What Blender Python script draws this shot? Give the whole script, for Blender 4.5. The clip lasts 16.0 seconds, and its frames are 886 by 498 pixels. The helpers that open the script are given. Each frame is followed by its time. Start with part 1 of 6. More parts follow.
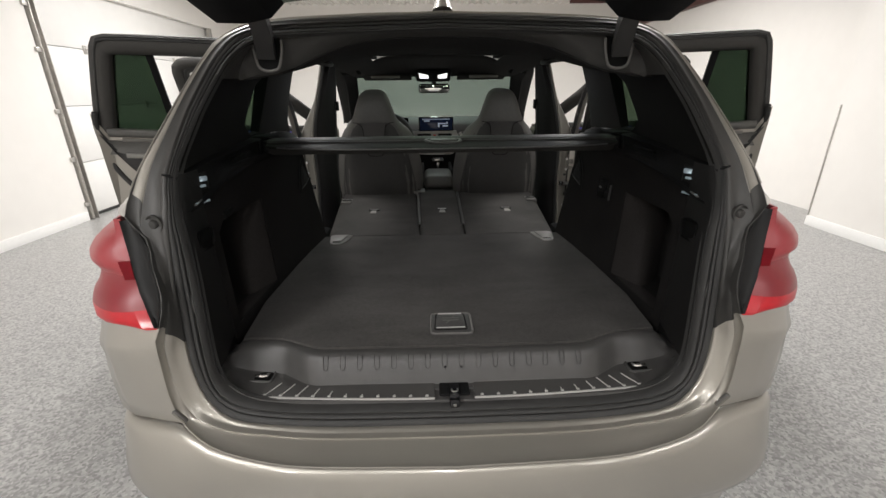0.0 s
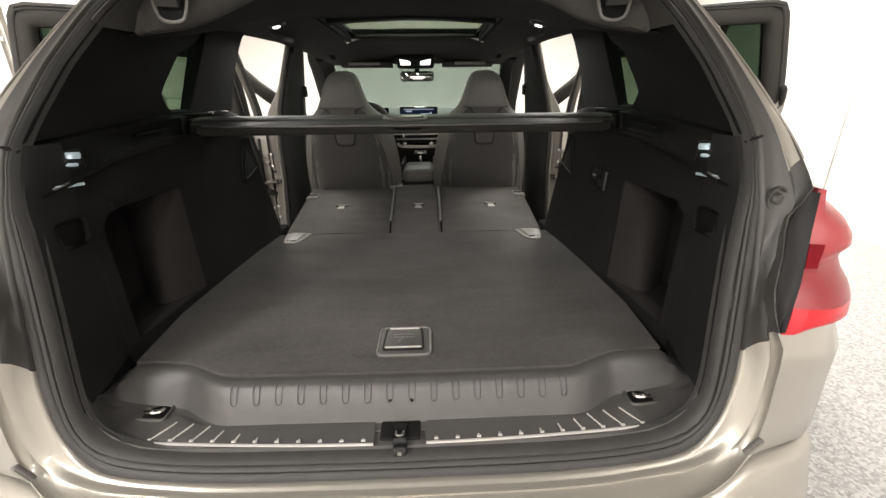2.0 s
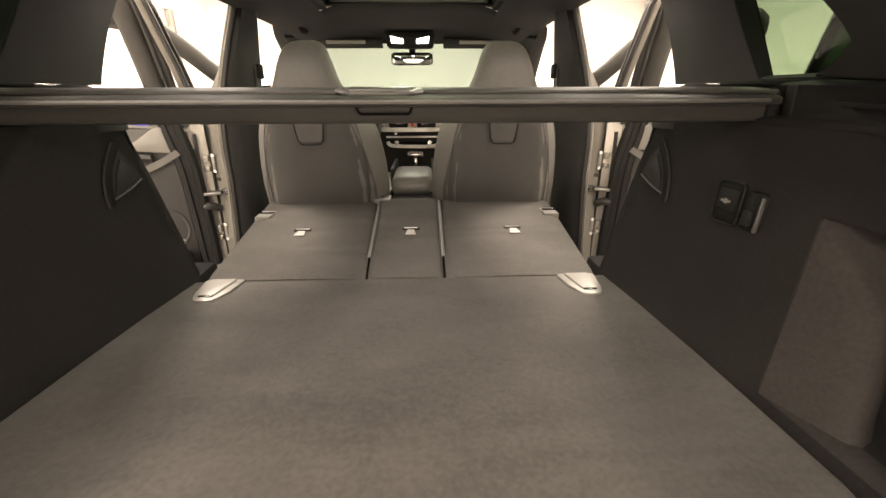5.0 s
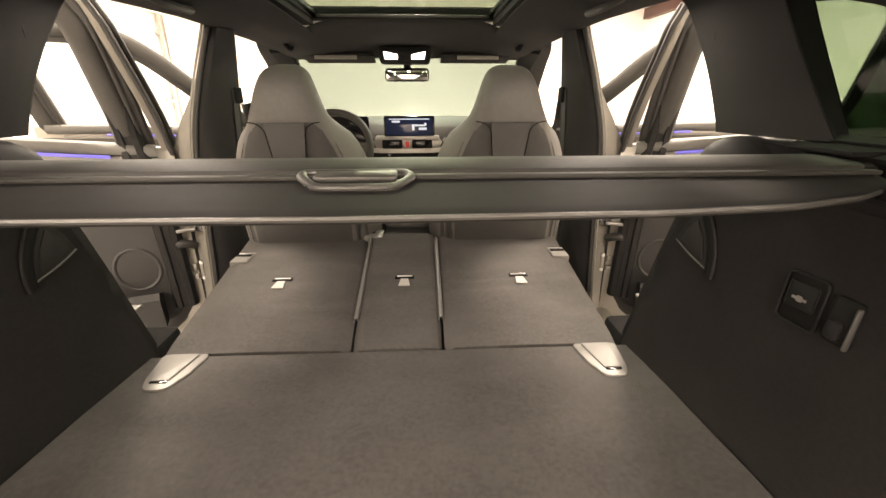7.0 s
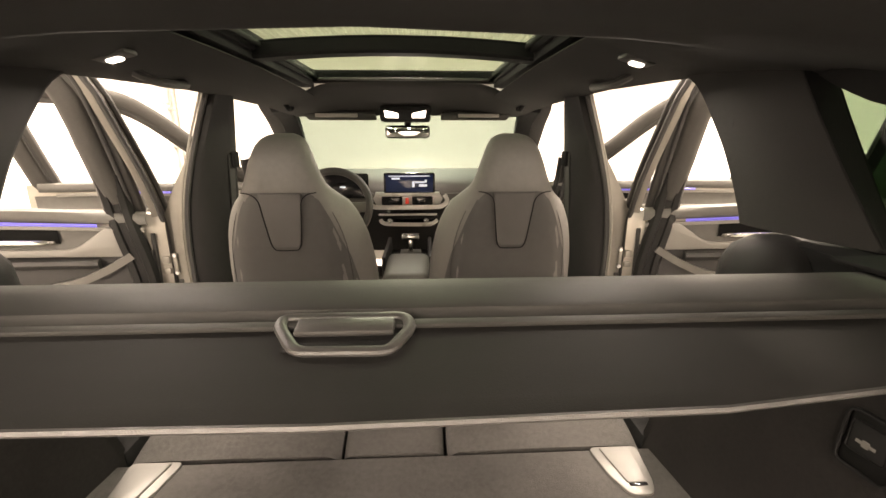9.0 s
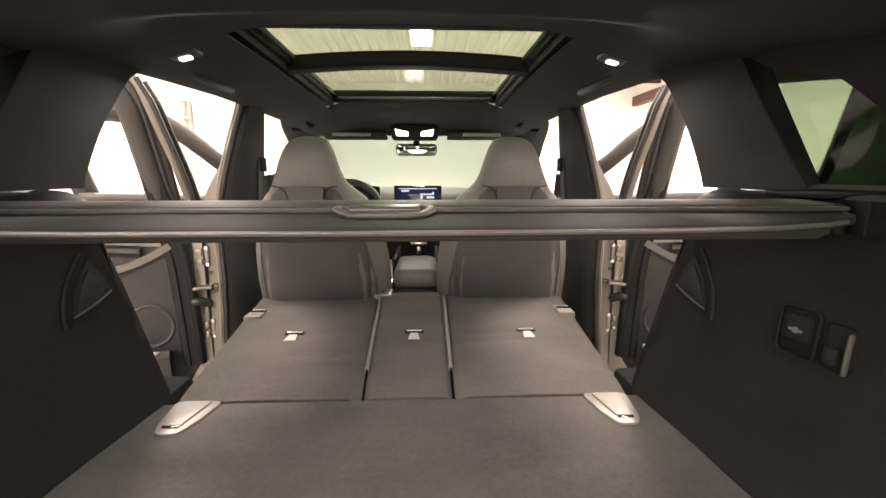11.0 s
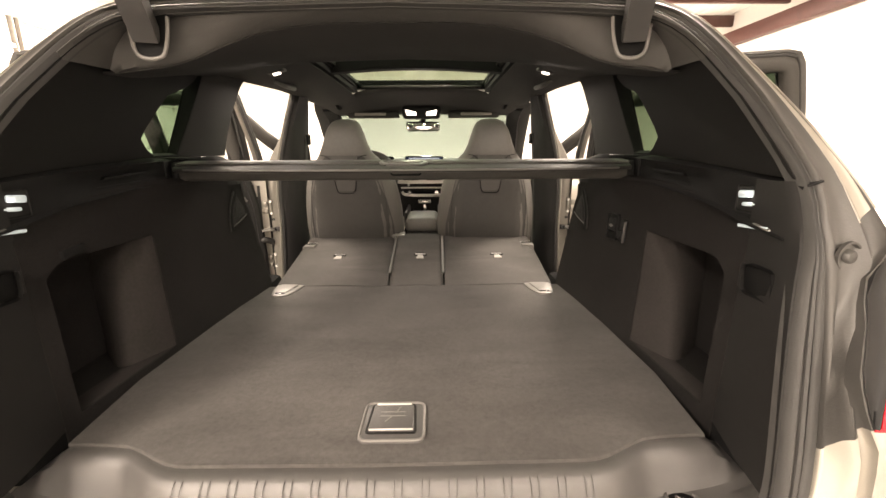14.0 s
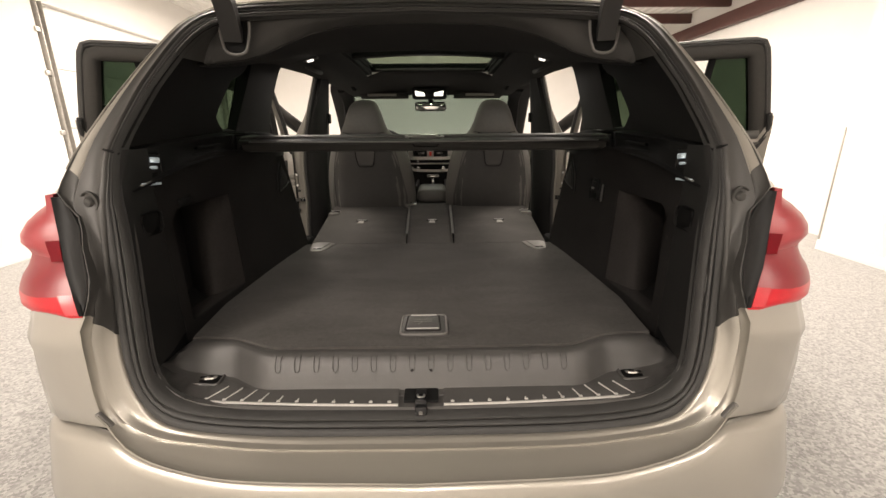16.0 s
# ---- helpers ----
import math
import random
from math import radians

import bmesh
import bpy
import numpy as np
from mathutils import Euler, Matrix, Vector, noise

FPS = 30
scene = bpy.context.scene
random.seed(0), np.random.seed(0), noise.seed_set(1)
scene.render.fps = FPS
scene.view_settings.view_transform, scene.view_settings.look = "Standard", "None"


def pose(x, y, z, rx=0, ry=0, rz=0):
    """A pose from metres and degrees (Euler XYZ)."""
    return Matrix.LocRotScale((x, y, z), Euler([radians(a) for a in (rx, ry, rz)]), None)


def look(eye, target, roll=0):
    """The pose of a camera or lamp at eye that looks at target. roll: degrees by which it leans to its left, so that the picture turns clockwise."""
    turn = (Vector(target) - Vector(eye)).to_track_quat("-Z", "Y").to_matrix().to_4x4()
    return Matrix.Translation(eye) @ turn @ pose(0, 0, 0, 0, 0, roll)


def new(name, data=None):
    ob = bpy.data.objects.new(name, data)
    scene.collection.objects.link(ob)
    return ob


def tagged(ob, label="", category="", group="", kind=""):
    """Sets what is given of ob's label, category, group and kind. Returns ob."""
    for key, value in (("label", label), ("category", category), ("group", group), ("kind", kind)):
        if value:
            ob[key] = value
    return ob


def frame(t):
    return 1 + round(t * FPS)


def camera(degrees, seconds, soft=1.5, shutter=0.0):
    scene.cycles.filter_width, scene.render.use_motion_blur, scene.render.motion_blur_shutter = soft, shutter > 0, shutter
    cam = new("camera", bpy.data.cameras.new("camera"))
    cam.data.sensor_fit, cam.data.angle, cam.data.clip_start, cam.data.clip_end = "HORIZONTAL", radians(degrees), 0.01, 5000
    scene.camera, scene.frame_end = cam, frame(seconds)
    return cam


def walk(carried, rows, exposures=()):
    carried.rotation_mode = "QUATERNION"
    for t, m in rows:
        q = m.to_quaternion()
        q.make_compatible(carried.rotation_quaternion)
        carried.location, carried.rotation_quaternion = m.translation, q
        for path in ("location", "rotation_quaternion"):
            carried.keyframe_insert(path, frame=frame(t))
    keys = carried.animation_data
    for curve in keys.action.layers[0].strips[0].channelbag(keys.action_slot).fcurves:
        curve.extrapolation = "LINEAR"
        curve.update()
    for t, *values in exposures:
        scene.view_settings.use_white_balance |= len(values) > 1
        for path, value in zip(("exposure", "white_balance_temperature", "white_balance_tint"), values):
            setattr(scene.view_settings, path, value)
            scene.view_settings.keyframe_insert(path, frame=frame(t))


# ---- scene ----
cam = camera(93.5, 16.0)
EXPOSURES = [(0.0, 0.02, 6000, 9), (1.0, 0.33, 6050, 9), (2.0, 1.1, 6300, 10), (2.5, 1.6, 6600, 13), (3.5, 2.35, 7000, 14), (6.0, 2.2, 7700, 15), (9.0, 2.25, 7700, 16), (11.5, 2.2, 7200, 22), (13.0, 2.4, 7300, 16), (14.0, 2.1, 7500, 16), (15.0, 1.5, 7400, 13), (16.0, 0.66, 6900, 13)]
PATH = [
    (0, (-0.052, 0.067, 1.439), (0.002, 1.942, 0.744), -0.6),
    (0.5, (-0.025, 0.098, 1.424), (0.028, 1.977, 0.74), -0.7),
    (1, (0.022, 0.159, 1.389), (0.071, 2.04, 0.709), -0.8),
    (1.5, (0.055, 0.236, 1.36), (0.105, 2.116, 0.679), -0.8),
    (2, (0.068, 0.305, 1.34), (0.129, 2.182, 0.653), -0.6),
    (2.5, (0.057, 0.408, 1.307), (0.132, 2.287, 0.627), -0.3),
    (3, (0.044, 0.532, 1.289), (0.113, 2.412, 0.608), -0.2),
    (3.5, (0.052, 0.64, 1.271), (0.121, 2.519, 0.587), -0.2),
    (6, (0.081, 1.101, 1.273), (0.165, 2.976, 0.584), -0.1),
    (6.5, (0.086, 1.138, 1.313), (0.175, 3.014, 0.625), -0.1),
    (7, (0.078, 1.166, 1.367), (0.166, 3.043, 0.682), -0.1),
    (7.5, (0.078, 1.202, 1.41), (0.167, 3.083, 0.736), -0.2),
    (8, (0.08, 1.233, 1.439), (0.174, 3.123, 0.794), -0.0),
    (8.5, (0.077, 1.256, 1.456), (0.171, 3.165, 0.867), -0.0),
    (9, (0.077, 1.277, 1.46), (0.171, 3.206, 0.941), 0.0),
    (9.2, (0.075, 1.278, 1.458), (0.17, 3.217, 0.975), 0.1),
    (11.3, (0.055, 1.021, 1.308), (0.122, 2.991, 0.968), -0.1),
    (11.5, (0.064, 0.963, 1.303), (0.119, 2.933, 0.964), -0.1),
    (12, (0.073, 0.825, 1.295), (0.123, 2.795, 0.951), -0.1),
    (12.5, (0.089, 0.729, 1.289), (0.14, 2.696, 0.93), -0.1),
    (13, (0.112, 0.639, 1.293), (0.157, 2.601, 0.905), -0.1),
    (13.5, (0.111, 0.54, 1.313), (0.148, 2.494, 0.888), -0.2),
    (14, (0.091, 0.442, 1.316), (0.122, 2.387, 0.851), -0.3),
    (14.5, (0.074, 0.363, 1.322), (0.102, 2.301, 0.825), -0.3),
    (15, (0.061, 0.294, 1.315), (0.087, 2.225, 0.796), -0.4),
    (15.5, (0.045, 0.223, 1.315), (0.071, 2.149, 0.777), -0.4),
    (16, (0.042, 0.132, 1.301), (0.067, 2.055, 0.751), -0.4),
]
walk(cam, [(t, look(eye, target, roll)) for t, eye, target, roll in PATH], EXPOSURES)

# ---- light ----
world = bpy.data.worlds.new("world")
world.use_nodes = True
scene.world = world
world.node_tree.nodes["Background"].inputs[0].default_value = (1.0, 0.96, 0.9, 1)
world.node_tree.nodes["Background"].inputs[1].default_value = 0.3

LAMP_POWER = 62.0
LAMP_COLOUR = (1.0, 0.93, 0.85)
CEILING_LAMPS = [(x, y) for y in (-3.6, -1.2, 6.6) for x in (-2.3, 2.3)] + [(-1.7, 3.2), (1.7, 3.2)] + [(0.0, -2.4), (0.0, 7.0)]
ROOF_Z = 3.35
for lx, ly in CEILING_LAMPS:
    strength = 2.0 if ly > 6 else (0.85 if lx < 0 else 1.1) if ly > 0 else 1.0 if lx == 0 else 1.5 if lx < 0 else 0.5
    lamp_data = bpy.data.lights.new("ceiling_lamp_light", "AREA")
    lamp_data.shape, lamp_data.size, lamp_data.size_y = "RECTANGLE", 0.3, 1.25
    lamp_data.energy, lamp_data.color = LAMP_POWER * strength, LAMP_COLOUR
    new("ceiling_lamp_light", lamp_data).matrix_world = pose(lx, ly, ROOF_Z - 0.16)
# the car's own lit lamps: two reading lamps, the front map lamps and the two boot lamps
CABIN_LAMPS = [((0.53, 2.205, 1.595), (0, 14, 0), 0.7, 0.04), ((-0.53, 2.205, 1.595), (0, -14, 0), 0.7, 0.04), ((-0.012, 3.64, 1.535), (-30, 0, 0), 0.6, 0.1), ((0.655, 1.19, 1.228), (0, -90, 0), 0.0006, 0.011), ((-0.655, 1.19, 1.228), (0, 90, 0), 0.0006, 0.011)]
for place, turn, watts, width in CABIN_LAMPS:
    lamp_data = bpy.data.lights.new("cabin_lamp_light", "AREA")
    lamp_data.size, lamp_data.energy, lamp_data.color = width, watts, (1.0, 0.96, 0.92)
    new("cabin_lamp_light", lamp_data).matrix_world = pose(*place, *turn)


# ---- materials ----
def mat(name, colour, rough=0.5, metal=0.0, vary=0.15, scale=30.0, bump=0.0, fine=400.0, coat=0.0, emit=0.0, large=2.5, coat_rough=0.05, spec=0.5, sheen=0.0):
    """A principled surface whose colour and gloss vary at two scales, with a fine relief."""
    m = bpy.data.materials.new(name)
    m.use_nodes = True
    nt = m.node_tree
    b = nt.nodes["Principled BSDF"]
    b.inputs["Roughness"].default_value = rough
    b.inputs["Metallic"].default_value = metal
    b.inputs["Coat Weight"].default_value = coat
    b.inputs["Coat Roughness"].default_value = coat_rough
    b.inputs["Specular IOR Level"].default_value = spec
    b.inputs["Sheen Weight"].default_value = sheen
    geo = nt.nodes.new("ShaderNodeTexCoord")
    n1 = nt.nodes.new("ShaderNodeTexNoise")
    n1.inputs["Scale"].default_value, n1.inputs["Detail"].default_value = scale, 4
    n2 = nt.nodes.new("ShaderNodeTexNoise")
    n2.inputs["Scale"].default_value, n2.inputs["Detail"].default_value = large, 3
    for n in (n1, n2):
        nt.links.new(geo.outputs["Object"], n.inputs["Vector"])
    mix = nt.nodes.new("ShaderNodeMix")
    mix.data_type = "FLOAT"
    mix.inputs[0].default_value = 0.5
    nt.links.new(n1.outputs["Fac"], mix.inputs[2])
    nt.links.new(n2.outputs["Fac"], mix.inputs[3])
    ramp = nt.nodes.new("ShaderNodeValToRGB")
    ramp.color_ramp.elements[0].position, ramp.color_ramp.elements[1].position = 0.3, 0.7
    ramp.color_ramp.elements[0].color = (*[c * (1 - vary) for c in colour], 1)
    ramp.color_ramp.elements[1].color = (*[min(1, c * (1 + vary)) for c in colour], 1)
    nt.links.new(mix.outputs[0], ramp.inputs[0])
    nt.links.new(ramp.outputs[0], b.inputs["Base Color"])
    rr = nt.nodes.new("ShaderNodeMapRange")
    rr.inputs[3].default_value, rr.inputs[4].default_value = rough * 0.85, min(1, rough * 1.15)
    nt.links.new(mix.outputs[0], rr.inputs[0])
    nt.links.new(rr.outputs[0], b.inputs["Roughness"])
    if bump:
        n3 = nt.nodes.new("ShaderNodeTexNoise")
        n3.inputs["Scale"].default_value, n3.inputs["Detail"].default_value = fine, 2
        nt.links.new(geo.outputs["Object"], n3.inputs["Vector"])
        bp = nt.nodes.new("ShaderNodeBump")
        bp.inputs["Strength"].default_value, bp.inputs["Distance"].default_value = bump, 0.002
        nt.links.new(n3.outputs["Fac"], bp.inputs["Height"])
        nt.links.new(bp.outputs[0], b.inputs["Normal"])
    if emit:
        b.inputs["Emission Color"].default_value = (*colour, 1)
        b.inputs["Emission Strength"].default_value = emit
    return m


def glass(name, tint, gloss=0.02, shine=0.24):
    """A tinted pane: clear through its tint, with a mirror gloss that grows at low angles."""
    m = bpy.data.materials.new(name)
    m.use_nodes = True
    nt = m.node_tree
    nt.nodes.remove(nt.nodes["Principled BSDF"])
    tr = nt.nodes.new("ShaderNodeBsdfTransparent")
    tr.inputs[0].default_value = (*tint, 1)
    gl = nt.nodes.new("ShaderNodeBsdfGlossy")
    gl.inputs["Roughness"].default_value = gloss
    lw = nt.nodes.new("ShaderNodeLayerWeight")
    pw = nt.nodes.new("ShaderNodeMath")
    pw.operation = "POWER"
    pw.inputs[1].default_value = 4.0
    fr = nt.nodes.new("ShaderNodeMath")
    fr.operation = "MULTIPLY_ADD"
    fr.inputs[1].default_value, fr.inputs[2].default_value = shine, 0.008
    nt.links.new(lw.outputs["Facing"], pw.inputs[0])
    nt.links.new(pw.outputs[0], fr.inputs[0])
    mx = nt.nodes.new("ShaderNodeMixShader")
    nt.links.new(fr.outputs[0], mx.inputs[0])
    nt.links.new(tr.outputs[0], mx.inputs[1])
    nt.links.new(gl.outputs[0], mx.inputs[2])
    nt.links.new(mx.outputs[0], nt.nodes["Material Output"].inputs[0])
    return m


def brushed_carpet(name, colour):
    """Short needle-felt carpet with streaky brush and vacuum marks."""
    m = mat(name, colour, 0.95, vary=0.3, scale=110, bump=0.8, fine=1400, large=5, spec=0.1, sheen=0.05)
    nt = m.node_tree
    b = nt.nodes["Principled BSDF"]
    src = b.inputs["Base Color"].links[0].from_socket
    tc = nt.nodes.new("ShaderNodeTexCoord")
    mp = nt.nodes.new("ShaderNodeMapping")
    mp.inputs["Rotation"].default_value = (0, 0, 0.95)
    mp.inputs["Scale"].default_value = (1.7, 5.5, 1.7)
    st = nt.nodes.new("ShaderNodeTexNoise")
    st.inputs["Scale"].default_value, st.inputs["Detail"].default_value, st.inputs["Distortion"].default_value = 1.3, 5, 0.9
    nt.links.new(tc.outputs["Object"], mp.inputs["Vector"])
    nt.links.new(mp.outputs[0], st.inputs["Vector"])
    rg = nt.nodes.new("ShaderNodeMapRange")
    rg.inputs[1].default_value, rg.inputs[2].default_value, rg.inputs[3].default_value, rg.inputs[4].default_value = 0.3, 0.7, 0.86, 1.17
    nt.links.new(st.outputs["Fac"], rg.inputs[0])
    ml = nt.nodes.new("ShaderNodeVectorMath")
    ml.operation = "SCALE"
    nt.links.new(src, ml.inputs[0])
    nt.links.new(rg.outputs[0], ml.inputs["Scale"])
    nt.links.new(ml.outputs[0], b.inputs["Base Color"])
    return m


def flake_floor(name):
    """Grey epoxy with dense light and dark flakes under a satin coat."""
    m = mat(name, (0.3, 0.3, 0.3), 0.35, vary=0.1, coat=0.25, coat_rough=0.25)
    nt = m.node_tree
    b = nt.nodes["Principled BSDF"]
    tc = nt.nodes.new("ShaderNodeTexCoord")
    vo = nt.nodes.new("ShaderNodeTexVoronoi")
    vo.inputs["Scale"].default_value = 95.0
    no = nt.nodes.new("ShaderNodeTexNoise")
    no.inputs["Scale"].default_value, no.inputs["Detail"].default_value = 34.0, 6
    nt.links.new(tc.outputs["Object"], vo.inputs["Vector"])
    nt.links.new(tc.outputs["Object"], no.inputs["Vector"])
    bw = nt.nodes.new("ShaderNodeSeparateColor")
    nt.links.new(vo.outputs["Color"], bw.inputs[0])
    mx = nt.nodes.new("ShaderNodeMix")
    mx.data_type = "FLOAT"
    mx.inputs[0].default_value = 0.45
    nt.links.new(bw.outputs[0], mx.inputs[2])
    nt.links.new(no.outputs["Fac"], mx.inputs[3])
    rp = nt.nodes.new("ShaderNodeValToRGB")
    rp.color_ramp.elements[0].position, rp.color_ramp.elements[0].color = 0.2, (0.20, 0.197, 0.192, 1)
    rp.color_ramp.elements[1].position, rp.color_ramp.elements[1].color = 0.8, (0.44, 0.434, 0.423, 1)
    nt.links.new(mx.outputs[0], rp.inputs[0])
    nt.links.new(rp.outputs[0], b.inputs["Base Color"])
    bp = nt.nodes.new("ShaderNodeBump")
    bp.inputs["Strength"].default_value, bp.inputs["Distance"].default_value = 0.25, 0.002
    nt.links.new(mx.outputs[0], bp.inputs["Height"])
    nt.links.new(bp.outputs[0], b.inputs["Normal"])
    return m


PAINT = mat("champagne_metallic_paint", (0.335, 0.316, 0.28), 0.36, metal=0.6, vary=0.06, scale=900, coat=0.6, coat_rough=0.08)
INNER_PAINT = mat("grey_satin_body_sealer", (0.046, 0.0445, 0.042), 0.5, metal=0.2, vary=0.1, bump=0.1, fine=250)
EDGE_PAINT = mat("beige_body_flange_paint", (0.19, 0.18, 0.158), 0.4, metal=0.3, vary=0.1, coat=0.3)
RUBBER = mat("grey_black_rubber", (0.03, 0.0295, 0.0285), 0.55, vary=0.2, bump=0.1, spec=0.35)
PLASTIC = mat("black_grained_plastic", (0.0095, 0.0095, 0.0097), 0.7, vary=0.15, bump=0.35, fine=900, spec=0.07)
COLUMN = mat("charcoal_column_plastic", (0.0125, 0.0121, 0.0119), 0.6, vary=0.15, bump=0.35, fine=900, spec=0.17)
TRIM = mat("dark_grey_moulded_trim", (0.034, 0.033, 0.032), 0.55, vary=0.12, bump=0.3, fine=800)
SILL = mat("grey_loading_sill_plastic", (0.056, 0.054, 0.0522), 0.4, vary=0.12, bump=0.25, fine=700)
CARPET = brushed_carpet("charcoal_boot_carpet", (0.061, 0.0577, 0.0545))
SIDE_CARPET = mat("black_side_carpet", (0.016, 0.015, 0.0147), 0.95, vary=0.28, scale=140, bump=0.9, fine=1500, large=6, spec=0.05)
# same carpet as the lining, lightened to paint the light on rear-facing faces
LIT_CARPET = mat("side_carpet_lit_copy", (0.029, 0.0266, 0.0257), 0.95, vary=0.24, scale=140, bump=0.8, fine=1600, large=6, spec=0.05)
LEATHER = mat("grey_leather", (0.088, 0.085, 0.0785), 0.6, vary=0.12, scale=60, bump=0.35, fine=420)
SEAT_BACK = mat("worn_grey_seat_back", (0.05, 0.048, 0.0455), 0.6, vary=0.2, scale=12, bump=0.3, fine=420, large=4)
SEAT_PANEL = mat("dark_grey_leather", (0.034, 0.033, 0.0315), 0.6, vary=0.16, scale=40, bump=0.35, fine=420, large=4)
LEATHER_DARK = mat("dark_grey_seat_back_plastic", (0.027, 0.026, 0.0255), 0.5, vary=0.12, bump=0.3, fine=600, spec=0.35)
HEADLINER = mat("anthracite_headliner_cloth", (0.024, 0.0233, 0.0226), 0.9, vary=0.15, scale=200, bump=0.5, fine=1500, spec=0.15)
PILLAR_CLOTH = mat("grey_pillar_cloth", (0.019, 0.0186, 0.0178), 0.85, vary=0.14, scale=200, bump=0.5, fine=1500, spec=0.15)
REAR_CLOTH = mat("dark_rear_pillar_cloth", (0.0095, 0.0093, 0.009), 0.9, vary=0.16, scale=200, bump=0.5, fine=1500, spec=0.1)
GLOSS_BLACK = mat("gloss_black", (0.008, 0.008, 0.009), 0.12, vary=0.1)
# paints the shade inside shallow slots and recesses; some plain black parts too
SLOT_BLACK = mat("unlit_black_cavity", (0.004, 0.004, 0.004), 0.7, vary=0.1, spec=0.1)
CASSETTE = mat("grey_cassette_cloth", (0.033, 0.032, 0.0297), 0.6, vary=0.12, scale=60, bump=0.2, fine=900, spec=0.3)
COVER = mat("dark_grey_cover_board", (0.0155, 0.015, 0.0144), 0.7, vary=0.14, scale=50, bump=0.12, fine=700, spec=0.18)
TAG = mat("pale_grey_tag", (0.3, 0.29, 0.27), 0.5, vary=0.08)
SILVER = mat("satin_silver_plastic", (0.14, 0.136, 0.128), 0.45, metal=0.3, vary=0.1)
GREY_PLASTIC = mat("light_grey_plastic", (0.13, 0.125, 0.117), 0.45, vary=0.08, bump=0.15, fine=700)
CHROME = mat("brushed_chrome", (0.75, 0.74, 0.72), 0.18, metal=1.0, vary=0.06, scale=200)
BELT_GREY = mat("grey_beige_frame_cloth", (0.046, 0.044, 0.0405), 0.7, vary=0.12, scale=120, bump=0.2, fine=900, spec=0.3)
HEADER = mat("grey_header_plastic", (0.046, 0.0445, 0.042), 0.6, vary=0.1, bump=0.25, fine=800, spec=0.35)
BRIGHT = mat("bright_satin_metal", (0.55, 0.54, 0.52), 0.35, metal=0.35, vary=0.06)
STEEL = mat("bare_steel", (0.5, 0.5, 0.5), 0.3, metal=1.0, vary=0.15)
RED_LENS = mat("red_lamp_lens", (0.2, 0.016, 0.022), 0.42, vary=0.12, scale=14, coat=0.3, coat_rough=0.25, spec=0.3)
LAMP_BLACK = mat("black_lamp_housing", (0.008, 0.008, 0.008), 0.55, vary=0.15, spec=0.25)
PALE_LENS = mat("frosted_rose_lamp_lens", (0.29, 0.036, 0.042), 0.45, vary=0.1, scale=20, coat=0.4, coat_rough=0.28, spec=0.3)
DEEP_RED = mat("deep_red_reflector", (0.42, 0.002, 0.01), 0.35, vary=0.2, scale=40, coat=0.4, coat_rough=0.12, spec=0.3)
BURGUNDY = mat("burgundy_reflector", (0.13, 0.001, 0.005), 0.5, vary=0.2, scale=60, spec=0.1)
CREAM = mat("taupe_leather", (0.095, 0.091, 0.083), 0.5, vary=0.06, bump=0.25, fine=400)
CREAM_PALE = mat("pale_grey_leather_edge", (0.18, 0.173, 0.158), 0.5, vary=0.06, bump=0.25, fine=400)
WALL = mat("white_painted_wall", (0.76, 0.733, 0.697), 0.6, vary=0.025, scale=6, large=0.7, bump=0.1, fine=120)
DOOR_WHITE = mat("white_steel_garage_door", (0.74, 0.725, 0.7), 0.5, vary=0.03, scale=8, large=0.8, bump=0.15, fine=90)
TRACK = mat("galvanised_track", (0.5, 0.48, 0.45), 0.4, metal=0.7, vary=0.2, scale=25)
BASEBOARD = mat("white_baseboard", (0.8, 0.79, 0.77), 0.4, vary=0.03)
BEAM = mat("oxide_red_steel_beam", (0.07, 0.025, 0.02), 0.55, vary=0.2, scale=12)
ROOF = mat("white_roof_sheet", (0.72, 0.7, 0.66), 0.5, vary=0.05, scale=5)
FLOOR = flake_floor("grey_flake_epoxy")
GREEN_GLASS = glass("green_privacy_glass", (0.275, 0.335, 0.275))
PANE_GLASS = glass("dark_green_privacy_glass", (0.13, 0.17, 0.13))
ROOF_GLASS = glass("green_roof_glass", (0.49, 0.55, 0.49), 0.12, 0.04)
SCREEN_GLASS = glass("pale_green_windscreen", (0.43, 0.485, 0.46), 0.2)
LIGHT_ON = mat("lit_lamp_lens", (1.0, 0.95, 0.88), 0.3, vary=0.0, emit=1.2)
BOOT_LIGHT = mat("lit_boot_lamp_and_glint", (0.42, 0.5, 0.54), 0.3, vary=0.0, emit=0.12)
BLUE_LIGHT = mat("blue_ambient_strip", (0.15, 0.14, 0.7), 0.3, vary=0.0, emit=0.035)
SCREEN = mat("dark_blue_display", (0.010, 0.016, 0.042), 0.1, vary=0.3, scale=6, emit=0.12)
SCREEN_INK = mat("pale_display_marks", (0.55, 0.62, 0.75), 0.2, vary=0.1, emit=0.16)
RED_MARK = mat("red_button", (0.6, 0.05, 0.03), 0.3, vary=0.1, emit=0.03)
PANEL_ON = mat("lit_ceiling_panel", (1.0, 0.95, 0.88), 0.5, vary=0.0, emit=7.0)


# ---- building helpers ----
def finish(bm, sharp=0.6):
    bmesh.ops.remove_doubles(bm, verts=bm.verts, dist=0.00001)
    bmesh.ops.recalc_face_normals(bm, faces=bm.faces)
    for f in bm.faces:
        f.smooth = True
    for e in bm.edges:
        if len(e.link_faces) == 2 and e.calc_face_angle(0) > sharp:
            e.smooth = False


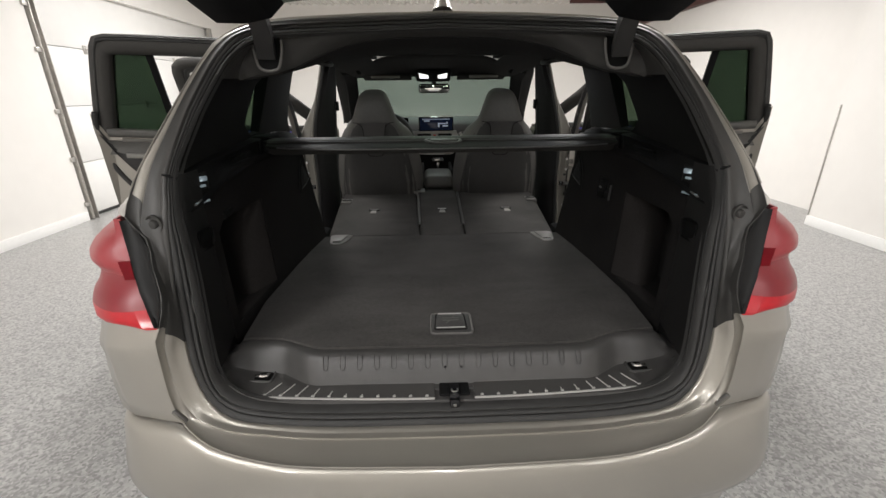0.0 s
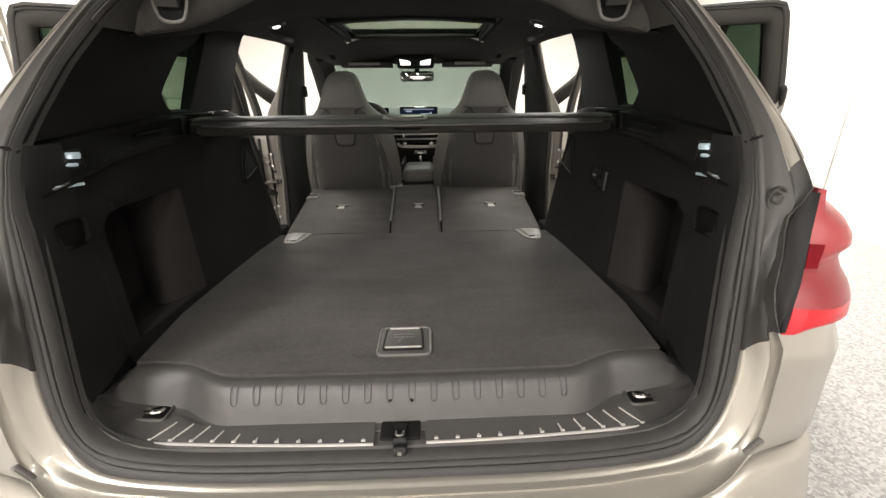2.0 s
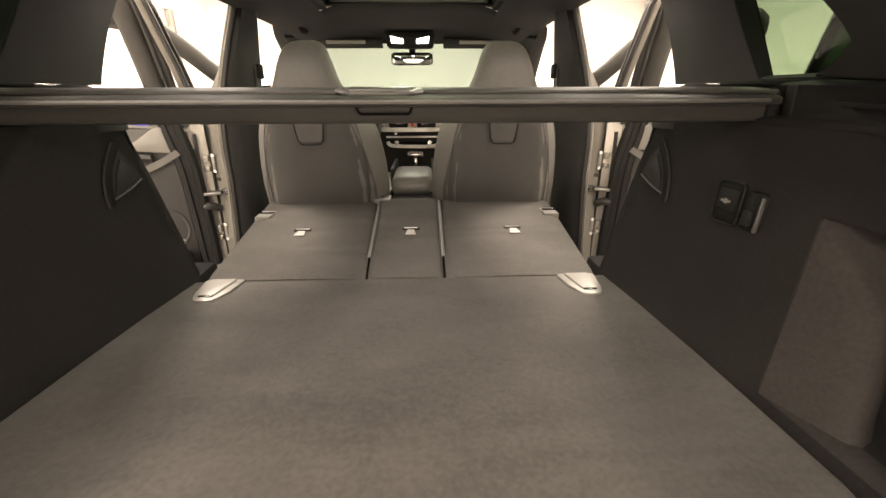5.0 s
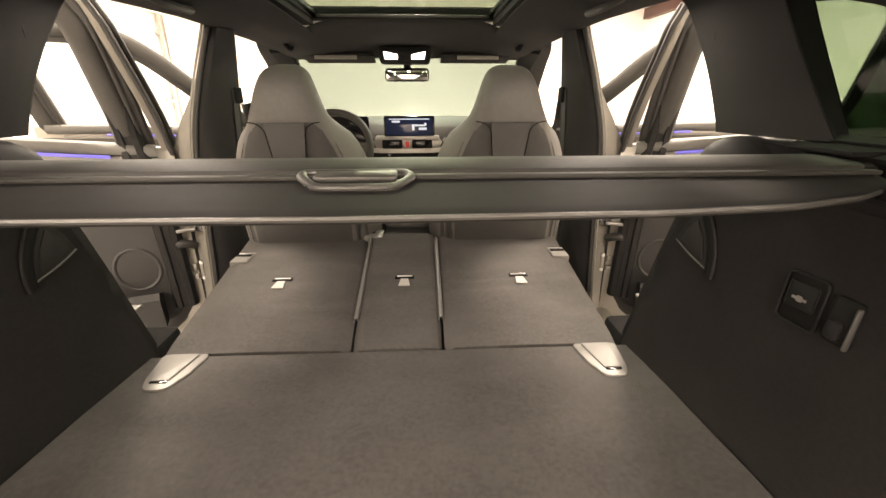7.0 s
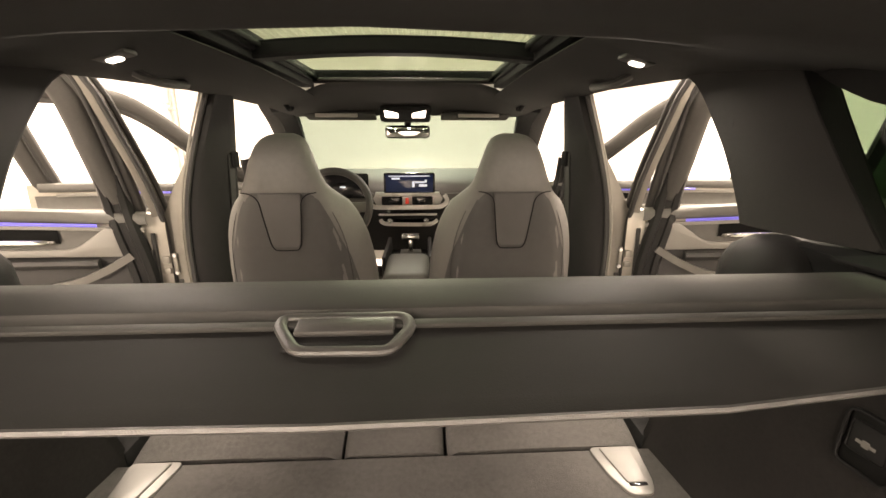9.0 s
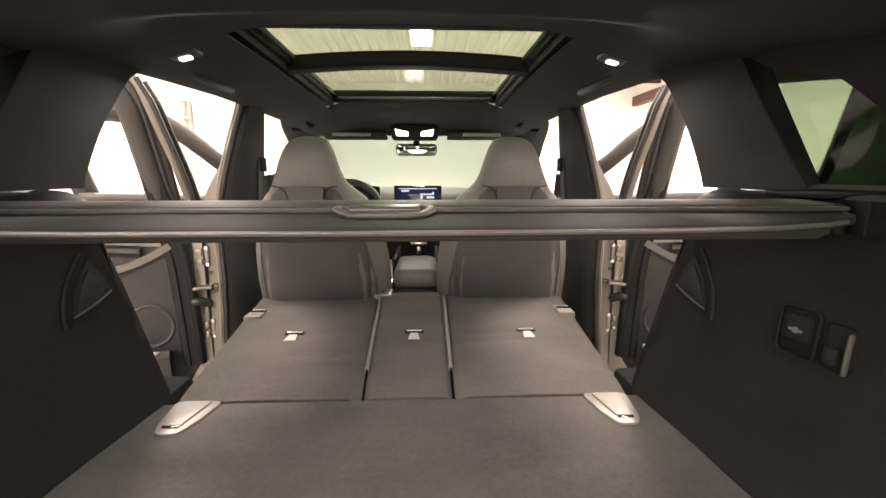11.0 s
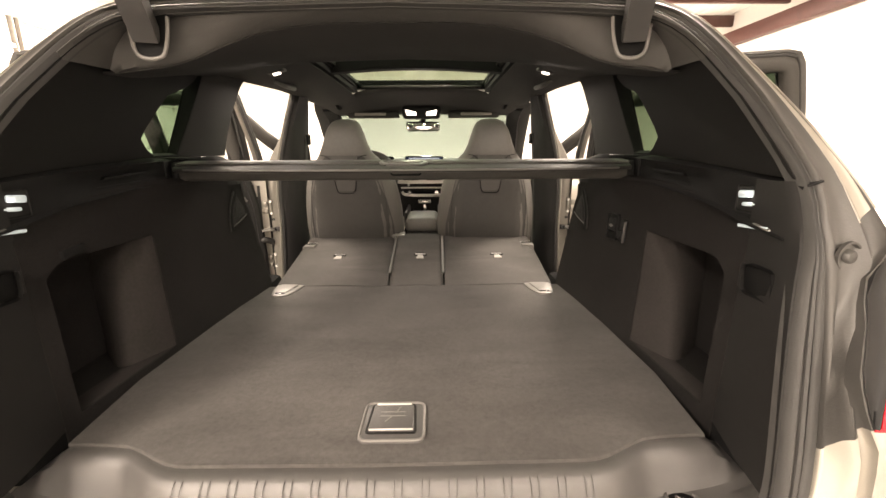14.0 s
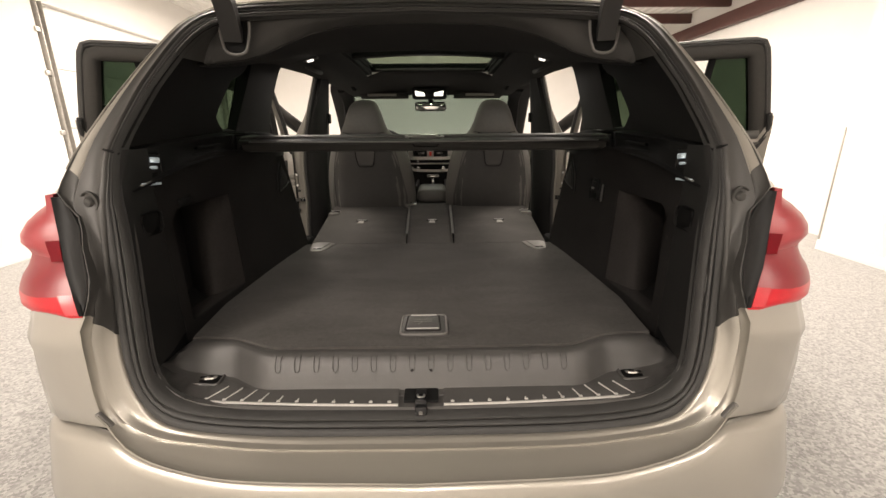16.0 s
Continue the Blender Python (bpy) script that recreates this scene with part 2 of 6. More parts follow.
def thing(name, x, y, z, label, category, group="", kind=""):
    ob = new(name)
    ob.matrix_world = Matrix.Translation((x, y, z))
    ob.empty_display_size = 0.1
    return tagged(ob, label, category, group, kind)


def part(name, bm, material, parent=None, label="", sharp=0.6):
    """One mesh object from a bmesh in world coordinates, under a thing or a part."""
    finish(bm, sharp)
    mesh = bpy.data.meshes.new(name)
    bm.to_mesh(mesh)
    bm.free()
    mesh.materials.append(material)
    ob = new(name, mesh)
    if parent:
        ob.parent = parent
        up = parent.matrix_basis.copy()
        if parent.parent:
            up = parent.parent.matrix_basis @ parent.matrix_parent_inverse @ up
        ob.matrix_parent_inverse = up.inverted()
    if label:
        tagged(ob, label)
    return ob


def flipped(bm):
    out = bm.copy()
    for v in out.verts:
        v.co.x = -v.co.x
    return out


def pair(name, bm, material, parent, label="", sharp=0.6):
    """The same part on the right and, mirrored, on the left."""
    other = flipped(bm)
    return part(name, bm, material, parent, label, sharp), part(name, other, material, parent, label, sharp)


def pair_on(name, bm, material, parents, label="", sharp=0.6):
    other = flipped(bm)
    return part(name, bm, material, parents[0], label, sharp), part(name, other, material, parents[1], label, sharp)


def spline(pts, n):
    """n + 1 points evenly by length along a smooth curve through pts."""
    p = [Vector(q) for q in pts]
    p = [2 * p[0] - p[1]] + p + [2 * p[-1] - p[-2]]
    fine = []
    for i in range(1, len(p) - 2):
        for k in range(24):
            u = k / 24
            a, b, c, d = p[i - 1], p[i], p[i + 1], p[i + 2]
            fine.append(0.5 * (2 * b + (c - a) * u + (2 * a - 5 * b + 4 * c - d) * u * u + (3 * b - a - 3 * c + d) * u ** 3))
    fine.append(p[-2])
    dist = [0.0]
    for a, b in zip(fine, fine[1:]):
        dist.append(dist[-1] + (b - a).length)
    out, j = [], 0
    for k in range(n + 1):
        want = dist[-1] * k / n
        while j < len(fine) - 2 and dist[j + 1] < want:
            j += 1
        span = dist[j + 1] - dist[j]
        out.append(fine[j].lerp(fine[j + 1], (want - dist[j]) / span if span else 0))
    return out


def polyline(pts, n):
    """n + 1 points evenly by length along straight runs through pts."""
    p = [Vector(q) for q in pts]
    dist = [0.0]
    for a, b in zip(p, p[1:]):
        dist.append(dist[-1] + (b - a).length)
    out = []
    for k in range(n + 1):
        want = dist[-1] * k / n
        j = max(i for i in range(len(p) - 1) if dist[i] <= want + 1e-9)
        out.append(p[j].lerp(p[j + 1], min(1.0, (want - dist[j]) / (dist[j + 1] - dist[j]))))
    return out


def loft(rows, close_v=False, close_u=False, cap=False, bm=None):
    """A skin over rows of points, all of one length."""
    bm = bm or bmesh.new()
    grid = [[bm.verts.new(p) for p in row] for row in rows]
    nr, nc = len(grid), len(grid[0])
    for i in range(nr if close_u else nr - 1):
        for j in range(nc if close_v else nc - 1):
            q = (grid[i][j], grid[i][(j + 1) % nc], grid[(i + 1) % nr][(j + 1) % nc], grid[(i + 1) % nr][j])
            bm.faces.new(q)
    if cap:
        bm.faces.new(grid[0])
        bm.faces.new(list(reversed(grid[-1])))
    return bm


def thick(bm, depth):
    """Turns a sheet into a shell of that depth."""
    bmesh.ops.remove_doubles(bm, verts=bm.verts, dist=0.00002)
    bmesh.ops.recalc_face_normals(bm, faces=bm.faces)
    bm.normal_update()
    front, back = list(bm.verts), {}
    rims = [e for e in bm.edges if len(e.link_faces) == 1]
    faces = list(bm.faces)
    normals = {v: v.normal.copy() for v in front}
    for v in front:
        back[v] = bm.verts.new(v.co - normals[v] * depth)
    for f in faces:
        bm.faces.new([back[v] for v in reversed(f.verts)])
    for e in rims:
        a, b = e.verts
        try:
            bm.faces.new((a, b, back[b], back[a]))
        except ValueError:
            pass
    return bm


def box(cx, cy, cz, sx, sy, sz, bevel=0.0, m=None, bm=None, segments=2):
    own = bmesh.new()
    bmesh.ops.create_cube(own, size=1)
    for v in own.verts:
        v.co = Vector((v.co.x * sx, v.co.y * sy, v.co.z * sz))
    if bevel:
        bmesh.ops.bevel(own, geom=own.edges[:], offset=bevel, segments=segments, profile=0.5, affect="EDGES")
    place = Matrix.Translation((cx, cy, cz)) @ (m or Matrix())
    own.transform(place)
    if bm is None:
        return own
    return joined(bm, own)


def joined(bm, other):
    tmp = bpy.data.meshes.new("tmp")
    other.to_mesh(tmp)
    other.free()
    bm.from_mesh(tmp)
    bpy.data.meshes.remove(tmp)
    return bm


def slab(outline, top, bottom, bevel=0.0, bm=None):
    """A prism over an outline of (x, y), from bottom to top."""
    own = bmesh.new()
    a = [own.verts.new((x, y, bottom)) for x, y in outline]
    f = own.faces.new(a)
    r = bmesh.ops.extrude_face_region(own, geom=[f])
    for v in r["geom"]:
        if isinstance(v, bmesh.types.BMVert):
            v.co.z = top
    if bevel:
        edges = [e for e in own.edges if abs(e.verts[0].co.z - e.verts[1].co.z) < 1e-6]
        bmesh.ops.bevel(own, geom=edges, offset=bevel, segments=2, profile=0.5, affect="EDGES")
    return joined(bm, own) if bm else own


def plate(points, push, bevel=0.0):
    """A prism from a flat outline in space, pushed along a vector."""
    own = bmesh.new()
    f = own.faces.new([own.verts.new(p) for p in points])
    r = bmesh.ops.extrude_face_region(own, geom=[f])
    for v in r["geom"]:
        if isinstance(v, bmesh.types.BMVert):
            v.co += Vector(push)
    if bevel:
        bmesh.ops.bevel(own, geom=own.edges[:], offset=bevel, segments=2, profile=0.5, affect="EDGES")
    return own


def rounded(pts, r, n=5):
    """A 2D outline with its corners rounded."""
    out, k = [], len(pts)
    for i in range(k):
        a, b, c = (Vector((*pts[j % k], 0)) for j in (i - 1, i, i + 1))
        rr = min(r, (a - b).length * 0.45, (c - b).length * 0.45)
        s, e = b + (a - b).normalized() * rr, b + (c - b).normalized() * rr
        for q in range(n + 1):
            u = q / n
            p = s * (1 - u) ** 2 + b * 2 * u * (1 - u) + e * u * u
            out.append((p.x, p.y))
    return out


def sweep(path, profile, up=(0, 0, 1), closed=False, cap=True):
    """A profile of (side, up) offsets carried along a path."""
    rows, n = [], len(path)
    path = [Vector(p) for p in path]
    for i, p in enumerate(path):
        a = path[(i - 1) % n] if closed or i else p
        b = path[(i + 1) % n] if closed or i < n - 1 else p
        d = (b - a).normalized()
        side = d.cross(Vector(up)).normalized()
        top = side.cross(d).normalized()
        rows.append([p + side * s + top * t for s, t in profile])
    return loft(rows, close_v=True, close_u=closed, cap=cap and not closed)


def ring(r, n=10, sx=1.0, sy=1.0):
    return [(r * sx * math.cos(2 * math.pi * k / n), r * sy * math.sin(2 * math.pi * k / n)) for k in range(n)]


def tube(path, r, n=10, closed=False, up=(0, 0, 1)):
    return sweep(path, ring(r, n), up, closed)


def lerp(a, b, u):
    return a + (b - a) * u


def table(x, rows):
    """Straight-line look-up in rows of (x, value)."""
    if x <= rows[0][0]:
        return rows[0][1]
    for (x0, v0), (x1, v1) in zip(rows, rows[1:]):
        if x <= x1:
            return lerp(v0, v1, (x - x0) / (x1 - x0))
    return rows[-1][1]


# ---- the garage ----
def struct(name, bm, material, label, sharp=0.6):
    return tagged(part(name, bm, material, None, label, sharp), kind="structure")


XL, XR, XR2, YB, YF = -4.35, 4.25, 4.8, -5.5, 10.8
struct("floor", box(0.2, 2.65, -0.06, 9.9, 17.0, 0.12), FLOOR, "grey flake epoxy garage floor with fine speckle")
struct("wall_west", box(XL - 0.1, (YB + 5.27) / 2, 1.75, 0.2, 5.27 - YB, 3.5), WALL, "plain white painted garage wall")
struct("wall_west_front", box(XL - 0.1, (9.45 + YF) / 2, 1.75, 0.2, YF - 9.45, 3.5), WALL, "plain white painted wall past the garage door")
struct("wall_west_lintel", box(XL - 0.1, 7.36, 3.1, 0.2, 4.18, 0.8), WALL, "white wall over the garage door")
struct("wall_east", box(XR + 0.1, (YB + 4.53) / 2, 1.75, 0.2, 4.53 - YB, 3.5), WALL, "plain white painted garage wall")
struct("wall_east_return", box((XR + XR2) / 2 + 0.2, 4.44, 1.75, XR2 - XR + 0.2, 0.16, 3.5), WALL, "short white return wall at the recess")
struct("wall_east_recess", box(XR2 + 0.1, (4.53 + YF) / 2, 1.75, 0.2, YF - 4.53, 3.5), WALL, "white wall set back behind the corner")
struct("wall_north", box(0.2, YF + 0.1, 1.75, 9.9, 0.2, 3.5), WALL, "plain white painted end wall")
struct("wall_south", box(0.2, YB - 0.1, 1.75, 9.9, 0.2, 3.5), WALL, "plain white painted end wall")
struct("baseboard", box(XL + 0.009, (YB + 5.25) / 2, 0.055, 0.016, 5.25 - YB, 0.11, 0.003), BASEBOARD, "white baseboard along the garage wall")
struct("baseboard", box(XR - 0.009, (YB + 4.53) / 2, 0.055, 0.016, 4.53 - YB, 0.11, 0.003), BASEBOARD, "white baseboard along the garage wall")
struct("corner_trim", box(XR - 0.006, 4.524, 0.66, 0.014, 0.012, 1.28, 0.003), TRACK, "thin grey metal corner strip on the wall end")
rib = bmesh.new()
for k in range(62):
    x = -4.9 + k * 0.16
    for a, b in ((0.0, 0.05), (0.05, 0.075), (0.075, 0.135), (0.135, 0.16)):
        za, zb = {0.0: (0, 0), 0.05: (0, 0.03), 0.075: (0.03, 0.03), 0.135: (0.03, 0)}[a]
        rib.faces.new([rib.verts.new(p) for p in ((x + a, YB, ROOF_Z + za), (x + b, YB, ROOF_Z + zb), (x + b, YF, ROOF_Z + zb), (x + a, YF, ROOF_Z + za))])
bmesh.ops.remove_doubles(rib, verts=rib.verts, dist=0.0001)
struct("ceiling", thick(rib, 0.004), ROOF, "white ribbed sheet metal roof")
for y in [-4.5 + 1.1 * k for k in range(10)]:
    struct("purlin", box(0.2, y, ROOF_Z - 0.09, 9.6, 0.06, 0.16, 0.005), BEAM, "dark oxide red steel purlin under the roof")
for y in (6.5, 7.6, 8.7, 9.8):
    struct("purlin", box(3.85, y, ROOF_Z - 0.09, 1.9, 0.06, 0.16, 0.005), BEAM, "short dark oxide red purlin over the wall recess")
struct("eave_beam", box(XR2 - 0.06, 7.6, 2.97, 0.12, 6.2, 0.2, 0.006), BEAM, "dark oxide red steel beam along the wall top")


def ceiling_light(x, y):
    t = thing("ceiling_light", x, y, ROOF_Z - 0.13, "slim white lit strip light hung under the roof", "ceiling light", "strip lights under the roof")
    part("housing", box(x, y, ROOF_Z - 0.062, 0.34, 1.3, 0.132, 0.012), DOOR_WHITE, t)
    part("diffuser", box(x, y, ROOF_Z - 0.135, 0.28, 1.24, 0.02, 0.006), PANEL_ON, t, "glowing frosted diffuser")


for lx, ly in CEILING_LAMPS:
    ceiling_light(lx, ly)


def garage_door():
    x0, y0, y1 = XL - 0.12, 5.3, 9.42
    door = thing("garage_door", x0, (y0 + y1) / 2, 0, "closed white sectional steel garage door with hinges and tracks", "garage door")
    sections = [0.0, 0.67, 1.345, 2.02, 2.7]
    for a, b in zip(sections, sections[1:]):
        bm = box(x0, (y0 + y1) / 2, (a + b) / 2 + 0.005, 0.05, y1 - y0, b - a - 0.008, 0.006)
        part("door_panel", bm, DOOR_WHITE, door)
    for z in sections[1:4]:
        for y in (5.44, 6.1, 7.1, 8.1, 9.2):
            bm = box(x0 + 0.034, y, z, 0.018, 0.05, 0.1, 0.004)
            box(x0 + 0.05, y, z + 0.005, 0.03, 0.028, 0.028, 0.006, bm=bm)
            part("hinge", bm, TRACK, door, "galvanised door hinge")
    for y in (y0 + 0.04, y1 - 0.04):
        bm = box(x0 + 0.1, y, 1.35, 0.012, 0.07, 2.7, 0.002)
        box(x0 + 0.13, y - 0.035, 1.35, 0.06, 0.008, 2.7, 0.002, bm=bm)
        box(x0 + 0.13, y + 0.035, 1.35, 0.06, 0.008, 2.7, 0.002, bm=bm)
        part("track", bm, TRACK, door, "galvanised vertical door track")
        for z in (0.2, 0.75, 1.3, 1.95, 2.4):
            part("bracket", box(x0 + 0.1, y - 0.06, z, 0.09, 0.07, 0.05, 0.004), TRACK, door, "galvanised track bracket")
    part("bottom_seal", box(x0 + 0.03, (y0 + y1) / 2, 0.02, 0.03, y1 - y0, 0.035, 0.008), RUBBER, door, "black rubber bottom seal")


garage_door()

# ---- the car: shell round the tailgate opening ----
car = thing("car", 0.0, 2.9, 0.0, "champagne metallic family car with open doors and tailgate", "car")

G = [(0.3, 0.9), (0.64, 0.925), (0.69, 0.945), (1.0, 1.015), (1.16, 1.05), (1.25, 1.095), (1.4, 1.22), (1.55, 1.37), (1.7, 1.52)]


def g(z):
    """How far forward the plane of the tailgate opening lies at a height."""
    return table(z, G)


OUT = [(0, 0.632), (0.28, 0.634), (0.43, 0.643), (0.52, 0.652), (0.575, 0.665), (0.612, 0.69), (0.642, 0.732), (0.661, 0.79), (0.671, 0.85), (0.677, 0.92), (0.684, 1.04), (0.685, 1.19), (0.691, 1.24),
       (0.692, 1.285), (0.682, 1.36), (0.664, 1.46), (0.640, 1.545), (0.606, 1.597), (0.55, 1.622), (0.44, 1.636), (0, 1.652)]
INN = [(0, 0.684), (0.33, 0.688), (0.45, 0.696), (0.535, 0.712), (0.585, 0.742), (0.606, 0.79), (0.615, 0.85), (0.622, 0.92), (0.634, 1.04), (0.646, 1.13), (0.657, 1.18), (0.665, 1.235),
       (0.667, 1.285), (0.655, 1.35), (0.635, 1.438), (0.608, 1.522), (0.575, 1.568), (0.53, 1.59), (0.42, 1.604), (0, 1.62)]


def opening(rows, n=72):
    half = spline([(x, 0, z) for x, z in rows], n)
    right = [Vector((p.x, g(p.z), p.z)) for p in half]
    left = [Vector((-p.x, p.y, p.z)) for p in reversed(right[1:-1])]
    return right + left


seal_in, seal_out = opening(INN), opening(OUT)


def seal_rows(bands):
    rows = []
    for u, back in bands:
        rows.append([a.lerp(b, u) + Vector((0, -back, 0)) for a, b in zip(seal_in, seal_out)])
    return rows


part("door_seal", thick(loft(seal_rows([(-0.08, -0.02), (-0.03, 0.002), (0.04, 0.012), (0.12, 0.016), (0.2, 0.013), (0.25, 0.003), (0.28, -0.008), (0.31, 0.002), (0.36, 0.009), (0.44, 0.011), (0.52, 0.008), (0.56, -0.002), (0.58, -0.012)]), close_v=True), 0.004), RUBBER, car, "black rubber tailgate seal")
part("seal_channel", thick(loft(seal_rows([(0.57, -0.012), (0.61, -0.002), (0.66, 0.003), (0.76, 0.006), (0.88, 0.006), (0.96, 0.002), (1.02, -0.006)]), close_v=True), 0.004), RUBBER, car, "black rubber outer seal lip")

# near-black strips over the seal grooves paint the shade inside them
for u in (0.285, 0.575):
    part("seal_groove_shade", thick(loft(seal_rows([(u - 0.03, 0.0), (u - 0.02, 0.0045), (u + 0.02, 0.0045), (u + 0.03, 0.0)]), close_v=True), 0.003), SLOT_BLACK, car, "black strip painting the shade in the groove between the seal lips")

# outer edge of the channel round the opening
EDGE = [(0, 0.815, 0.606), (0.35, 0.823, 0.612), (0.5, 0.838, 0.628), (0.598, 0.857, 0.656), (0.652, 0.874, 0.708), (0.672, 0.882, 0.77), (0.678, 0.889, 0.85), (0.680, 0.897, 0.925), (0.662, 0.904, 0.965),
        (0.658, 0.925, 1.02), (0.679, 0.952, 1.08), (0.695, 0.982, 1.135), (0.742, 1.0, 1.18), (0.754, 1.04, 1.215), (0.755, 1.11, 1.28), (0.724, 1.225, 1.40), (0.688, 1.355, 1.525), (0.640, 1.448, 1.612), (0.48, 1.477, 1.656), (0, 1.49, 1.675)]
edge_in = spline(EDGE, 72)


def push(p):
    """Sets the rear corner a little farther ahead and out, fading towards the bumper, roof and doors."""
    k = 0.042 * table(p.z, [(0.60, 0.0), (0.64, 0.15), (0.70, 0.8), (0.74, 1.0), (1.18, 1.0), (1.24, 0.6), (1.36, 0.0)]) * table(p.y, [(1.15, 1.0), (1.45, 0.0)])
    return Vector((p.x + p.x * k, p.y + (p.y - 0.09) * k, p.z + (p.z - 1.43) * k))


def pushed(bm):
    for v in bm.verts:
        v.co = push(v.co)
    return bm


edge = [push(p) for p in edge_in]
LAMP_LOW = next(k for k, p in enumerate(edge_in) if p.z > 0.95)


def at_height(curve, z):
    for a, b in zip(curve, curve[1:]):
        if a.z <= z <= b.z:
            return a.lerp(b, (z - a.z) / max(1e-9, b.z - a.z))
    return curve[-1]


def channel(keep):
    rows = []
    for k in range(73):
        a, b = seal_out[k], edge[k]
        row = []
        for u, dip in lip_steps(k):
            p = a.lerp(b, u)
            p += Vector((0, dip, -0.5 * dip if b.z < 0.7 else 0))
            row.append(p)
        rows.append(row)
    return [r for k, r in enumerate(rows) if keep(k)]


def lip_steps(k):
    """Section from the seal over the raised line and the shut groove to the outer edge."""
    r = table(edge[k].z, [(0.597, 0.25), (0.63, 0.26), (0.66, 0.4), (0.70, 0.56), (0.78, 0.62), (1.0, 0.63), (1.12, 0.6), (1.3, 0.55), (1.7, 0.5)])
    deep = table(edge[k].z, [(0.6, 0.004), (0.64, 0.006), (0.70, 0.011), (0.9, 0.012), (1.0, 0.008), (1.3, 0.006)])
    return [(-0.04, 0.02), (0.0, -0.003), (0.035, -0.0055), (0.08, -0.0045), (0.14, -0.002), (0.75 * r, -0.001), (0.94 * r, -0.004), (r, -0.005), (r + 0.02, -0.002), (r + 0.05, 0.4 * deep), (lerp(r, 1, 0.35), 0.9 * deep), (lerp(r, 1, 0.6), deep), (lerp(r, 1, 0.86), deep), (0.985, 0.35 * deep), (1.0, 0.0)]


low = channel(lambda k: k <= LAMP_LOW)
full = [[Vector((-p.x, p.y, p.z)) for p in r] for r in reversed(low[1:])] + low
part("rear_lip", thick(loft(full), 0.004), PAINT, car, "champagne painted loading lip", 0.9)
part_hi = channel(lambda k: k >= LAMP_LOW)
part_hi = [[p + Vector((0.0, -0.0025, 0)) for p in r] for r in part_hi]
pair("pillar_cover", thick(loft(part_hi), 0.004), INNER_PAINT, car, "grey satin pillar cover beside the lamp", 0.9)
rail = [[p + Vector((0.0015, -0.003, 0.0)) for p in r[8:]] for r in part_hi if r[-1].z > 1.215]
pair("pillar_edge", thick(loft(rail), 0.003), PAINT, car, "champagne painted edge of the tailgate opening", 0.9)


def bump_stop(x, y, z):
    turn = pose(0, 0, 0, 90, 0, 12)
    bm = bmesh.new()
    rings = [(0.024, -0.006), (0.0235, -0.001), (0.0205, -0.001), (0.018, -0.005), (0.012, -0.005), (0.011, 0.0), (0.0085, 0.003), (0.001, 0.004)]
    rows = [[Vector((r * math.cos(a * math.pi / 10), r * math.sin(a * math.pi / 10), h)) for a in range(20)] for r, h in rings]
    loft(rows, close_v=True, bm=bm)
    bm.transform(Matrix.Translation((x, y, z)) @ turn)
    return bm


pair("bump_stop", bump_stop(0.714, 1.038, 1.155), INNER_PAINT, car, "grey rubber bump stop")


# outer skin, by level sections from the opening's edge round the corner
def section(z, pts, fall=0.0):
    e = at_height(edge_in, z)
    return spline([(e.x, e.y, z)] + [(x + 0.012 * (y > 0.94 and y < 1.1), y, z - fall * min(1, (x - e.x) / 0.2)) for x, y in pts], 16)


quarter = [section(0.712, [(0.735, 0.91), (0.815, 0.955), (0.872, 1.02), (0.905, 1.2), (0.91, 1.5), (0.925, 2.0)], 0.045),
           section(0.722, [(0.74, 0.905), (0.825, 0.95), (0.878, 1.02), (0.908, 1.2), (0.915, 1.5), (0.927, 2.0)], 0.045),
           section(0.76, [(0.742, 0.905), (0.828, 0.95), (0.88, 1.02), (0.91, 1.2), (0.918, 1.5), (0.93, 2.0)], 0.045),
           section(0.82, [(0.747, 0.905), (0.831, 0.95), (0.882, 1.02), (0.912, 1.2), (0.925, 1.5), (0.93, 2.0)], 0.045),
           section(0.88, [(0.75, 0.908), (0.832, 0.952), (0.880, 1.022), (0.913, 1.2), (0.93, 1.5), (0.93, 2.0)], 0.045),
           section(0.905, [(0.755, 0.91), (0.836, 0.954), (0.886, 1.024), (0.917, 1.2), (0.931, 1.5), (0.93, 2.0)], 0.045),
           section(0.915, [(0.755, 0.915), (0.835, 0.957), (0.885, 1.026), (0.916, 1.2), (0.93, 1.5), (0.93, 2.0)], 0.042),
           section(0.93, [(0.76, 0.925), (0.832, 0.966), (0.876, 1.032), (0.908, 1.2), (0.922, 1.5), (0.925, 2.0)], 0.025),
           section(0.952, [(0.765, 0.937), (0.828, 0.977), (0.866, 1.04), (0.9, 1.2), (0.918, 1.5), (0.92, 2.0)])]
pair("quarter_panel", thick(pushed(loft(quarter)), 0.004), PAINT, car, "champagne painted rear quarter panel", 0.9)
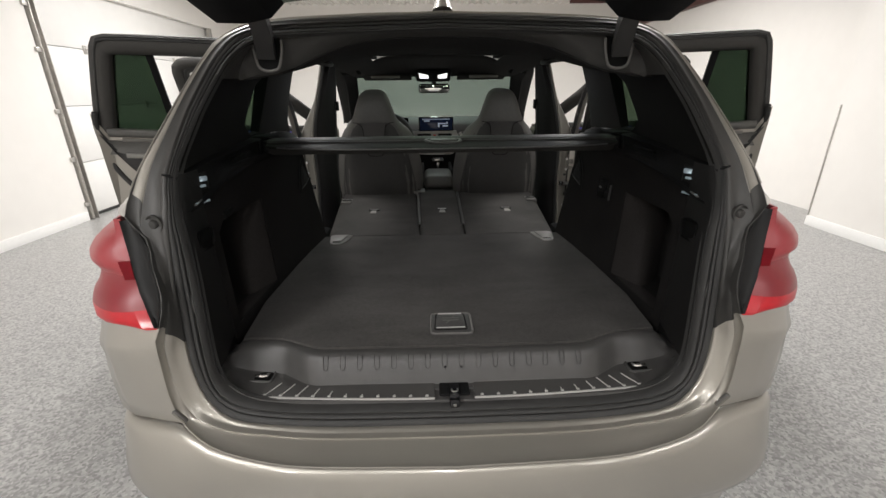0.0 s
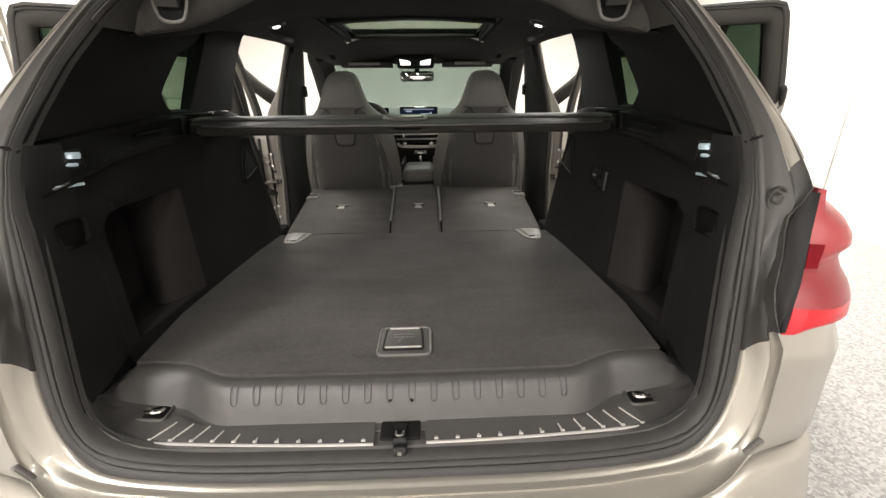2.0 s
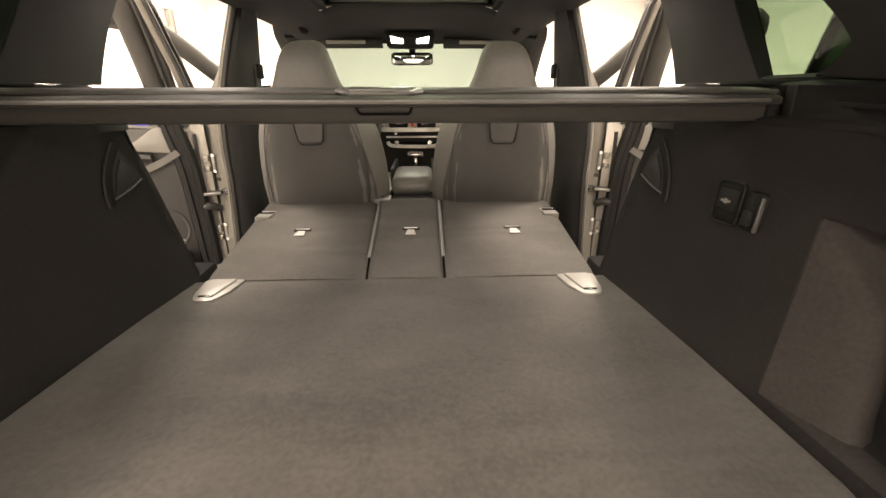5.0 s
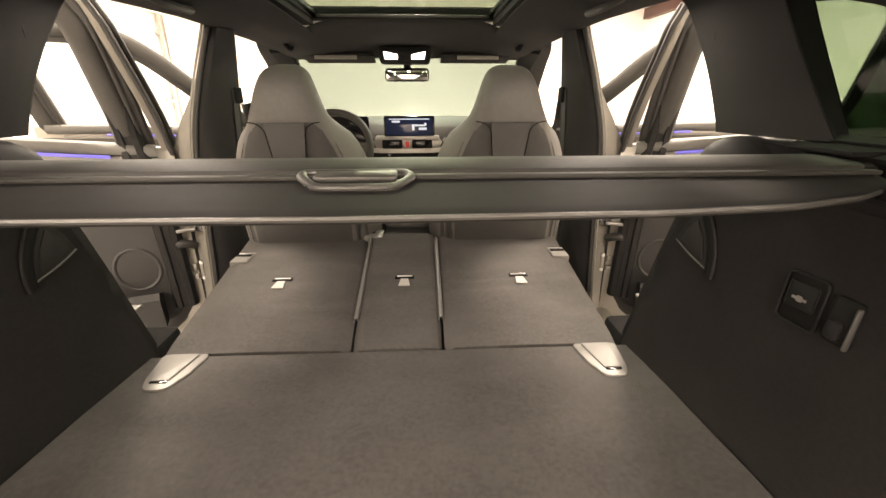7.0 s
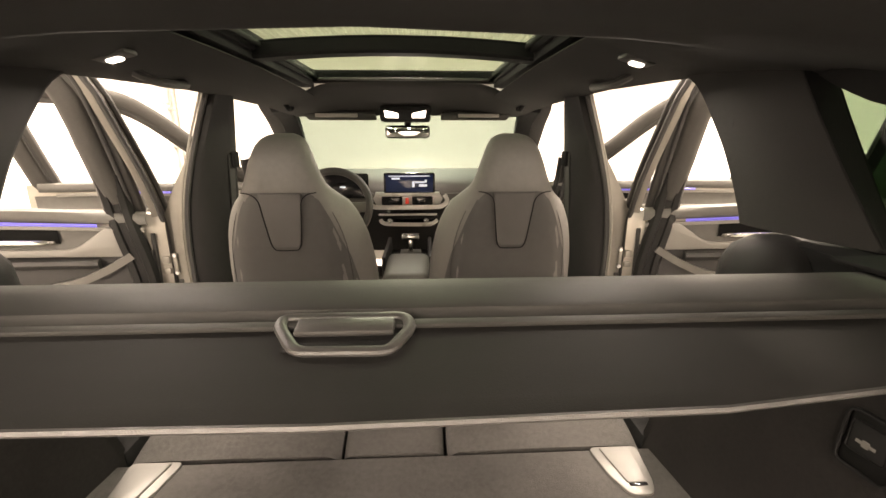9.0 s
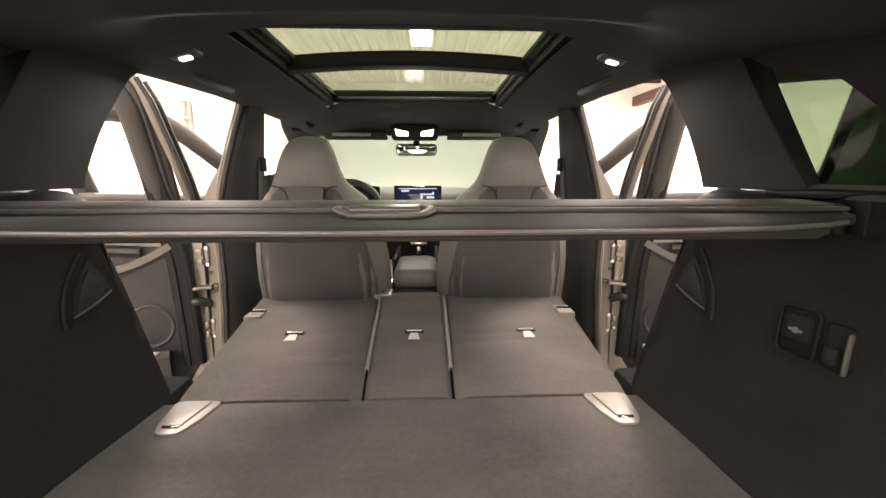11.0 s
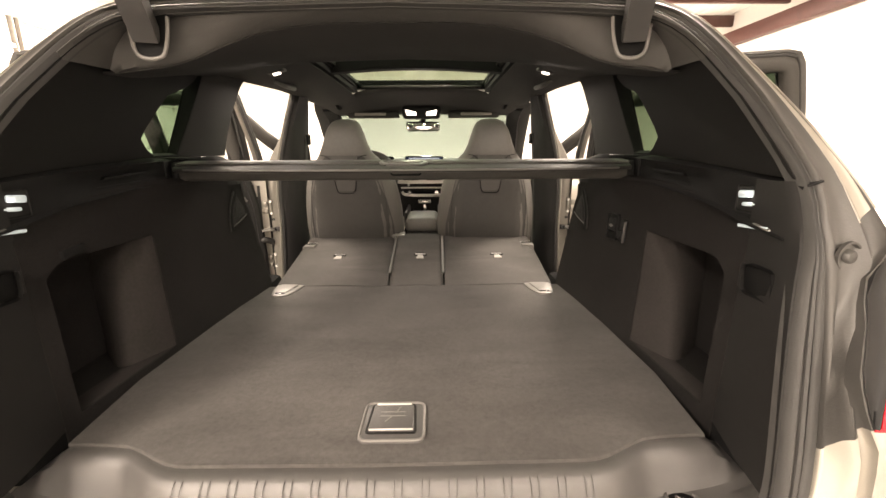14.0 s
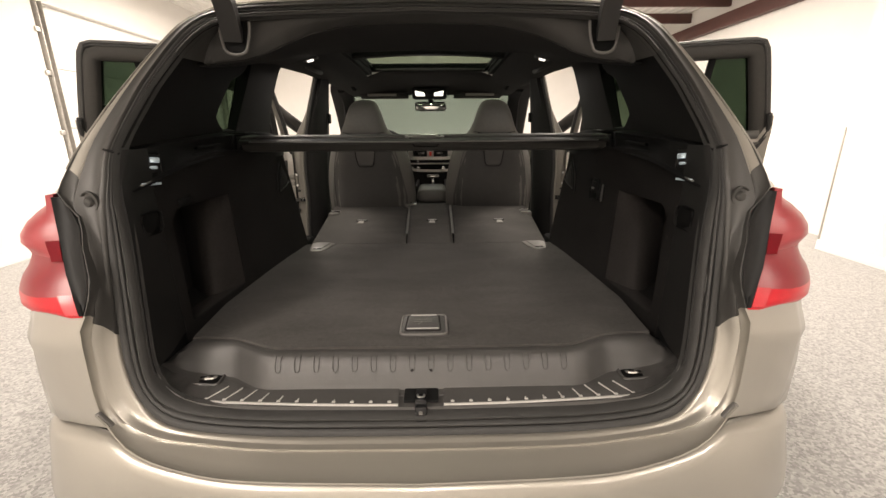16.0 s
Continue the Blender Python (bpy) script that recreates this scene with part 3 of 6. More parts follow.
upper = [section(1.182, [(0.79, 1.06), (0.835, 1.12), (0.862, 1.2), (0.88, 1.4), (0.885, 1.7), (0.885, 2.0)]),
         section(1.22, [(0.78, 1.10), (0.82, 1.18), (0.845, 1.3), (0.858, 1.5), (0.862, 1.75), (0.862, 2.0)]),
         section(1.28, [(0.765, 1.16), (0.79, 1.25), (0.81, 1.38), (0.822, 1.5), (0.828, 1.62), (0.828, 1.66)]),
         section(1.40, [(0.74, 1.26), (0.758, 1.34), (0.772, 1.44), (0.78, 1.54), (0.784, 1.64), (0.784, 1.68)]),
         section(1.525, [(0.705, 1.4), (0.72, 1.47), (0.73, 1.56), (0.735, 1.68), (0.738, 1.76), (0.738, 1.80)]),
         section(1.60, [(0.645, 1.49), (0.665, 1.58), (0.69, 1.7), (0.72, 1.8), (0.75, 1.9), (0.768, 2.2)])]
pair("rear_pillar", thick(pushed(loft(upper)), 0.004), PAINT, car, "champagne painted rear pillar", 0.9)

BUMP_X = [0, 0.2, 0.38, 0.52, 0.62]


def bumper_section(z, y0, out, tail):
    left_half = [(x, y0 + 0.05 * (x / 0.62) ** 2.4, z) for x in BUMP_X]
    return spline(left_half + [(0.73 + out * 0.5, 0.9 + y0 - 0.815, z), (0.82 + out * 0.8, 0.955 + (y0 - 0.815) * 0.6, z), (0.88 + out, 1.05, z), (0.912 + out, 1.25, z), (0.92 + out, tail, z)], 34)


def lip_section(drop, out):
    near = [p for p in edge_in if p.z <= 0.71]
    row = spline(near[::2] + [near[-1]] + [(0.735, 0.905, 0.690), (0.825, 0.952, 0.668), (0.882, 1.02, 0.663), (0.91, 1.2, 0.663), (0.918, 1.42, 0.663)], 34)
    return [p + Vector((out * min(1, max(0, (p.x - 0.5) * 3)), -out, -drop)) for p in row]


bump_rows = [lip_section(0.004, -0.012), lip_section(0.001, -0.003), lip_section(0.004, 0.002), lip_section(0.012, 0.008), lip_section(0.03, 0.013),
             bumper_section(0.555, 0.793, 0.055, 1.42), bumper_section(0.5, 0.79, 0.07, 1.42), bumper_section(0.45, 0.794, 0.078, 1.42),
             bumper_section(0.415, 0.806, 0.074, 1.42), bumper_section(0.40, 0.83, 0.02, 1.42), bumper_section(0.385, 0.84, 0.012, 1.42), bumper_section(0.32, 0.845, 0.005, 1.42), bumper_section(0.22, 0.87, -0.005, 1.42)]
bump_full = [[Vector((-p.x, p.y, p.z)) for p in reversed(r[1:])] + list(r) for r in bump_rows]
bumper = part("rear_bumper", thick(pushed(loft(bump_full)), 0.005), PAINT, car, "champagne painted rear bumper", 0.9)
clip_m = pose(0, 0, 0, 8, 26, 0)
clips = pair("bumper_clip", pushed(box(0.648, 0.868, 0.737, 0.012, 0.01, 0.042, 0.003, m=clip_m)), SILVER, bumper, "small bright bumper clip in the panel gap")
pair_on("clip_core", pushed(box(0.647, 0.8625, 0.737, 0.006, 0.004, 0.034, 0.001, m=clip_m)), EDGE_PAINT, clips)


# tail lamps
LENS_EDGE = [(0.95, 0.668, 0.9), (1.033, 0.712, 0.943), (1.108, 0.733, 0.973), (1.18, 0.754, 1.0)]


def lens_edge(z):
    return Vector((table(z, [(a, b) for a, b, c in LENS_EDGE]), table(z, [(a, c) for a, b, c in LENS_EDGE]), z))


def pushed_loft(rows):
    return pushed(loft(rows))


def tail_lamp(sign):
    flip = (lambda bm: bm) if sign > 0 else flipped
    rows = []
    for z in (0.956, 0.975, 1.0, 1.03, 1.06, 1.09, 1.12, 1.15, 1.178):
        a, b = at_height(edge_in, z), lens_edge(z)
        d = b - a
        rows.append([a + Vector((-0.003, 0.0, 0)), a + Vector((-0.001, -0.0045, 0)), a + d * 0.3 + Vector((0, 0.004, 0)), a + d * 0.7 + Vector((0, 0.002, 0)), b + Vector((-0.004, -0.002, 0)), b + Vector((0.0, -0.006, 0)), b + Vector((0.004, 0.0, 0))])
    lamp = part("tail_lamp", flip(thick(pushed_loft(rows), 0.004)), LAMP_BLACK, car, "red tail lamp with black housing edge", 0.9)

    def lens_rows(zs):
        rows = []
        for z in zs:
            b = lens_edge(z)
            lobe = table(z, [(0.95, -0.02), (0.962, 0.0), (0.985, 0.008), (1.01, 0.006), (1.03, -0.006), (1.05, -0.014), (1.062, -0.014), (1.072, -0.004), (1.09, 0.012), (1.115, 0.01), (1.14, -0.008), (1.165, -0.034), (1.185, -0.06)])
            tip = table(z, [(0.95, 0.862), (1.05, 0.872), (1.09, 0.878), (1.185, 0.85)])
            rows.append(spline([b, b + Vector((0.014, -0.004, 0)), (lerp(b.x, tip, 0.45) + lobe * 0.3, b.y + 0.004 - lobe, z), (tip - 0.03 + lobe, b.y + 0.045, z), (tip + 0.006 + lobe, b.y + 0.105, z), (tip + 0.026 + 0.4 * lobe, b.y + 0.22, z), (tip + 0.032, b.y + 0.36, z + 0.006)], 20))
        return rows

    part("lens", flip(thick(pushed_loft(lens_rows([0.951, 0.956, 0.963, 0.972, 0.982, 0.99])), 0.005)), DEEP_RED, lamp, "deep red lower lens band", 1.2)
    part("lens", flip(thick(pushed_loft(lens_rows([0.99, 1.0, 1.015, 1.03, 1.042, 1.052, 1.06])), 0.005)), RED_LENS, lamp, "rose red middle lens", 1.2)
    part("lens", flip(thick(pushed_loft(lens_rows([1.06, 1.066, 1.074, 1.085, 1.1, 1.12, 1.14, 1.16, 1.175, 1.182])), 0.005)), PALE_LENS, lamp, "pale rose upper lens", 1.2)
    def on_lens(z, k0, k1, out):
        """A strip of the lens between two of its steps, lifted off by a little."""
        return [p + Vector((0.3 * out, -out, 0)) for p in lens_rows([z])[0][k0:k1]]

    part("reflector", flip(thick(pushed_loft([on_lens(z, 0, 2, 0.004) for z in (1.054, 1.066, 1.08, 1.094)]), 0.003)), BURGUNDY, lamp, "dark red reflector at the inner edge")
    part("reflector", flip(thick(pushed_loft([on_lens(z, 0, 2, 0.004) for z in (0.957, 0.968, 0.98, 0.992)]), 0.003)), DEEP_RED, lamp, "bright red reflector at the lower corner")


tail_lamp(1)
tail_lamp(-1)

# roof skin, bonnet and closed lower body
roof_rows = []
for y, zc, zs, xe in ((1.478, 1.664, 1.62, 0.63), (1.484, 1.672, 1.628, 0.63), (1.58, 1.686, 1.645, 0.655), (1.75, 1.714, 1.665, 0.69), (2.1, 1.772, 1.685, 0.72), (2.28, 1.788, 1.69, 0.72)):
    roof_rows.append([Vector((x * xe, y, zs + (zc - zs) * (1 - abs(x) ** 3))) for x in [k / 12 for k in range(-12, 13)]])
part("roof_panel", thick(loft(roof_rows), 0.005), PAINT, car, "champagne painted roof rear panel", 0.9)
fin = []
for h, half, y0, y1 in ((1.70, 0.034, 1.56, 1.74), (1.735, 0.022, 1.585, 1.72), (1.752, 0.014, 1.60, 1.70), (1.762, 0.006, 1.615, 1.67)):
    fin.append([Vector((half * math.sin(a * math.pi / 8), lerp(y0, y1, 0.5 - 0.5 * math.cos(a * math.pi / 8)), h)) for a in range(16)])
part("roof_antenna", loft(fin, close_v=True, cap=True), PAINT, car, "small champagne roof antenna fin", 1.0)
front_rows = []
for y, zc, zs, xe in ((3.46, 1.775, 1.69, 0.68), (3.7, 1.745, 1.67, 0.67), (3.92, 1.69, 1.64, 0.665)):
    front_rows.append([Vector((x * xe, y, zs + (zc - zs) * (1 - abs(x) ** 3))) for x in [k / 12 for k in range(-12, 13)]])
part("roof_panel", thick(loft(front_rows), 0.005), PAINT, car, "champagne painted roof front panel", 0.9)
pair("roof_rail", thick(loft([spline([(x0, y, z0), (x0 - 0.02, y, z0 + 0.06), (x0 - 0.1, y, z0 + 0.085), (0.44, y, z1)], 8)
                              for y, x0, z0, z1 in ((2.2, 0.74, 1.625, 1.755), (2.6, 0.735, 1.64, 1.76), (3.0, 0.72, 1.64, 1.755), (3.46, 0.7, 1.635, 1.74))]), 0.004), PAINT, car, "champagne painted roof side rail", 0.9)
bonnet = [spline([(-0.85, y, z0 - 0.1), (-0.7, y, z0), (0, y, z1), (0.7, y, z0), (0.85, y, z0 - 0.1)], 16) for y, z0, z1 in ((4.45, 1.08, 1.14), (4.8, 1.02, 1.08), (5.2, 0.93, 0.98), (5.4, 0.8, 0.84), (5.45, 0.45, 0.45), (5.38, 0.25, 0.25))]
part("bonnet", thick(loft(bonnet), 0.005), PAINT, car, "champagne painted bonnet", 0.9)
wing = [spline([(0.92, 3.97, z), (0.93, 4.5, z), (0.9, 5.0, z), (0.82, 5.3, z)], 10) for z in (0.3, 0.7, 0.95)] + [spline([(0.86, 3.97, 1.04), (0.86, 4.5, 1.02), (0.85, 5.0, 0.9), (0.8, 5.3, 0.8)], 10)]
pair("front_wing", thick(loft(wing), 0.005), PAINT, car, "champagne painted front wing", 0.9)
part("underbody", box(0, 2.95, 0.36, 1.6, 3.5, 0.1, 0.03), PLASTIC, car, "black underbody tray")
side_low = [spline([(0.93, 1.42, 0.70), (0.935, 2.0, 0.70)], 6), spline([(0.93, 1.42, 0.5), (0.93, 2.0, 0.45)], 6), spline([(0.9, 1.42, 0.3), (0.9, 2.0, 0.3)], 6)]
pair("quarter_skirt", thick(loft(side_low), 0.004), PLASTIC, car, "black lower side skirt")
pair("door_sill", box(0.845, 2.98, 0.40, 0.13, 1.96, 0.14, 0.03), EDGE_PAINT, car, "beige painted door sill")


def wheel(x, y):
    w = part("wheel", tube([(x, y + 0.30 * math.cos(a * math.pi / 18), 0.36 + 0.30 * math.sin(a * math.pi / 18)) for a in range(36)], 0.0595, 12, True, (1, 0, 0)), RUBBER, car, "black tyre on a grey alloy rim")
    hub = bmesh.new()
    bmesh.ops.create_cone(hub, cap_ends=True, segments=32, radius1=0.25, radius2=0.25, depth=0.09)
    hub.transform(Matrix.Translation((x, y, 0.36)) @ pose(0, 0, 0, 0, 90, 0))
    part("rim", hub, SILVER, w, "grey alloy rim")


for wx in (-0.75, 0.75):
    for wy in (1.72, 4.6):
        wheel(wx, wy)


# ---- tailgate, open overhead ----
def tailgate():
    gate = part("tailgate", thick(loft([[Vector((s * x, y + dy, z + dz)) for x, dy, dz in ((0.44, 0.0, 0.012), (0.47, -0.01, -0.02), (0.53, -0.01, -0.03), (0.60, 0.0, -0.028), (0.68, 0.03, 0.03), (0.74, 0.05, 0.1))]
                                        for s in (1,) for y, z in ((1.33, 1.668), (1.2, 1.70), (0.95, 1.80), (0.6, 1.93), (0.25, 2.06), (0.1, 2.09))]), 0.02), PLASTIC, car, "open tailgate with black inner trim and glass")
    other = thick(loft([[Vector((-x, y + dy, z + dz)) for x, dy, dz in ((0.44, 0.0, 0.012), (0.47, -0.01, -0.02), (0.53, -0.01, -0.03), (0.60, 0.0, -0.028), (0.68, 0.03, 0.03), (0.74, 0.05, 0.1))]
                        for y, z in ((1.33, 1.668), (1.2, 1.70), (0.95, 1.80), (0.6, 1.93), (0.25, 2.06), (0.1, 2.09))]), 0.02)
    part("side_trim", other, PLASTIC, gate)
    part("glass_pane", thick(loft([[Vector((x, y, z + 0.03 * (1 - (x / 0.5) ** 2))) for x in [-0.5 + 0.1 * k for k in range(11)]] for y, z in ((1.42, 1.685), (1.2, 1.735), (0.95, 1.84), (0.75, 1.92))]), 0.005), SCREEN_GLASS, gate, "tinted tailgate glass")
    part("inner_panel", thick(loft([[Vector((x, y, z)) for x in (-0.5, -0.25, 0, 0.25, 0.5)] for y, z in ((0.75, 1.9), (0.5, 1.98), (0.1, 2.08))]), 0.03), PLASTIC, gate, "black tailgate inner panel")
    part("outer_skin", thick(loft([[Vector((x, y, z)) for x in (-0.74, -0.4, 0, 0.4, 0.74)] for y, z in ((0.75, 2.01), (0.4, 2.12), (0.05, 2.18), (0.02, 2.1))]), 0.004), PAINT, gate, "champagne painted outer skin")
    arm = spline([(0.522, 1.425, 1.548), (0.519, 1.41, 1.565), (0.512, 1.385, 1.59), (0.505, 1.355, 1.62), (0.50, 1.31, 1.66), (0.498, 1.22, 1.705)], 14)
    pair_on("hinge_arm", sweep(arm, [(-0.026, -0.012), (0.022, -0.014), (0.026, 0.012), (-0.026, 0.012)]), TRIM, (gate, gate), "dark grey hinge arm")


tailgate()

# ---- boot interior ----
def floor_edge(x):
    return table(abs(x), [(0.0, 1.062), (0.36, 1.066), (0.4, 1.076), (0.44, 1.1), (0.48, 1.118), (0.52, 1.124), (0.62, 1.128)])


FLOOR_SIDE = [(1.124, 0.604), (1.35, 0.622), (1.66, 0.61), (1.85, 0.595), (2.043, 0.578)]
xs = [-0.602 + 1.204 * k / 40 for k in range(41)]
outline = [(x, floor_edge(x)) for x in xs] + [(x, y) for y, x in FLOOR_SIDE[1:]] + [(-x, y) for y, x in reversed(FLOOR_SIDE[1:])]
boot_floor = part("boot_floor", slab(outline, 0.785, 0.765, 0.004), CARPET, car, "charcoal carpeted boot floor with faint brush marks")

# lifting handle set in the floor
handle_outer = rounded([(-0.062, 1.112), (0.067, 1.112), (0.066, 1.236), (-0.061, 1.236)], 0.02)
handle = part("floor_handle", slab(handle_outer, 0.7895, 0.78, 0.003), SILL, boot_floor, "grey lifting handle with a dark hinged flap set in the floor")
rim = [Vector((x, y, 0.7895)) for x, y in rounded([(-0.059, 1.115), (0.064, 1.115), (0.063, 1.233), (-0.058, 1.233)], 0.018)]
part("floor_handle_rim", tube(rim, 0.0028, 8, True), GREY_PLASTIC, handle, "worn lighter rim")
part("floor_handle_well", slab(rounded([(-0.05, 1.133), (0.05, 1.133), (0.0455, 1.228), (-0.0455, 1.228)], 0.01), 0.7905, 0.785), COLUMN, handle, "dark well round the flap")
part("floor_handle_flap", slab(rounded([(-0.045, 1.139), (0.045, 1.139), (0.0405, 1.224), (-0.0405, 1.224)], 0.007), 0.7935, 0.785, 0.002), SILL, handle, "grey hinged handle flap")
part("floor_handle_bar", box(0, 1.2225, 0.7935, 0.072, 0.005, 0.003, 0.0012), BRIGHT, handle, "bright upper flap edge")
part("floor_handle_bar", box(0, 1.1415, 0.7935, 0.084, 0.004, 0.003, 0.0012), BRIGHT, handle, "bright lower flap edge")
for k, (px, py, sx, sy, rz) in enumerate(((0.0, 1.203, 0.05, 0.0025, 0), (0.0, 1.188, 0.05, 0.0025, 0), (0.010, 1.212, 0.0025, 0.022, -25), (-0.008, 1.176, 0.0025, 0.018, -35))):
    part("floor_handle_mark", box(px, 1.182 + (py - 1.182) * 0.88 - 0.004, 0.7938, sx, sy, 0.0012, m=pose(0, 0, 0, 0, 0, rz)), GREY_PLASTIC, handle)


def floor_catch(s):
    pts = rounded([(s * 0.548, 2.045), (s * 0.533, 1.94), (s * 0.52, 1.915), (s * 0.475, 1.915), (s * 0.452, 1.965), (s * 0.438, 2.045)], 0.016)
    c = part("floor_catch", slab(pts, 0.7905, 0.78, 0.002), SILVER, boot_floor, "silver seat release plate in the floor corner")
    inner = rounded([(s * 0.53, 2.04), (s * 0.52, 1.942), (s * 0.48, 1.942), (s * 0.46, 2.04)], 0.006)
    part("release_flap", slab(inner, 0.7945, 0.789, 0.0015), GREY_PLASTIC, c)
    part("finger_slot", box(s * 0.5, 1.9385, 0.7915, 0.036, 0.007, 0.003, 0.001), GLOSS_BLACK, c, "black finger slot")


floor_catch(1)
floor_catch(-1)

# loading sill: riser, tray and metal strips
def riser_y(x):
    return table(abs(x), [(0.0, 1.04), (0.36, 1.044), (0.4, 1.056), (0.44, 1.082), (0.47, 1.1), (0.52, 1.108), (0.64, 1.112)])


def tray_z(x):
    return table(abs(x), [(0, 0.703), (0.44, 0.703), (0.53, 0.708), (0.58, 0.716), (0.62, 0.728), (0.65, 0.74)])


sill_rows = []
for x in [-0.65 + 1.3 * k / 80 for k in range(81)]:
    yr, zt = riser_y(x), tray_z(x)
    zb = min(zt, 0.782)
    front = table(abs(x), [(0, 0.949), (0.5, 0.952), (0.56, 0.962), (0.6, 0.975), (0.625, 0.99), (0.65, 1.01)])
    edge_z = table(abs(x), [(0, 0.69), (0.45, 0.698), (0.535, 0.714), (0.585, 0.744), (0.606, 0.792), (0.625, 0.9), (0.65, 1.0)])
    top = 0.779 - 0.05 * max(0, (abs(x) - 0.592) / 0.058) ** 1.5
    sill_rows.append([Vector(p) for p in ((x, front - 0.006, edge_z - 0.02), (x, front, edge_z + 0.002), (x, front + 0.03, lerp(edge_z, zt, 0.8) - 0.001), (x, yr - 0.06, zt), (x, yr - 0.044, zt + 0.003), (x, yr - 0.034, lerp(zt, top + 0.007, 0.25)),
                                          (x, yr - 0.018, max(lerp(zt, top + 0.007, 0.7), lerp(zt, top + 0.007, 0.25))), (x, yr - 0.008, max(top - 0.007, zt)), (x, yr - 0.001, max(top - 0.002, zt)), (x, yr + 0.012, max(top, zt)), (x, yr + 0.05, max(top - 0.005, zt)))])
sill = part("loading_sill", thick(loft(sill_rows), 0.003), SILL, car, "grey moulded loading sill with worn ribs")
for k in range(16):
    x = -0.345 + 0.69 * k / 15
    yr = riser_y(x)
    pts = [(x - 0.0065, yr - 0.0045, 0.7755), (x - 0.0065, yr - 0.017, 0.768), (x - 0.0055, yr - 0.0265, 0.748), (x, yr - 0.0285, 0.743), (x + 0.0055, yr - 0.0265, 0.748), (x + 0.0065, yr - 0.017, 0.768), (x + 0.0065, yr - 0.0045, 0.7755)]
    part("sill_rib", tube(spline(pts, 12), 0.0009, 6), SILL, sill)
for s in (1, -1):
    a, b = (0.052, 0.507)
    rows = [[Vector((s * x, y, z)) for y, z in ((0.9455 + 0.09 * x * x, 0.696), (0.9465 + 0.09 * x * x, 0.7005), (0.975, 0.7065), (1.0 if x < 0.4 else 1.0 + 0.05 * min(1, (x - 0.4) / 0.1), 0.7085))] for x in [lerp(a, b, k / 20) for k in range(21)]]
    strip = part("sill_plate", thick(loft(rows), 0.0025), SILL, sill, "ribbed sill plate with bright metal edge")
    part("metal_edge", sweep([(s * x, 0.944 + 0.09 * x * x, 0.7025 + 0.004 * x * x) for x in [lerp(a, b, k / 16) for k in range(17)]], [(-0.0018, -0.0022), (0.0018, -0.0022), (0.0018, 0.0022), (-0.0018, 0.0022)]), BRIGHT, strip, "bright metal edge")
    for k in range(11):
        x = lerp(a + 0.02, b - 0.01, k / 10)
        lng = table(x, [(0.1, 0.006), (0.28, 0.01), (0.36, 0.026), (0.42, 0.044), (0.5, 0.054)])
        wide = 0.0028
        lean = table(x, [(0.1, 0), (0.3, 10), (0.4, 30), (0.5, 38)])
        m = pose(0, 0, 0, 6, 0, s * lean)
        part("metal_rib", box(s * (x - 0.5 * lng * math.sin(radians(lean))), 0.9495 + 0.09 * x * x + 0.5 * lng * math.cos(radians(lean)), 0.7053 + lng * 0.05, wide, lng, 0.003, 0.001, m=m), BRIGHT, strip)
        part("rib_end", box(s * x, 0.9505 + 0.09 * x * x, 0.706, 0.0085, 0.005, 0.0035, 0.001), BRIGHT, strip)


def tie_down(s):
    c = part("tie_down", slab(rounded([(s * 0.5, 1.022), (s * 0.565, 1.03), (s * 0.56, 1.07), (s * 0.5, 1.062)], 0.012), 0.7112, 0.70, 0.002), SLOT_BLACK, sill, "folding chrome tie-down eye in a black recess")
    part("eye_ring", tube(spline([(s * 0.515, 1.054, 0.709), (s * 0.516, 1.04, 0.716), (s * 0.531, 1.036, 0.719), (s * 0.546, 1.041, 0.716), (s * 0.547, 1.056, 0.709)], 16), 0.0055, 8), CHROME, c, "chrome tie-down eye")
    part("surround", tube([Vector((x, y, 0.7105)) for x, y in rounded([(s * 0.497, 1.019), (s * 0.569, 1.027), (s * 0.563, 1.074), (s * 0.497, 1.066)], 0.012)], 0.0035, 6, True), SILL, c)


tie_down(1)
tie_down(-1)

latch = part("latch", box(0, 0.985, 0.7045, 0.08, 0.066, 0.008, 0.003), PLASTIC, sill, "black tailgate latch plate")
part("latch_mouth", box(0, 0.962, 0.699, 0.029, 0.044, 0.038, 0.006), GLOSS_BLACK, latch, "black latch mouth")
part("latch_drop", box(0, 0.938, 0.682, 0.026, 0.014, 0.046, 0.004), GLOSS_BLACK, latch, "black latch face over the seal")
part("striker", tube(spline([(-0.007, 0.962, 0.716), (-0.007, 0.95, 0.72), (0, 0.945, 0.7215), (0.007, 0.95, 0.72), (0.007, 0.962, 0.716)], 12), 0.0022, 8), STEEL, latch, "steel striker loop")
part("latch_button", box(0.0, 0.9305, 0.69, 0.009, 0.004, 0.009, 0.002), GREY_PLASTIC, latch)
for s in (-1, 1):
    b = bmesh.new()
    bmesh.ops.create_uvsphere(b, u_segments=10, v_segments=6, radius=0.004)
    b.transform(Matrix.Translation((s * 0.022, 1.017, 0.745)))
    part("screw", b, PLASTIC, sill)


# side linings, built for the right and mirrored
def lining_x(y, z):
    """Inner face of the side lining."""
    base = table(y, [(1.06, 0.652), (1.2, 0.650), (1.45, 0.640), (1.70, 0.622), (2.05, 0.578)])
    return base + table(z, [(0.7, -0.006), (0.785, 0.0), (1.1, 0.02), (1.2, 0.032)]) * table(y, [(1.1, 0.4), (1.5, 0.8), (2.0, 1.0)])


NY0, NY1, NZ0, NZ1 = 1.215, 1.52, 0.79, 1.105


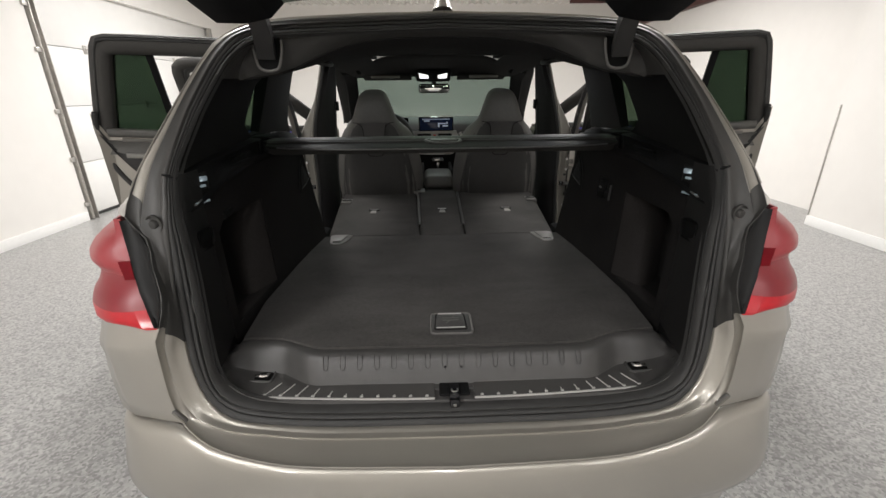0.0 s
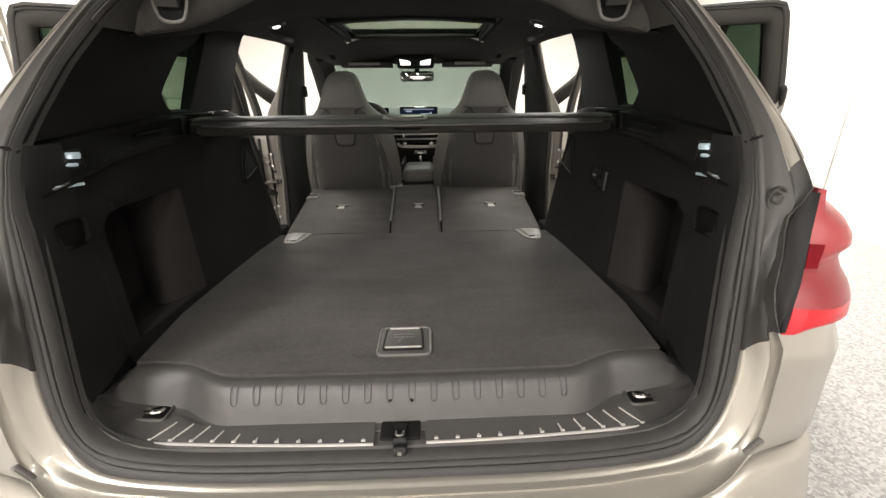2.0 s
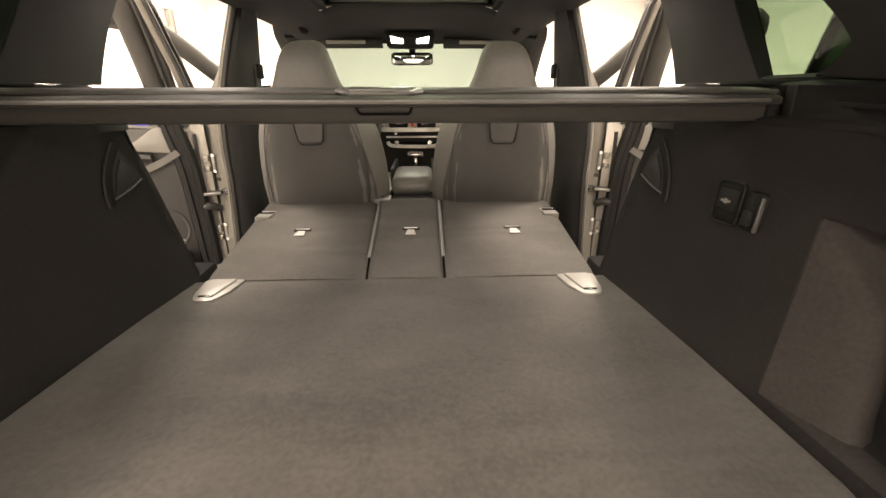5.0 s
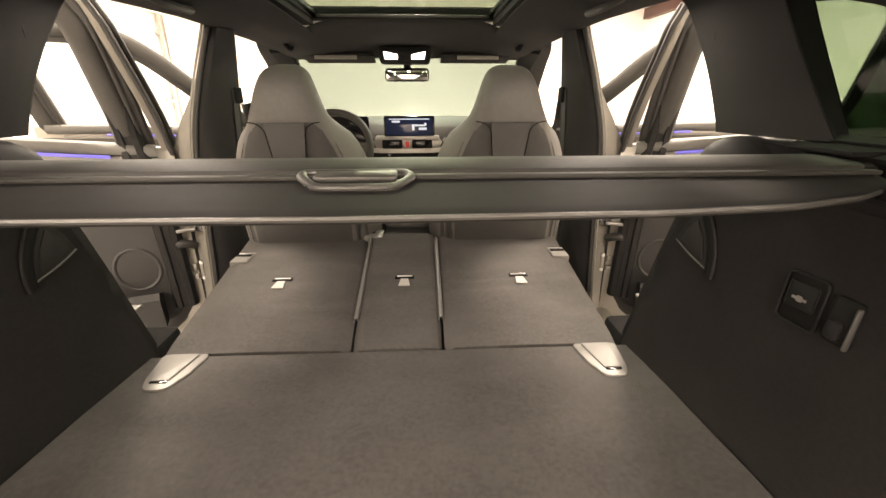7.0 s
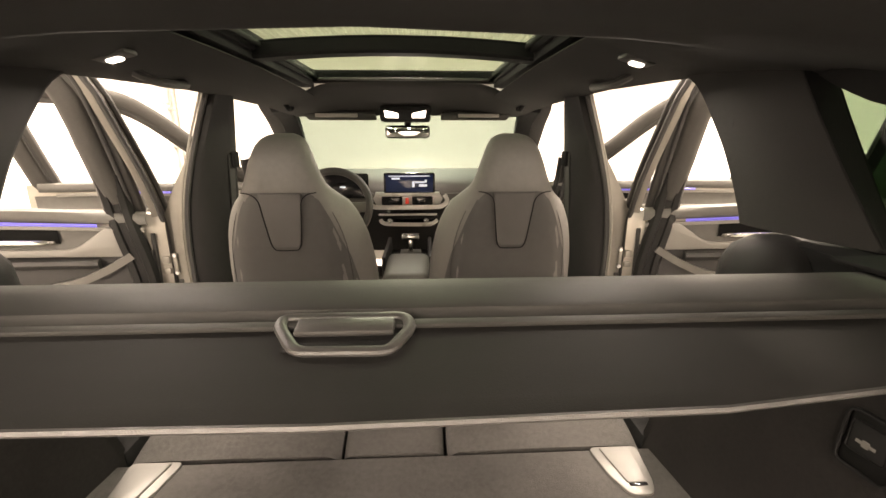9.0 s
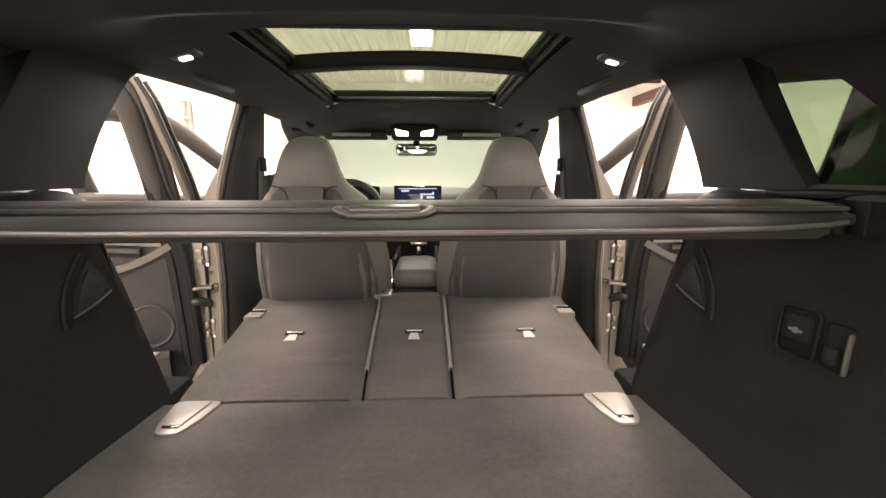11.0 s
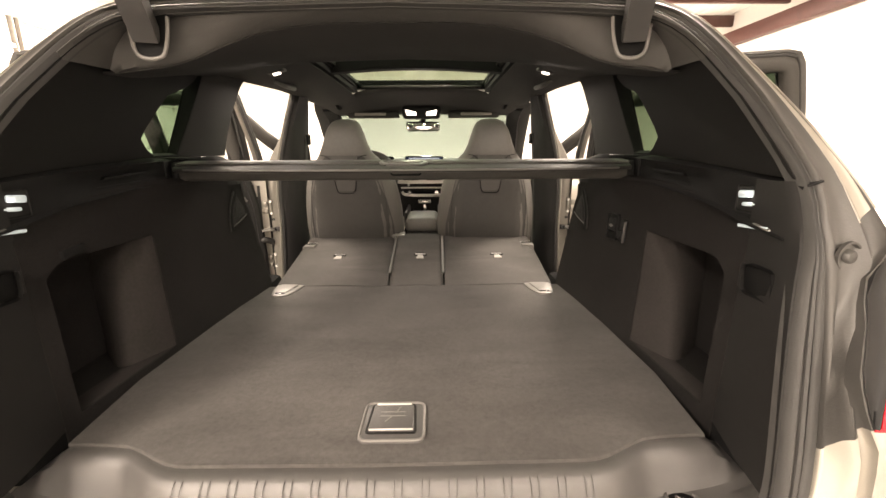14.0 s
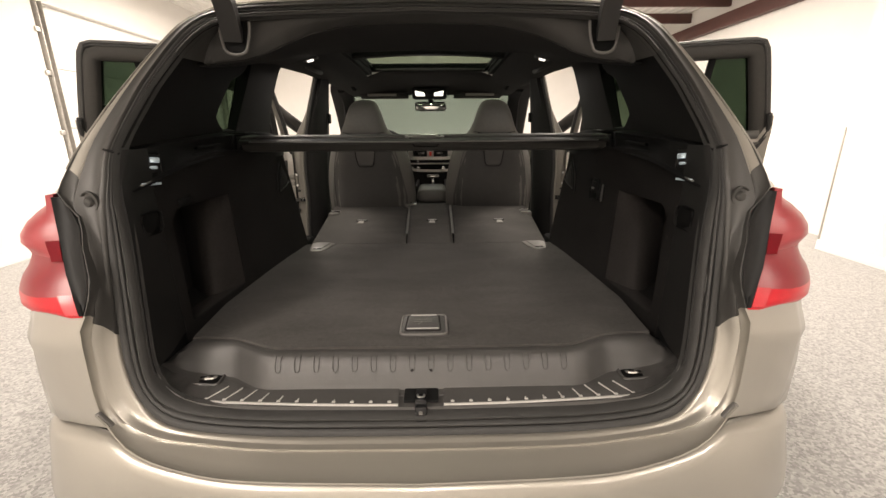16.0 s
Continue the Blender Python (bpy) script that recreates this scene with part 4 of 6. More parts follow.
def lining_patch(y0, y1, z0f, z1f, ny, nz):
    rows = []
    for i in range(ny + 1):
        y = lerp(y0, y1, i / ny)
        z0, z1 = z0f(y), z1f(y)
        rows.append([Vector((lining_x(y, z), y, z)) for z in [lerp(z0, z1, k / nz) for k in range(nz + 1)]])
    return rows


def top_z(y):
    return table(y, [(1.05, 1.165), (1.15, 1.178), (1.22, 1.19), (1.3, 1.205), (1.5, 1.222), (1.7, 1.225), (2.05, 1.215)])


def front_y(z):
    return table(z, [(0.7, 2.075), (0.785, 2.055), (1.0, 2.005), (1.2, 1.955)])


lining = bmesh.new()
# behind the pocket, above it, below it, and ahead of it
loft(lining_patch(1.175, NY0, lambda y: 0.72, top_z, 3, 12), bm=lining)
loft(lining_patch(NY0, NY1, lambda y: NZ1 - 0.03 * max(0, 1 - (y - NY0) / 0.05) ** 2, top_z, 10, 5), bm=lining)
loft(lining_patch(NY0, NY1, lambda y: 0.72, lambda y: NZ0, 10, 3), bm=lining)
ahead = []
for k in range(15):
    z = lerp(0.72, 1.228, k / 14)
    y1 = front_y(z)
    ahead.append([Vector((lining_x(y, min(z, top_z(y))), y, min(z, top_z(y)))) for y in [lerp(NY1, y1, i / 12) for i in range(13)]])
loft(ahead, bm=lining)
# rolled front edge turning outboard
roll = []
for k in range(13):
    z = lerp(0.72, 1.228, k / 12)
    y, x = front_y(z), lining_x(front_y(z), z)
    roll.append([Vector((x, y, z)), Vector((x + 0.006, y + 0.03, z)), Vector((x + 0.03, y + 0.045, z)), Vector((x + 0.09, y + 0.05, z)), Vector((x + 0.2, y + 0.05, z))])
loft(roll, bm=lining)
# rolled top edge
over = []
for i in range(31):
    y = lerp(1.175, 1.96, i / 30)
    z, x = top_z(y), lining_x(y, top_z(y))
    over.append([Vector((x, y, z)), Vector((x + 0.004, y, z + 0.008)), Vector((x + 0.014, y, z + 0.013)), Vector((x + 0.06, y, z + 0.014))])
loft(over, bm=lining)
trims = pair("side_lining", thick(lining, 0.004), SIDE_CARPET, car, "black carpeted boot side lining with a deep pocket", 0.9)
# the pocket: back, floor and slanted front face over the wheel arch
pocket = bmesh.new()
back = 0.80
loft([[Vector((lining_x(NY0, z), NY0, z)), Vector((lining_x(NY0, z) + 0.02, NY0 + 0.006, z)), Vector((back, NY0 + 0.02, z))] for z in (NZ0 - 0.01, 0.9, 1.0, 1.085, NZ1 + 0.02)], bm=pocket)
loft([[Vector((back, NY0 + 0.02, z)), Vector((back, 1.51, z))] for z in (NZ0, NZ1)], bm=pocket)
loft([[Vector((lining_x(y, zz), y, zz)), Vector((back, min(y + 0.01, 1.51), zz))] for y in (NY0, 1.3, 1.4, NY1) for zz in (NZ0,)], bm=pocket)
loft([[Vector((lining_x(y, zz), y, zz)), Vector((back, min(y + 0.01, 1.51), zz + 0.02))] for y in (NY0, 1.3, 1.4, NY1) for zz in (NZ1,)], bm=pocket)
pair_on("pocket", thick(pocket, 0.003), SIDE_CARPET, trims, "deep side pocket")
# the arch face takes the lighter carpet copy, its brightness painted in
arch = []
for z in [lerp(NZ0 - 0.004, NZ1 + 0.004, k / 8) for k in range(9)]:
    lean = table(z, [(0.8, 0.0), (1.11, 0.02)])
    x = lining_x(NY1, z)
    wide = table(z, [(0.79, 1.0), (0.81, 0.92), (0.88, 0.84), (0.96, 0.74), (1.03, 0.52), (1.08, 0.24), (1.11, 0.05)])
    lead = table(z, [(0.79, 0.0), (0.87, 0.02), (0.94, 0.034), (1.03, 0.03), (1.09, 0.01), (1.12, 0.0)])
    arch.append([Vector(p) for p in ((x - 0.001, NY1 + 0.06 + lead, z), (x - 0.0025, NY1 + 0.03 + lead, z), (x + 0.0, NY1 + 0.012 + lead, z), (x + 0.007, NY1 - 0.008 + 0.6 * lead - lean, z), (x + 0.026, NY1 - 0.02 - 0.05 * wide, z), (x + 0.044, NY1 - 0.024 - 0.09 * wide, z), (x + 0.058, NY1 - 0.02 - 0.102 * wide, z), (x + 0.085, NY1 - 0.02 - 0.09 * wide, z), (back, NY1 - 0.03, z))])
pair_on("arch_face", thick(loft(arch), 0.003), LIT_CARPET, trims, "sloped carpet face over the wheel arch, light painted into its tone", 1.0)

ledge_strip = [[Vector((lining_x(y, 0.79) + dx, y, z)) for dx, z in ((-0.002, 0.78), (0.002, 0.7905), (0.02, 0.793), (0.05, 0.7925))] for y in [lerp(NY0, NY1, k / 8) for k in range(9)]]
pair_on("pocket_lip", thick(loft(ledge_strip), 0.003), LIT_CARPET, trims, "carpeted lip along the pocket floor, in the lit carpet tone")

# hard rear column beside the seal
col = []
for k in range(25):
    z = lerp(0.775, 1.262, k / 24)
    a = at_height([Vector((p.x, p.y, p.z)) for p in seal_in[:45]], z)
    x1 = lining_x(1.18, z) if z < 1.17 else 0.663
    col.append([a + Vector((0.012, -0.004, 0)), a + Vector((-0.002, 0.004, 0)), Vector((lerp(a.x, x1, 0.2) - 0.004, a.y + 0.02, z)), Vector((lerp(a.x, x1, 0.5) - 0.002, lerp(a.y, 1.18, 0.5), z)), Vector((x1 - 0.001, 1.165, z)), Vector((x1, 1.18, z))])
column = pair("rear_column_trim", thick(loft(col), 0.003), COLUMN, car, "black grained column trim beside the seal", 0.9)
pair_on("grip", box(0.6455, 1.118, 1.09, 0.01, 0.07, 0.055, 0.012, m=pose(0, 0, 0, 0, -4, 0)), SLOT_BLACK, column, "grab recess, its shade painted black")
pair_on("grip_lip", box(0.6455, 1.157, 1.092, 0.012, 0.007, 0.044, 0.003), COLUMN, column)

# ledge panel under the rear pillar with the boot lamps
ledge = []
for i in range(25):
    y = lerp(1.09, 1.98, i / 24)
    zt = table(y, [(1.09, 1.256), (1.3, 1.272), (1.66, 1.288), (2.0, 1.29)])
    zb = top_z(y) + 0.006
    x = table(y, [(1.09, 0.668), (1.2, 0.668), (1.4, 0.672), (1.7, 0.685), (2.0, 0.69)])
    dip = table(y, [(1.3, 0.0), (1.36, 0.014), (1.62, 0.014), (1.66, 0.0)])
    ledge.append([Vector((x - 0.02, y, zb - 0.004)), Vector((x - 0.004, y, zb)), Vector((x + dip, y, lerp(zb, zt, 0.3))), Vector((x + dip, y, lerp(zb, zt, 0.75))), Vector((x - 0.002, y, zt)), Vector((x + 0.012, y, zt + 0.004)), Vector((x + table(y, [(1.09, 0.03), (1.5, 0.06), (1.9, 0.1)]), y, zt + 0.01))])
ledges = pair("ledge_panel", thick(loft(ledge), 0.003), PLASTIC, car, "black ledge panel under the side window", 0.9)
for y0, y1, z0, z1 in ((1.43, 1.575, 1.25, 1.261), (1.40, 1.55, 1.226, 1.238)):
    pair_on("ledge_slot", plate([(0.679, y0, z0), (0.679, y1, z0 + 0.004), (0.68, y1 + 0.012, z1 + 0.002), (0.68, y0 + 0.01, z1 - 0.003)], (0.012, 0, 0), 0.002), SLOT_BLACK, ledges, "narrow slot in the ledge, its shade painted black")
pair_on("boot_lamp_glow", box(0.6625, 1.203, 1.2335, 0.006, 0.038, 0.0135, 0.004, m=pose(0, 0, 0, -6, 0, 0)), BOOT_LIGHT, ledges, "small lit white boot lamp")
pair_on("boot_lamp_glow", box(0.6625, 1.19, 1.216, 0.006, 0.037, 0.0075, 0.003, m=pose(0, 0, 0, -5, 0, 0)), BOOT_LIGHT, ledges, "small lit white boot lamp")
# not a lamp: emitting strip that paints the lamps' reflection on the tray
pair_on("boot_lamp_glow", box(0.6545, 1.165, 1.1785, 0.004, 0.07, 0.006, 0.0015, m=pose(0, 0, 0, -4, 0, 0)), BOOT_LIGHT, ledges, "glowing strip painting the boot lamp reflection on its tray")
pair_on("lamp_bezel", box(0.6675, 1.194, 1.224, 0.005, 0.07, 0.05, 0.006), COLUMN, ledges, "gloss black lamp bezel")
pair_on("lamp_tray", plate([(0.651, 1.125, 1.176), (0.668, 1.12, 1.178), (0.668, 1.2, 1.185), (0.656, 1.208, 1.183)], (0, 0, 0.005), 0.002), SILVER, ledges, "satin tray edge below the boot lamp")

# rear pillar lining round the side window
upper_curve = [p for p in seal_in[:73] if 1.252 <= p.z <= 1.5905]
front_line = [(0.705, 1.66, 1.300), (0.70, 1.637, 1.309), (0.70, 1.612, 1.326), (0.70, 1.605, 1.342), (0.70, 1.612, 1.358), (0.70, 1.69, 1.424), (0.70, 1.745, 1.470), (0.702, 1.762, 1.479), (0.704, 1.80, 1.492), (0.71, 1.87, 1.512), (0.716, 1.93, 1.538), (0.72, 1.97, 1.56)]
fl = polyline(front_line, len(upper_curve) - 1)
pil = []
for a, b in zip(upper_curve, fl):
    row = []
    for k in range(11):
        u = k / 10
        p = a.lerp(b, u)
        p.x += 0.012 * math.sin(math.pi * u) * (1 - 0.4 * abs(2 * u - 1))
        row.append(p)
    pil.append([a + Vector((0.012, -0.004, 0))] + row + [b + Vector((0.02, 0.006, 0.002))])
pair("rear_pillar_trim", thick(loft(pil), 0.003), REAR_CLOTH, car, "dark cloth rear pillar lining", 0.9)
belt = [spline([(0.69, 1.2, 1.266), (0.70, 1.3, 1.276), (0.712, 1.5, 1.288), (0.73, 1.66, 1.30), (0.735, 1.84, 1.302), (0.73, 2.0, 1.302)], 16), spline([(0.70, 1.2, 1.27), (0.72, 1.3, 1.282), (0.745, 1.5, 1.296), (0.765, 1.66, 1.307), (0.765, 1.84, 1.309), (0.76, 2.0, 1.31)], 16)]
pair("window_ledge", thick(loft(belt), 0.004), PLASTIC, car, "black ledge below the side window")
# side window behind the door
win = [Vector(p) for p in ((0.775, 1.60, 1.29), (0.775, 1.90, 1.29), (0.762, 2.06, 1.58), (0.758, 1.76, 1.58), (0.77, 1.60, 1.42))]
pair("side_window", plate(win, (0.005, 0, 0.001)), GREEN_GLASS, car, "fixed green tinted rear side window")

# middle pillar lining
cp_rear = spline([(0.737, 1.822, 1.298), (0.733, 1.868, 1.36), (0.727, 1.916, 1.43), (0.72, 1.96, 1.50), (0.715, 1.995, 1.56), (0.714, 2.02, 1.60), (0.714, 2.03, 1.645)], 18)
cp_front = spline([(0.690, 2.04, 1.298), (0.692, 2.06, 1.335), (0.69, 2.115, 1.43), (0.686, 2.188, 1.525), (0.683, 2.232, 1.573), (0.681, 2.285, 1.604), (0.682, 2.34, 1.645)], 18)
cpl = []
for a, b in zip(cp_rear, cp_front):
    row = [a + Vector((0.008, 0.001, 0))]
    for k in range(9):
        u = k / 8
        p = a.lerp(b, u)
        p.x += -0.012 * math.sin(math.pi * u)
        row.append(p)
    row += [b + Vector((0.012, 0.018, 0)), b + Vector((0.06, 0.024, 0)), b + Vector((0.11, 0.02, 0))]
    cpl.append(row)
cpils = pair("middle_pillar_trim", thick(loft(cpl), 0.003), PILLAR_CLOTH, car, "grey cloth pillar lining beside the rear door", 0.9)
pair_on("belt_slot", box(0.6925, 2.12, 1.487, 0.003, 0.036, 0.018, 0.001, m=pose(0, 0, 0, 0, 0, -12)), COLUMN, cpils, "dark belt guide slot")
reveal = [[a + Vector((0.001, 0.001, 0)), a.lerp(b, 0.5) + Vector((0, 0.004, 0)), b, b + Vector((0.01, 0.0, 0))] for a, b in zip(cp_rear, spline([(0.766, 1.836, 1.298), (0.765, 1.874, 1.36), (0.763, 1.917, 1.43), (0.76, 1.958, 1.50), (0.757, 1.99, 1.56), (0.756, 2.01, 1.60), (0.756, 2.02, 1.645)], 18))]
pair_on("window_reveal", thick(loft(reveal), 0.003), PLASTIC, cpils, "black frame along the side window", 0.9)
flange = [[b + Vector((0.10, 0.022, 0)), b + Vector((0.104, 0.034, 0.0)), b + Vector((0.12, 0.036, 0)), b + Vector((0.13, 0.03, 0))] for b in [Vector((0.70, 2.03, 0.70)), Vector((0.70, 2.035, 1.0))] + cp_front[:15]]
pair("door_aperture_seal", thick(loft(flange), 0.006), RUBBER, car, "grey rubber rear door seal")
hump = []
for k in range(9):
    a = math.pi * k / 8
    hump.append([Vector((x, 1.945 - 0.08 * math.cos(a) * w, 1.20 + (0.098 * math.sin(a) ** 0.6) * w)) for x, w in ((0.612, 0.02), (0.616, 0.4), (0.628, 0.72), (0.645, 0.9), (0.67, 1.0), (0.7, 1.0), (0.74, 1.0))])
pair("seat_bolster", thick(loft(hump), 0.004), COLUMN, car, "dark rounded rear seat side bolster", 0.9)
bol = [[Vector(p) for p in ((0.585 + dx, y, z), (0.61 + dx, y + 0.035, z), (0.67 + dx, y + 0.05, z), (0.76, y + 0.03, z))] for y, z, dx in ((2.06, 0.70, 0), (2.03, 0.9, 0.01), (2.0, 1.05, 0.02), (1.985, 1.15, 0.03), (1.975, 1.22, 0.035))]
pair("seat_bolster_front", thick(loft(bol), 0.004), SIDE_CARPET, car, "dark rear seat side bolster", 0.9)


pair("wheel_housing", box(0.822, 1.68, 0.80, 0.01, 0.74, 0.7, 0.003), PLASTIC, car, "black inner wheel housing behind the lining")
pair("column_base", box(0.70, 1.14, 0.80, 0.1, 0.1, 0.16, 0.01), PLASTIC, car, "black base of the column trim")
pair("roof_side_lining", sweep(spline([(0.745, 1.76, 1.54), (0.745, 1.95, 1.585), (0.742, 2.1, 1.615), (0.732, 2.32, 1.640), (0.726, 2.6, 1.652), (0.712, 2.9, 1.660)], 22), ring(0.034, 8), (1, 0, 0)), HEADLINER, car, "anthracite roof edge lining over the pillar")
pair("seat_side_trim", box(0.622, 2.12, 0.70, 0.1, 0.11, 0.2, 0.02), PLASTIC, car, "black trim beside the folded seat")


# details on the right lining: socket panel and hook; pull handles both sides
def on_lining(y, z, out=0.0):
    return lining_x(y, z) - out


def pull_handle(parents):
    rec = plate([(on_lining(y, z, 0.006), y, z) for y, z in ((1.862, 1.052), (1.965, 1.088), (1.955, 1.122), (1.922, 1.17), (1.885, 1.125), (1.864, 1.08))], (0.004, 0, 0))
    a = pair_on("pull_handle", rec, COLUMN, parents, "black seat release pull handle recess")
    slot_path = spline([(on_lining(y, z, 0.0075), y, z) for y, z in ((1.925, 1.17), (1.90, 1.142), (1.88, 1.112), (1.869, 1.08), (1.866, 1.05))], 16)
    pair_on("handle_slot", sweep(slot_path, ring(0.0095, 8, 1.0, 0.35), (1, 0, 0)), SLOT_BLACK, a, "finger slot, its deep shade painted black")
    paddle = plate([(on_lining(y, z, 0.009), y, z) for y, z in ((1.885, 1.072), (1.95, 1.094), (1.944, 1.115), (1.922, 1.142), (1.898, 1.11))], (0.004, 0, 0), 0.0012)
    pair_on("handle_lever", paddle, COLUMN, a, "black release paddle")
    pair_on("handle_edge", tube(spline([(on_lining(1.872, 1.06, 0.008), 1.872, 1.06), (on_lining(1.92, 1.073, 0.008), 1.92, 1.073), (on_lining(1.962, 1.09, 0.008), 1.962, 1.09)], 10), 0.0018, 6), TRIM, a, "lighter grey lower edge")
    rim = spline([(on_lining(y, z, 0.007), y, z) for y, z in ((1.915, 1.178), (1.885, 1.142), (1.864, 1.105), (1.856, 1.07), (1.856, 1.045))], 14)
    pair_on("handle_rim", sweep(rim, ring(0.003, 6), (1, 0, 0)), COLUMN, a)


pull_handle(trims)
x = on_lining(1.69, 1.085, 0.004)
tilt = pose(0, 0, 0, 0, 4, 6)
sock = part("socket_panel", box(x, 1.69, 1.085, 0.012, 0.062, 0.08, 0.009, m=tilt), SLOT_BLACK, trims[0], "black socket panel with flap")
part("socket_frame", tube([Matrix.Translation((x - 0.006, 1.69, 1.085)) @ tilt @ Vector((0, p[0], p[1])) for p in rounded([(-0.03, -0.039), (0.03, -0.039), (0.03, 0.039), (-0.03, 0.039)], 0.011)], 0.0022, 6, True, (1, 0, 0)), PLASTIC, sock)
part("socket_flap", box(x - 0.006, 1.69, 1.092, 0.005, 0.044, 0.042, 0.005, m=tilt), PLASTIC, sock)
part("socket_mark", box(x - 0.010, 1.69, 1.088, 0.001, 0.022, 0.004, m=tilt), SILVER, sock, "small pale printed symbol")
part("socket_mark", box(x - 0.010, 1.69, 1.088, 0.001, 0.008, 0.009, m=tilt), SILVER, sock)
x = on_lining(1.632, 1.075, 0.003)
hook = part("bag_hook", box(x, 1.632, 1.082, 0.01, 0.042, 0.068, 0.008, m=tilt), PLASTIC, trims[0], "black folding bag hook")
part("hook_bar", box(x - 0.008, 1.613, 1.08, 0.008, 0.006, 0.062, 0.003, m=tilt), TRIM, hook)
part("hook_nose", box(x - 0.01, 1.634, 1.07, 0.016, 0.02, 0.028, 0.007, m=tilt), PLASTIC, hook)
x = -on_lining(1.27, 1.11, 0.004)
part("pocket_clip", box(x, 1.285, 1.117, 0.012, 0.06, 0.02, 0.004, m=pose(0, 0, 0, 6, 0, 0)), PLASTIC, trims[1], "black clip over the side pocket")

# ---- headliner and sunroof ----
HL = [(1.87, 1.60, 1.555, 0.73), (1.95, 1.64, 1.565, 0.725), (2.05, 1.672, 1.578, 0.72), (2.2, 1.695, 1.592, 0.71)]
HL2 = [(2.2, 1.695, 1.592, 0.71), (2.4, 1.70, 1.602, 0.705), (2.7, 1.705, 1.612, 0.69), (3.0, 1.70, 1.612, 0.68), (3.4, 1.685, 1.605, 0.67)]
HL3 = [(3.318, 1.708, 1.618, 0.672), (3.34, 1.694, 1.612, 0.671), (3.4, 1.684, 1.605, 0.67), (3.6, 1.652, 1.595, 0.665), (3.8, 1.608, 1.585, 0.665), (3.9, 1.588, 1.58, 0.665)]


def hl_z(x, zc, zs, xe):
    return zs + (zc - zs) * table(abs(x) / xe, [(0, 1.0), (0.3, 0.985), (0.48, 0.93), (0.6, 0.75), (0.7, 0.38), (0.78, 0.2), (0.9, 0.08), (1.0, 0.0)])


def hl_row(y, zc, zs, xe, x0=-1.0, x1=1.0, n=32):
    return [Vector((x, y, hl_z(x, zc, zs, xe))) for x in [lerp(x0 * xe, x1 * xe, k / n) for k in range(n + 1)]]


RIM_Y = [(0, 1.53), (0.3, 1.512), (0.4, 1.495), (0.5, 1.472), (0.56, 1.455), (0.64, 1.45), (0.74, 1.46)]
RIM_Z = [(0, 1.612), (0.15, 1.609), (0.25, 1.598), (0.33, 1.58), (0.4, 1.552), (0.46, 1.522), (0.52, 1.502), (0.6, 1.49), (0.74, 1.485)]
CREST = [(0, 1.59), (0.33, 1.58), (0.5, 1.565), (0.62, 1.55), (0.74, 1.54)]
hl_x = [-0.73 + 1.46 * k / 48 for k in range(49)]
rear_rows = []
for u in (0.0, 0.06, 0.14, 0.3, 0.5, 0.7, 0.85, 0.95, 1.0):
    rear_rows.append([Vector((x, lerp(table(abs(x), RIM_Y), 1.82, u), lerp(table(abs(x), RIM_Z), table(abs(x), CREST), u) - 0.008 * math.sin(math.pi * min(1, u * 1.15)))) for x in hl_x])
rear_rows.append([Vector((x, 1.838, table(abs(x), CREST) + 0.003)) for x in hl_x])
rear_rows += [[Vector((x * r[3] / 0.73, r[0], hl_z(x * r[3] / 0.73, *r[1:]))) for x in hl_x] for r in HL]
headliner = part("headliner", thick(loft(rear_rows), 0.004), HEADLINER, car, "anthracite cloth headliner", 0.9)
part("headliner_front", thick(loft([hl_row(*r) for r in HL3]), 0.004), HEADLINER, headliner, "", 0.9)
side_hl = []
for y, zc, zs, xe in HL2:
    side_hl.append([Vector((x, y, hl_z(x, zc, zs, xe))) for x in [lerp(0.43, xe, k / 10) for k in range(11)]] + [Vector((xe + 0.03, y, zs + 0.01))])
pair_on("headliner_side", thick(loft(side_hl), 0.004), HEADLINER, (headliner, headliner), "", 0.9)
header = []
for p in [q for q in seal_in[:73] if q.z > 1.47][::-1]:
    x = p.x
    rz, ry = table(x, RIM_Z), table(x, RIM_Y)
    top = Vector((x, max(p.y + 0.022, min(ry - 0.012, 1.462)), min(p.z + 0.004, 1.626)))
    low = Vector((min(x, 0.66), ry, min(rz, top.z - 0.004)))
    header.append([p + Vector((0, -0.004, 0.012)), p + Vector((0, 0.006, 0.0)), top, top.lerp(low, 0.12) + Vector((0, -0.004, 0)), top.lerp(low, 0.5) + Vector((0, -0.004, 0)), top.lerp(low, 0.92) + Vector((0, -0.002, 0)), low + Vector((0, 0.008, 0.002))])
header = [[Vector((-p.x, p.y, p.z)) for p in r] for r in reversed(header[1:])] + header
part("header_trim", thick(loft(header), 0.003), HEADER, car, "dark grey trim over the tailgate opening", 0.9)
slot = pair("hinge_slot", plate([(0.476, 1.43, 1.60), (0.486, 1.43, 1.538), (0.499, 1.43, 1.515), (0.523, 1.43, 1.511), (0.545, 1.43, 1.516), (0.555, 1.43, 1.531), (0.557, 1.43, 1.592)], (0, -0.004, 0)), SLOT_BLACK, car, "hinge slot with grey rim, its deep shade painted black")
pair_on("slot_rim", tube(spline([(0.475, 1.424, 1.592), (0.4775, 1.424, 1.565), (0.485, 1.424, 1.535), (0.493, 1.424, 1.517), (0.505, 1.424, 1.511), (0.523, 1.424, 1.509), (0.543, 1.424, 1.514), (0.553, 1.424, 1.527), (0.557, 1.424, 1.555), (0.559, 1.422, 1.585)], 28), 0.0042, 8), GREY_PLASTIC, slot, "grey slot rim")

SUN_X = [-0.43 + 0.086 * k for k in range(11)]


def sun_sheet(rows):
    return [[Vector((x, y, z - 0.02 * (x / 0.42) ** 2)) for x in SUN_X] for y, z in rows]


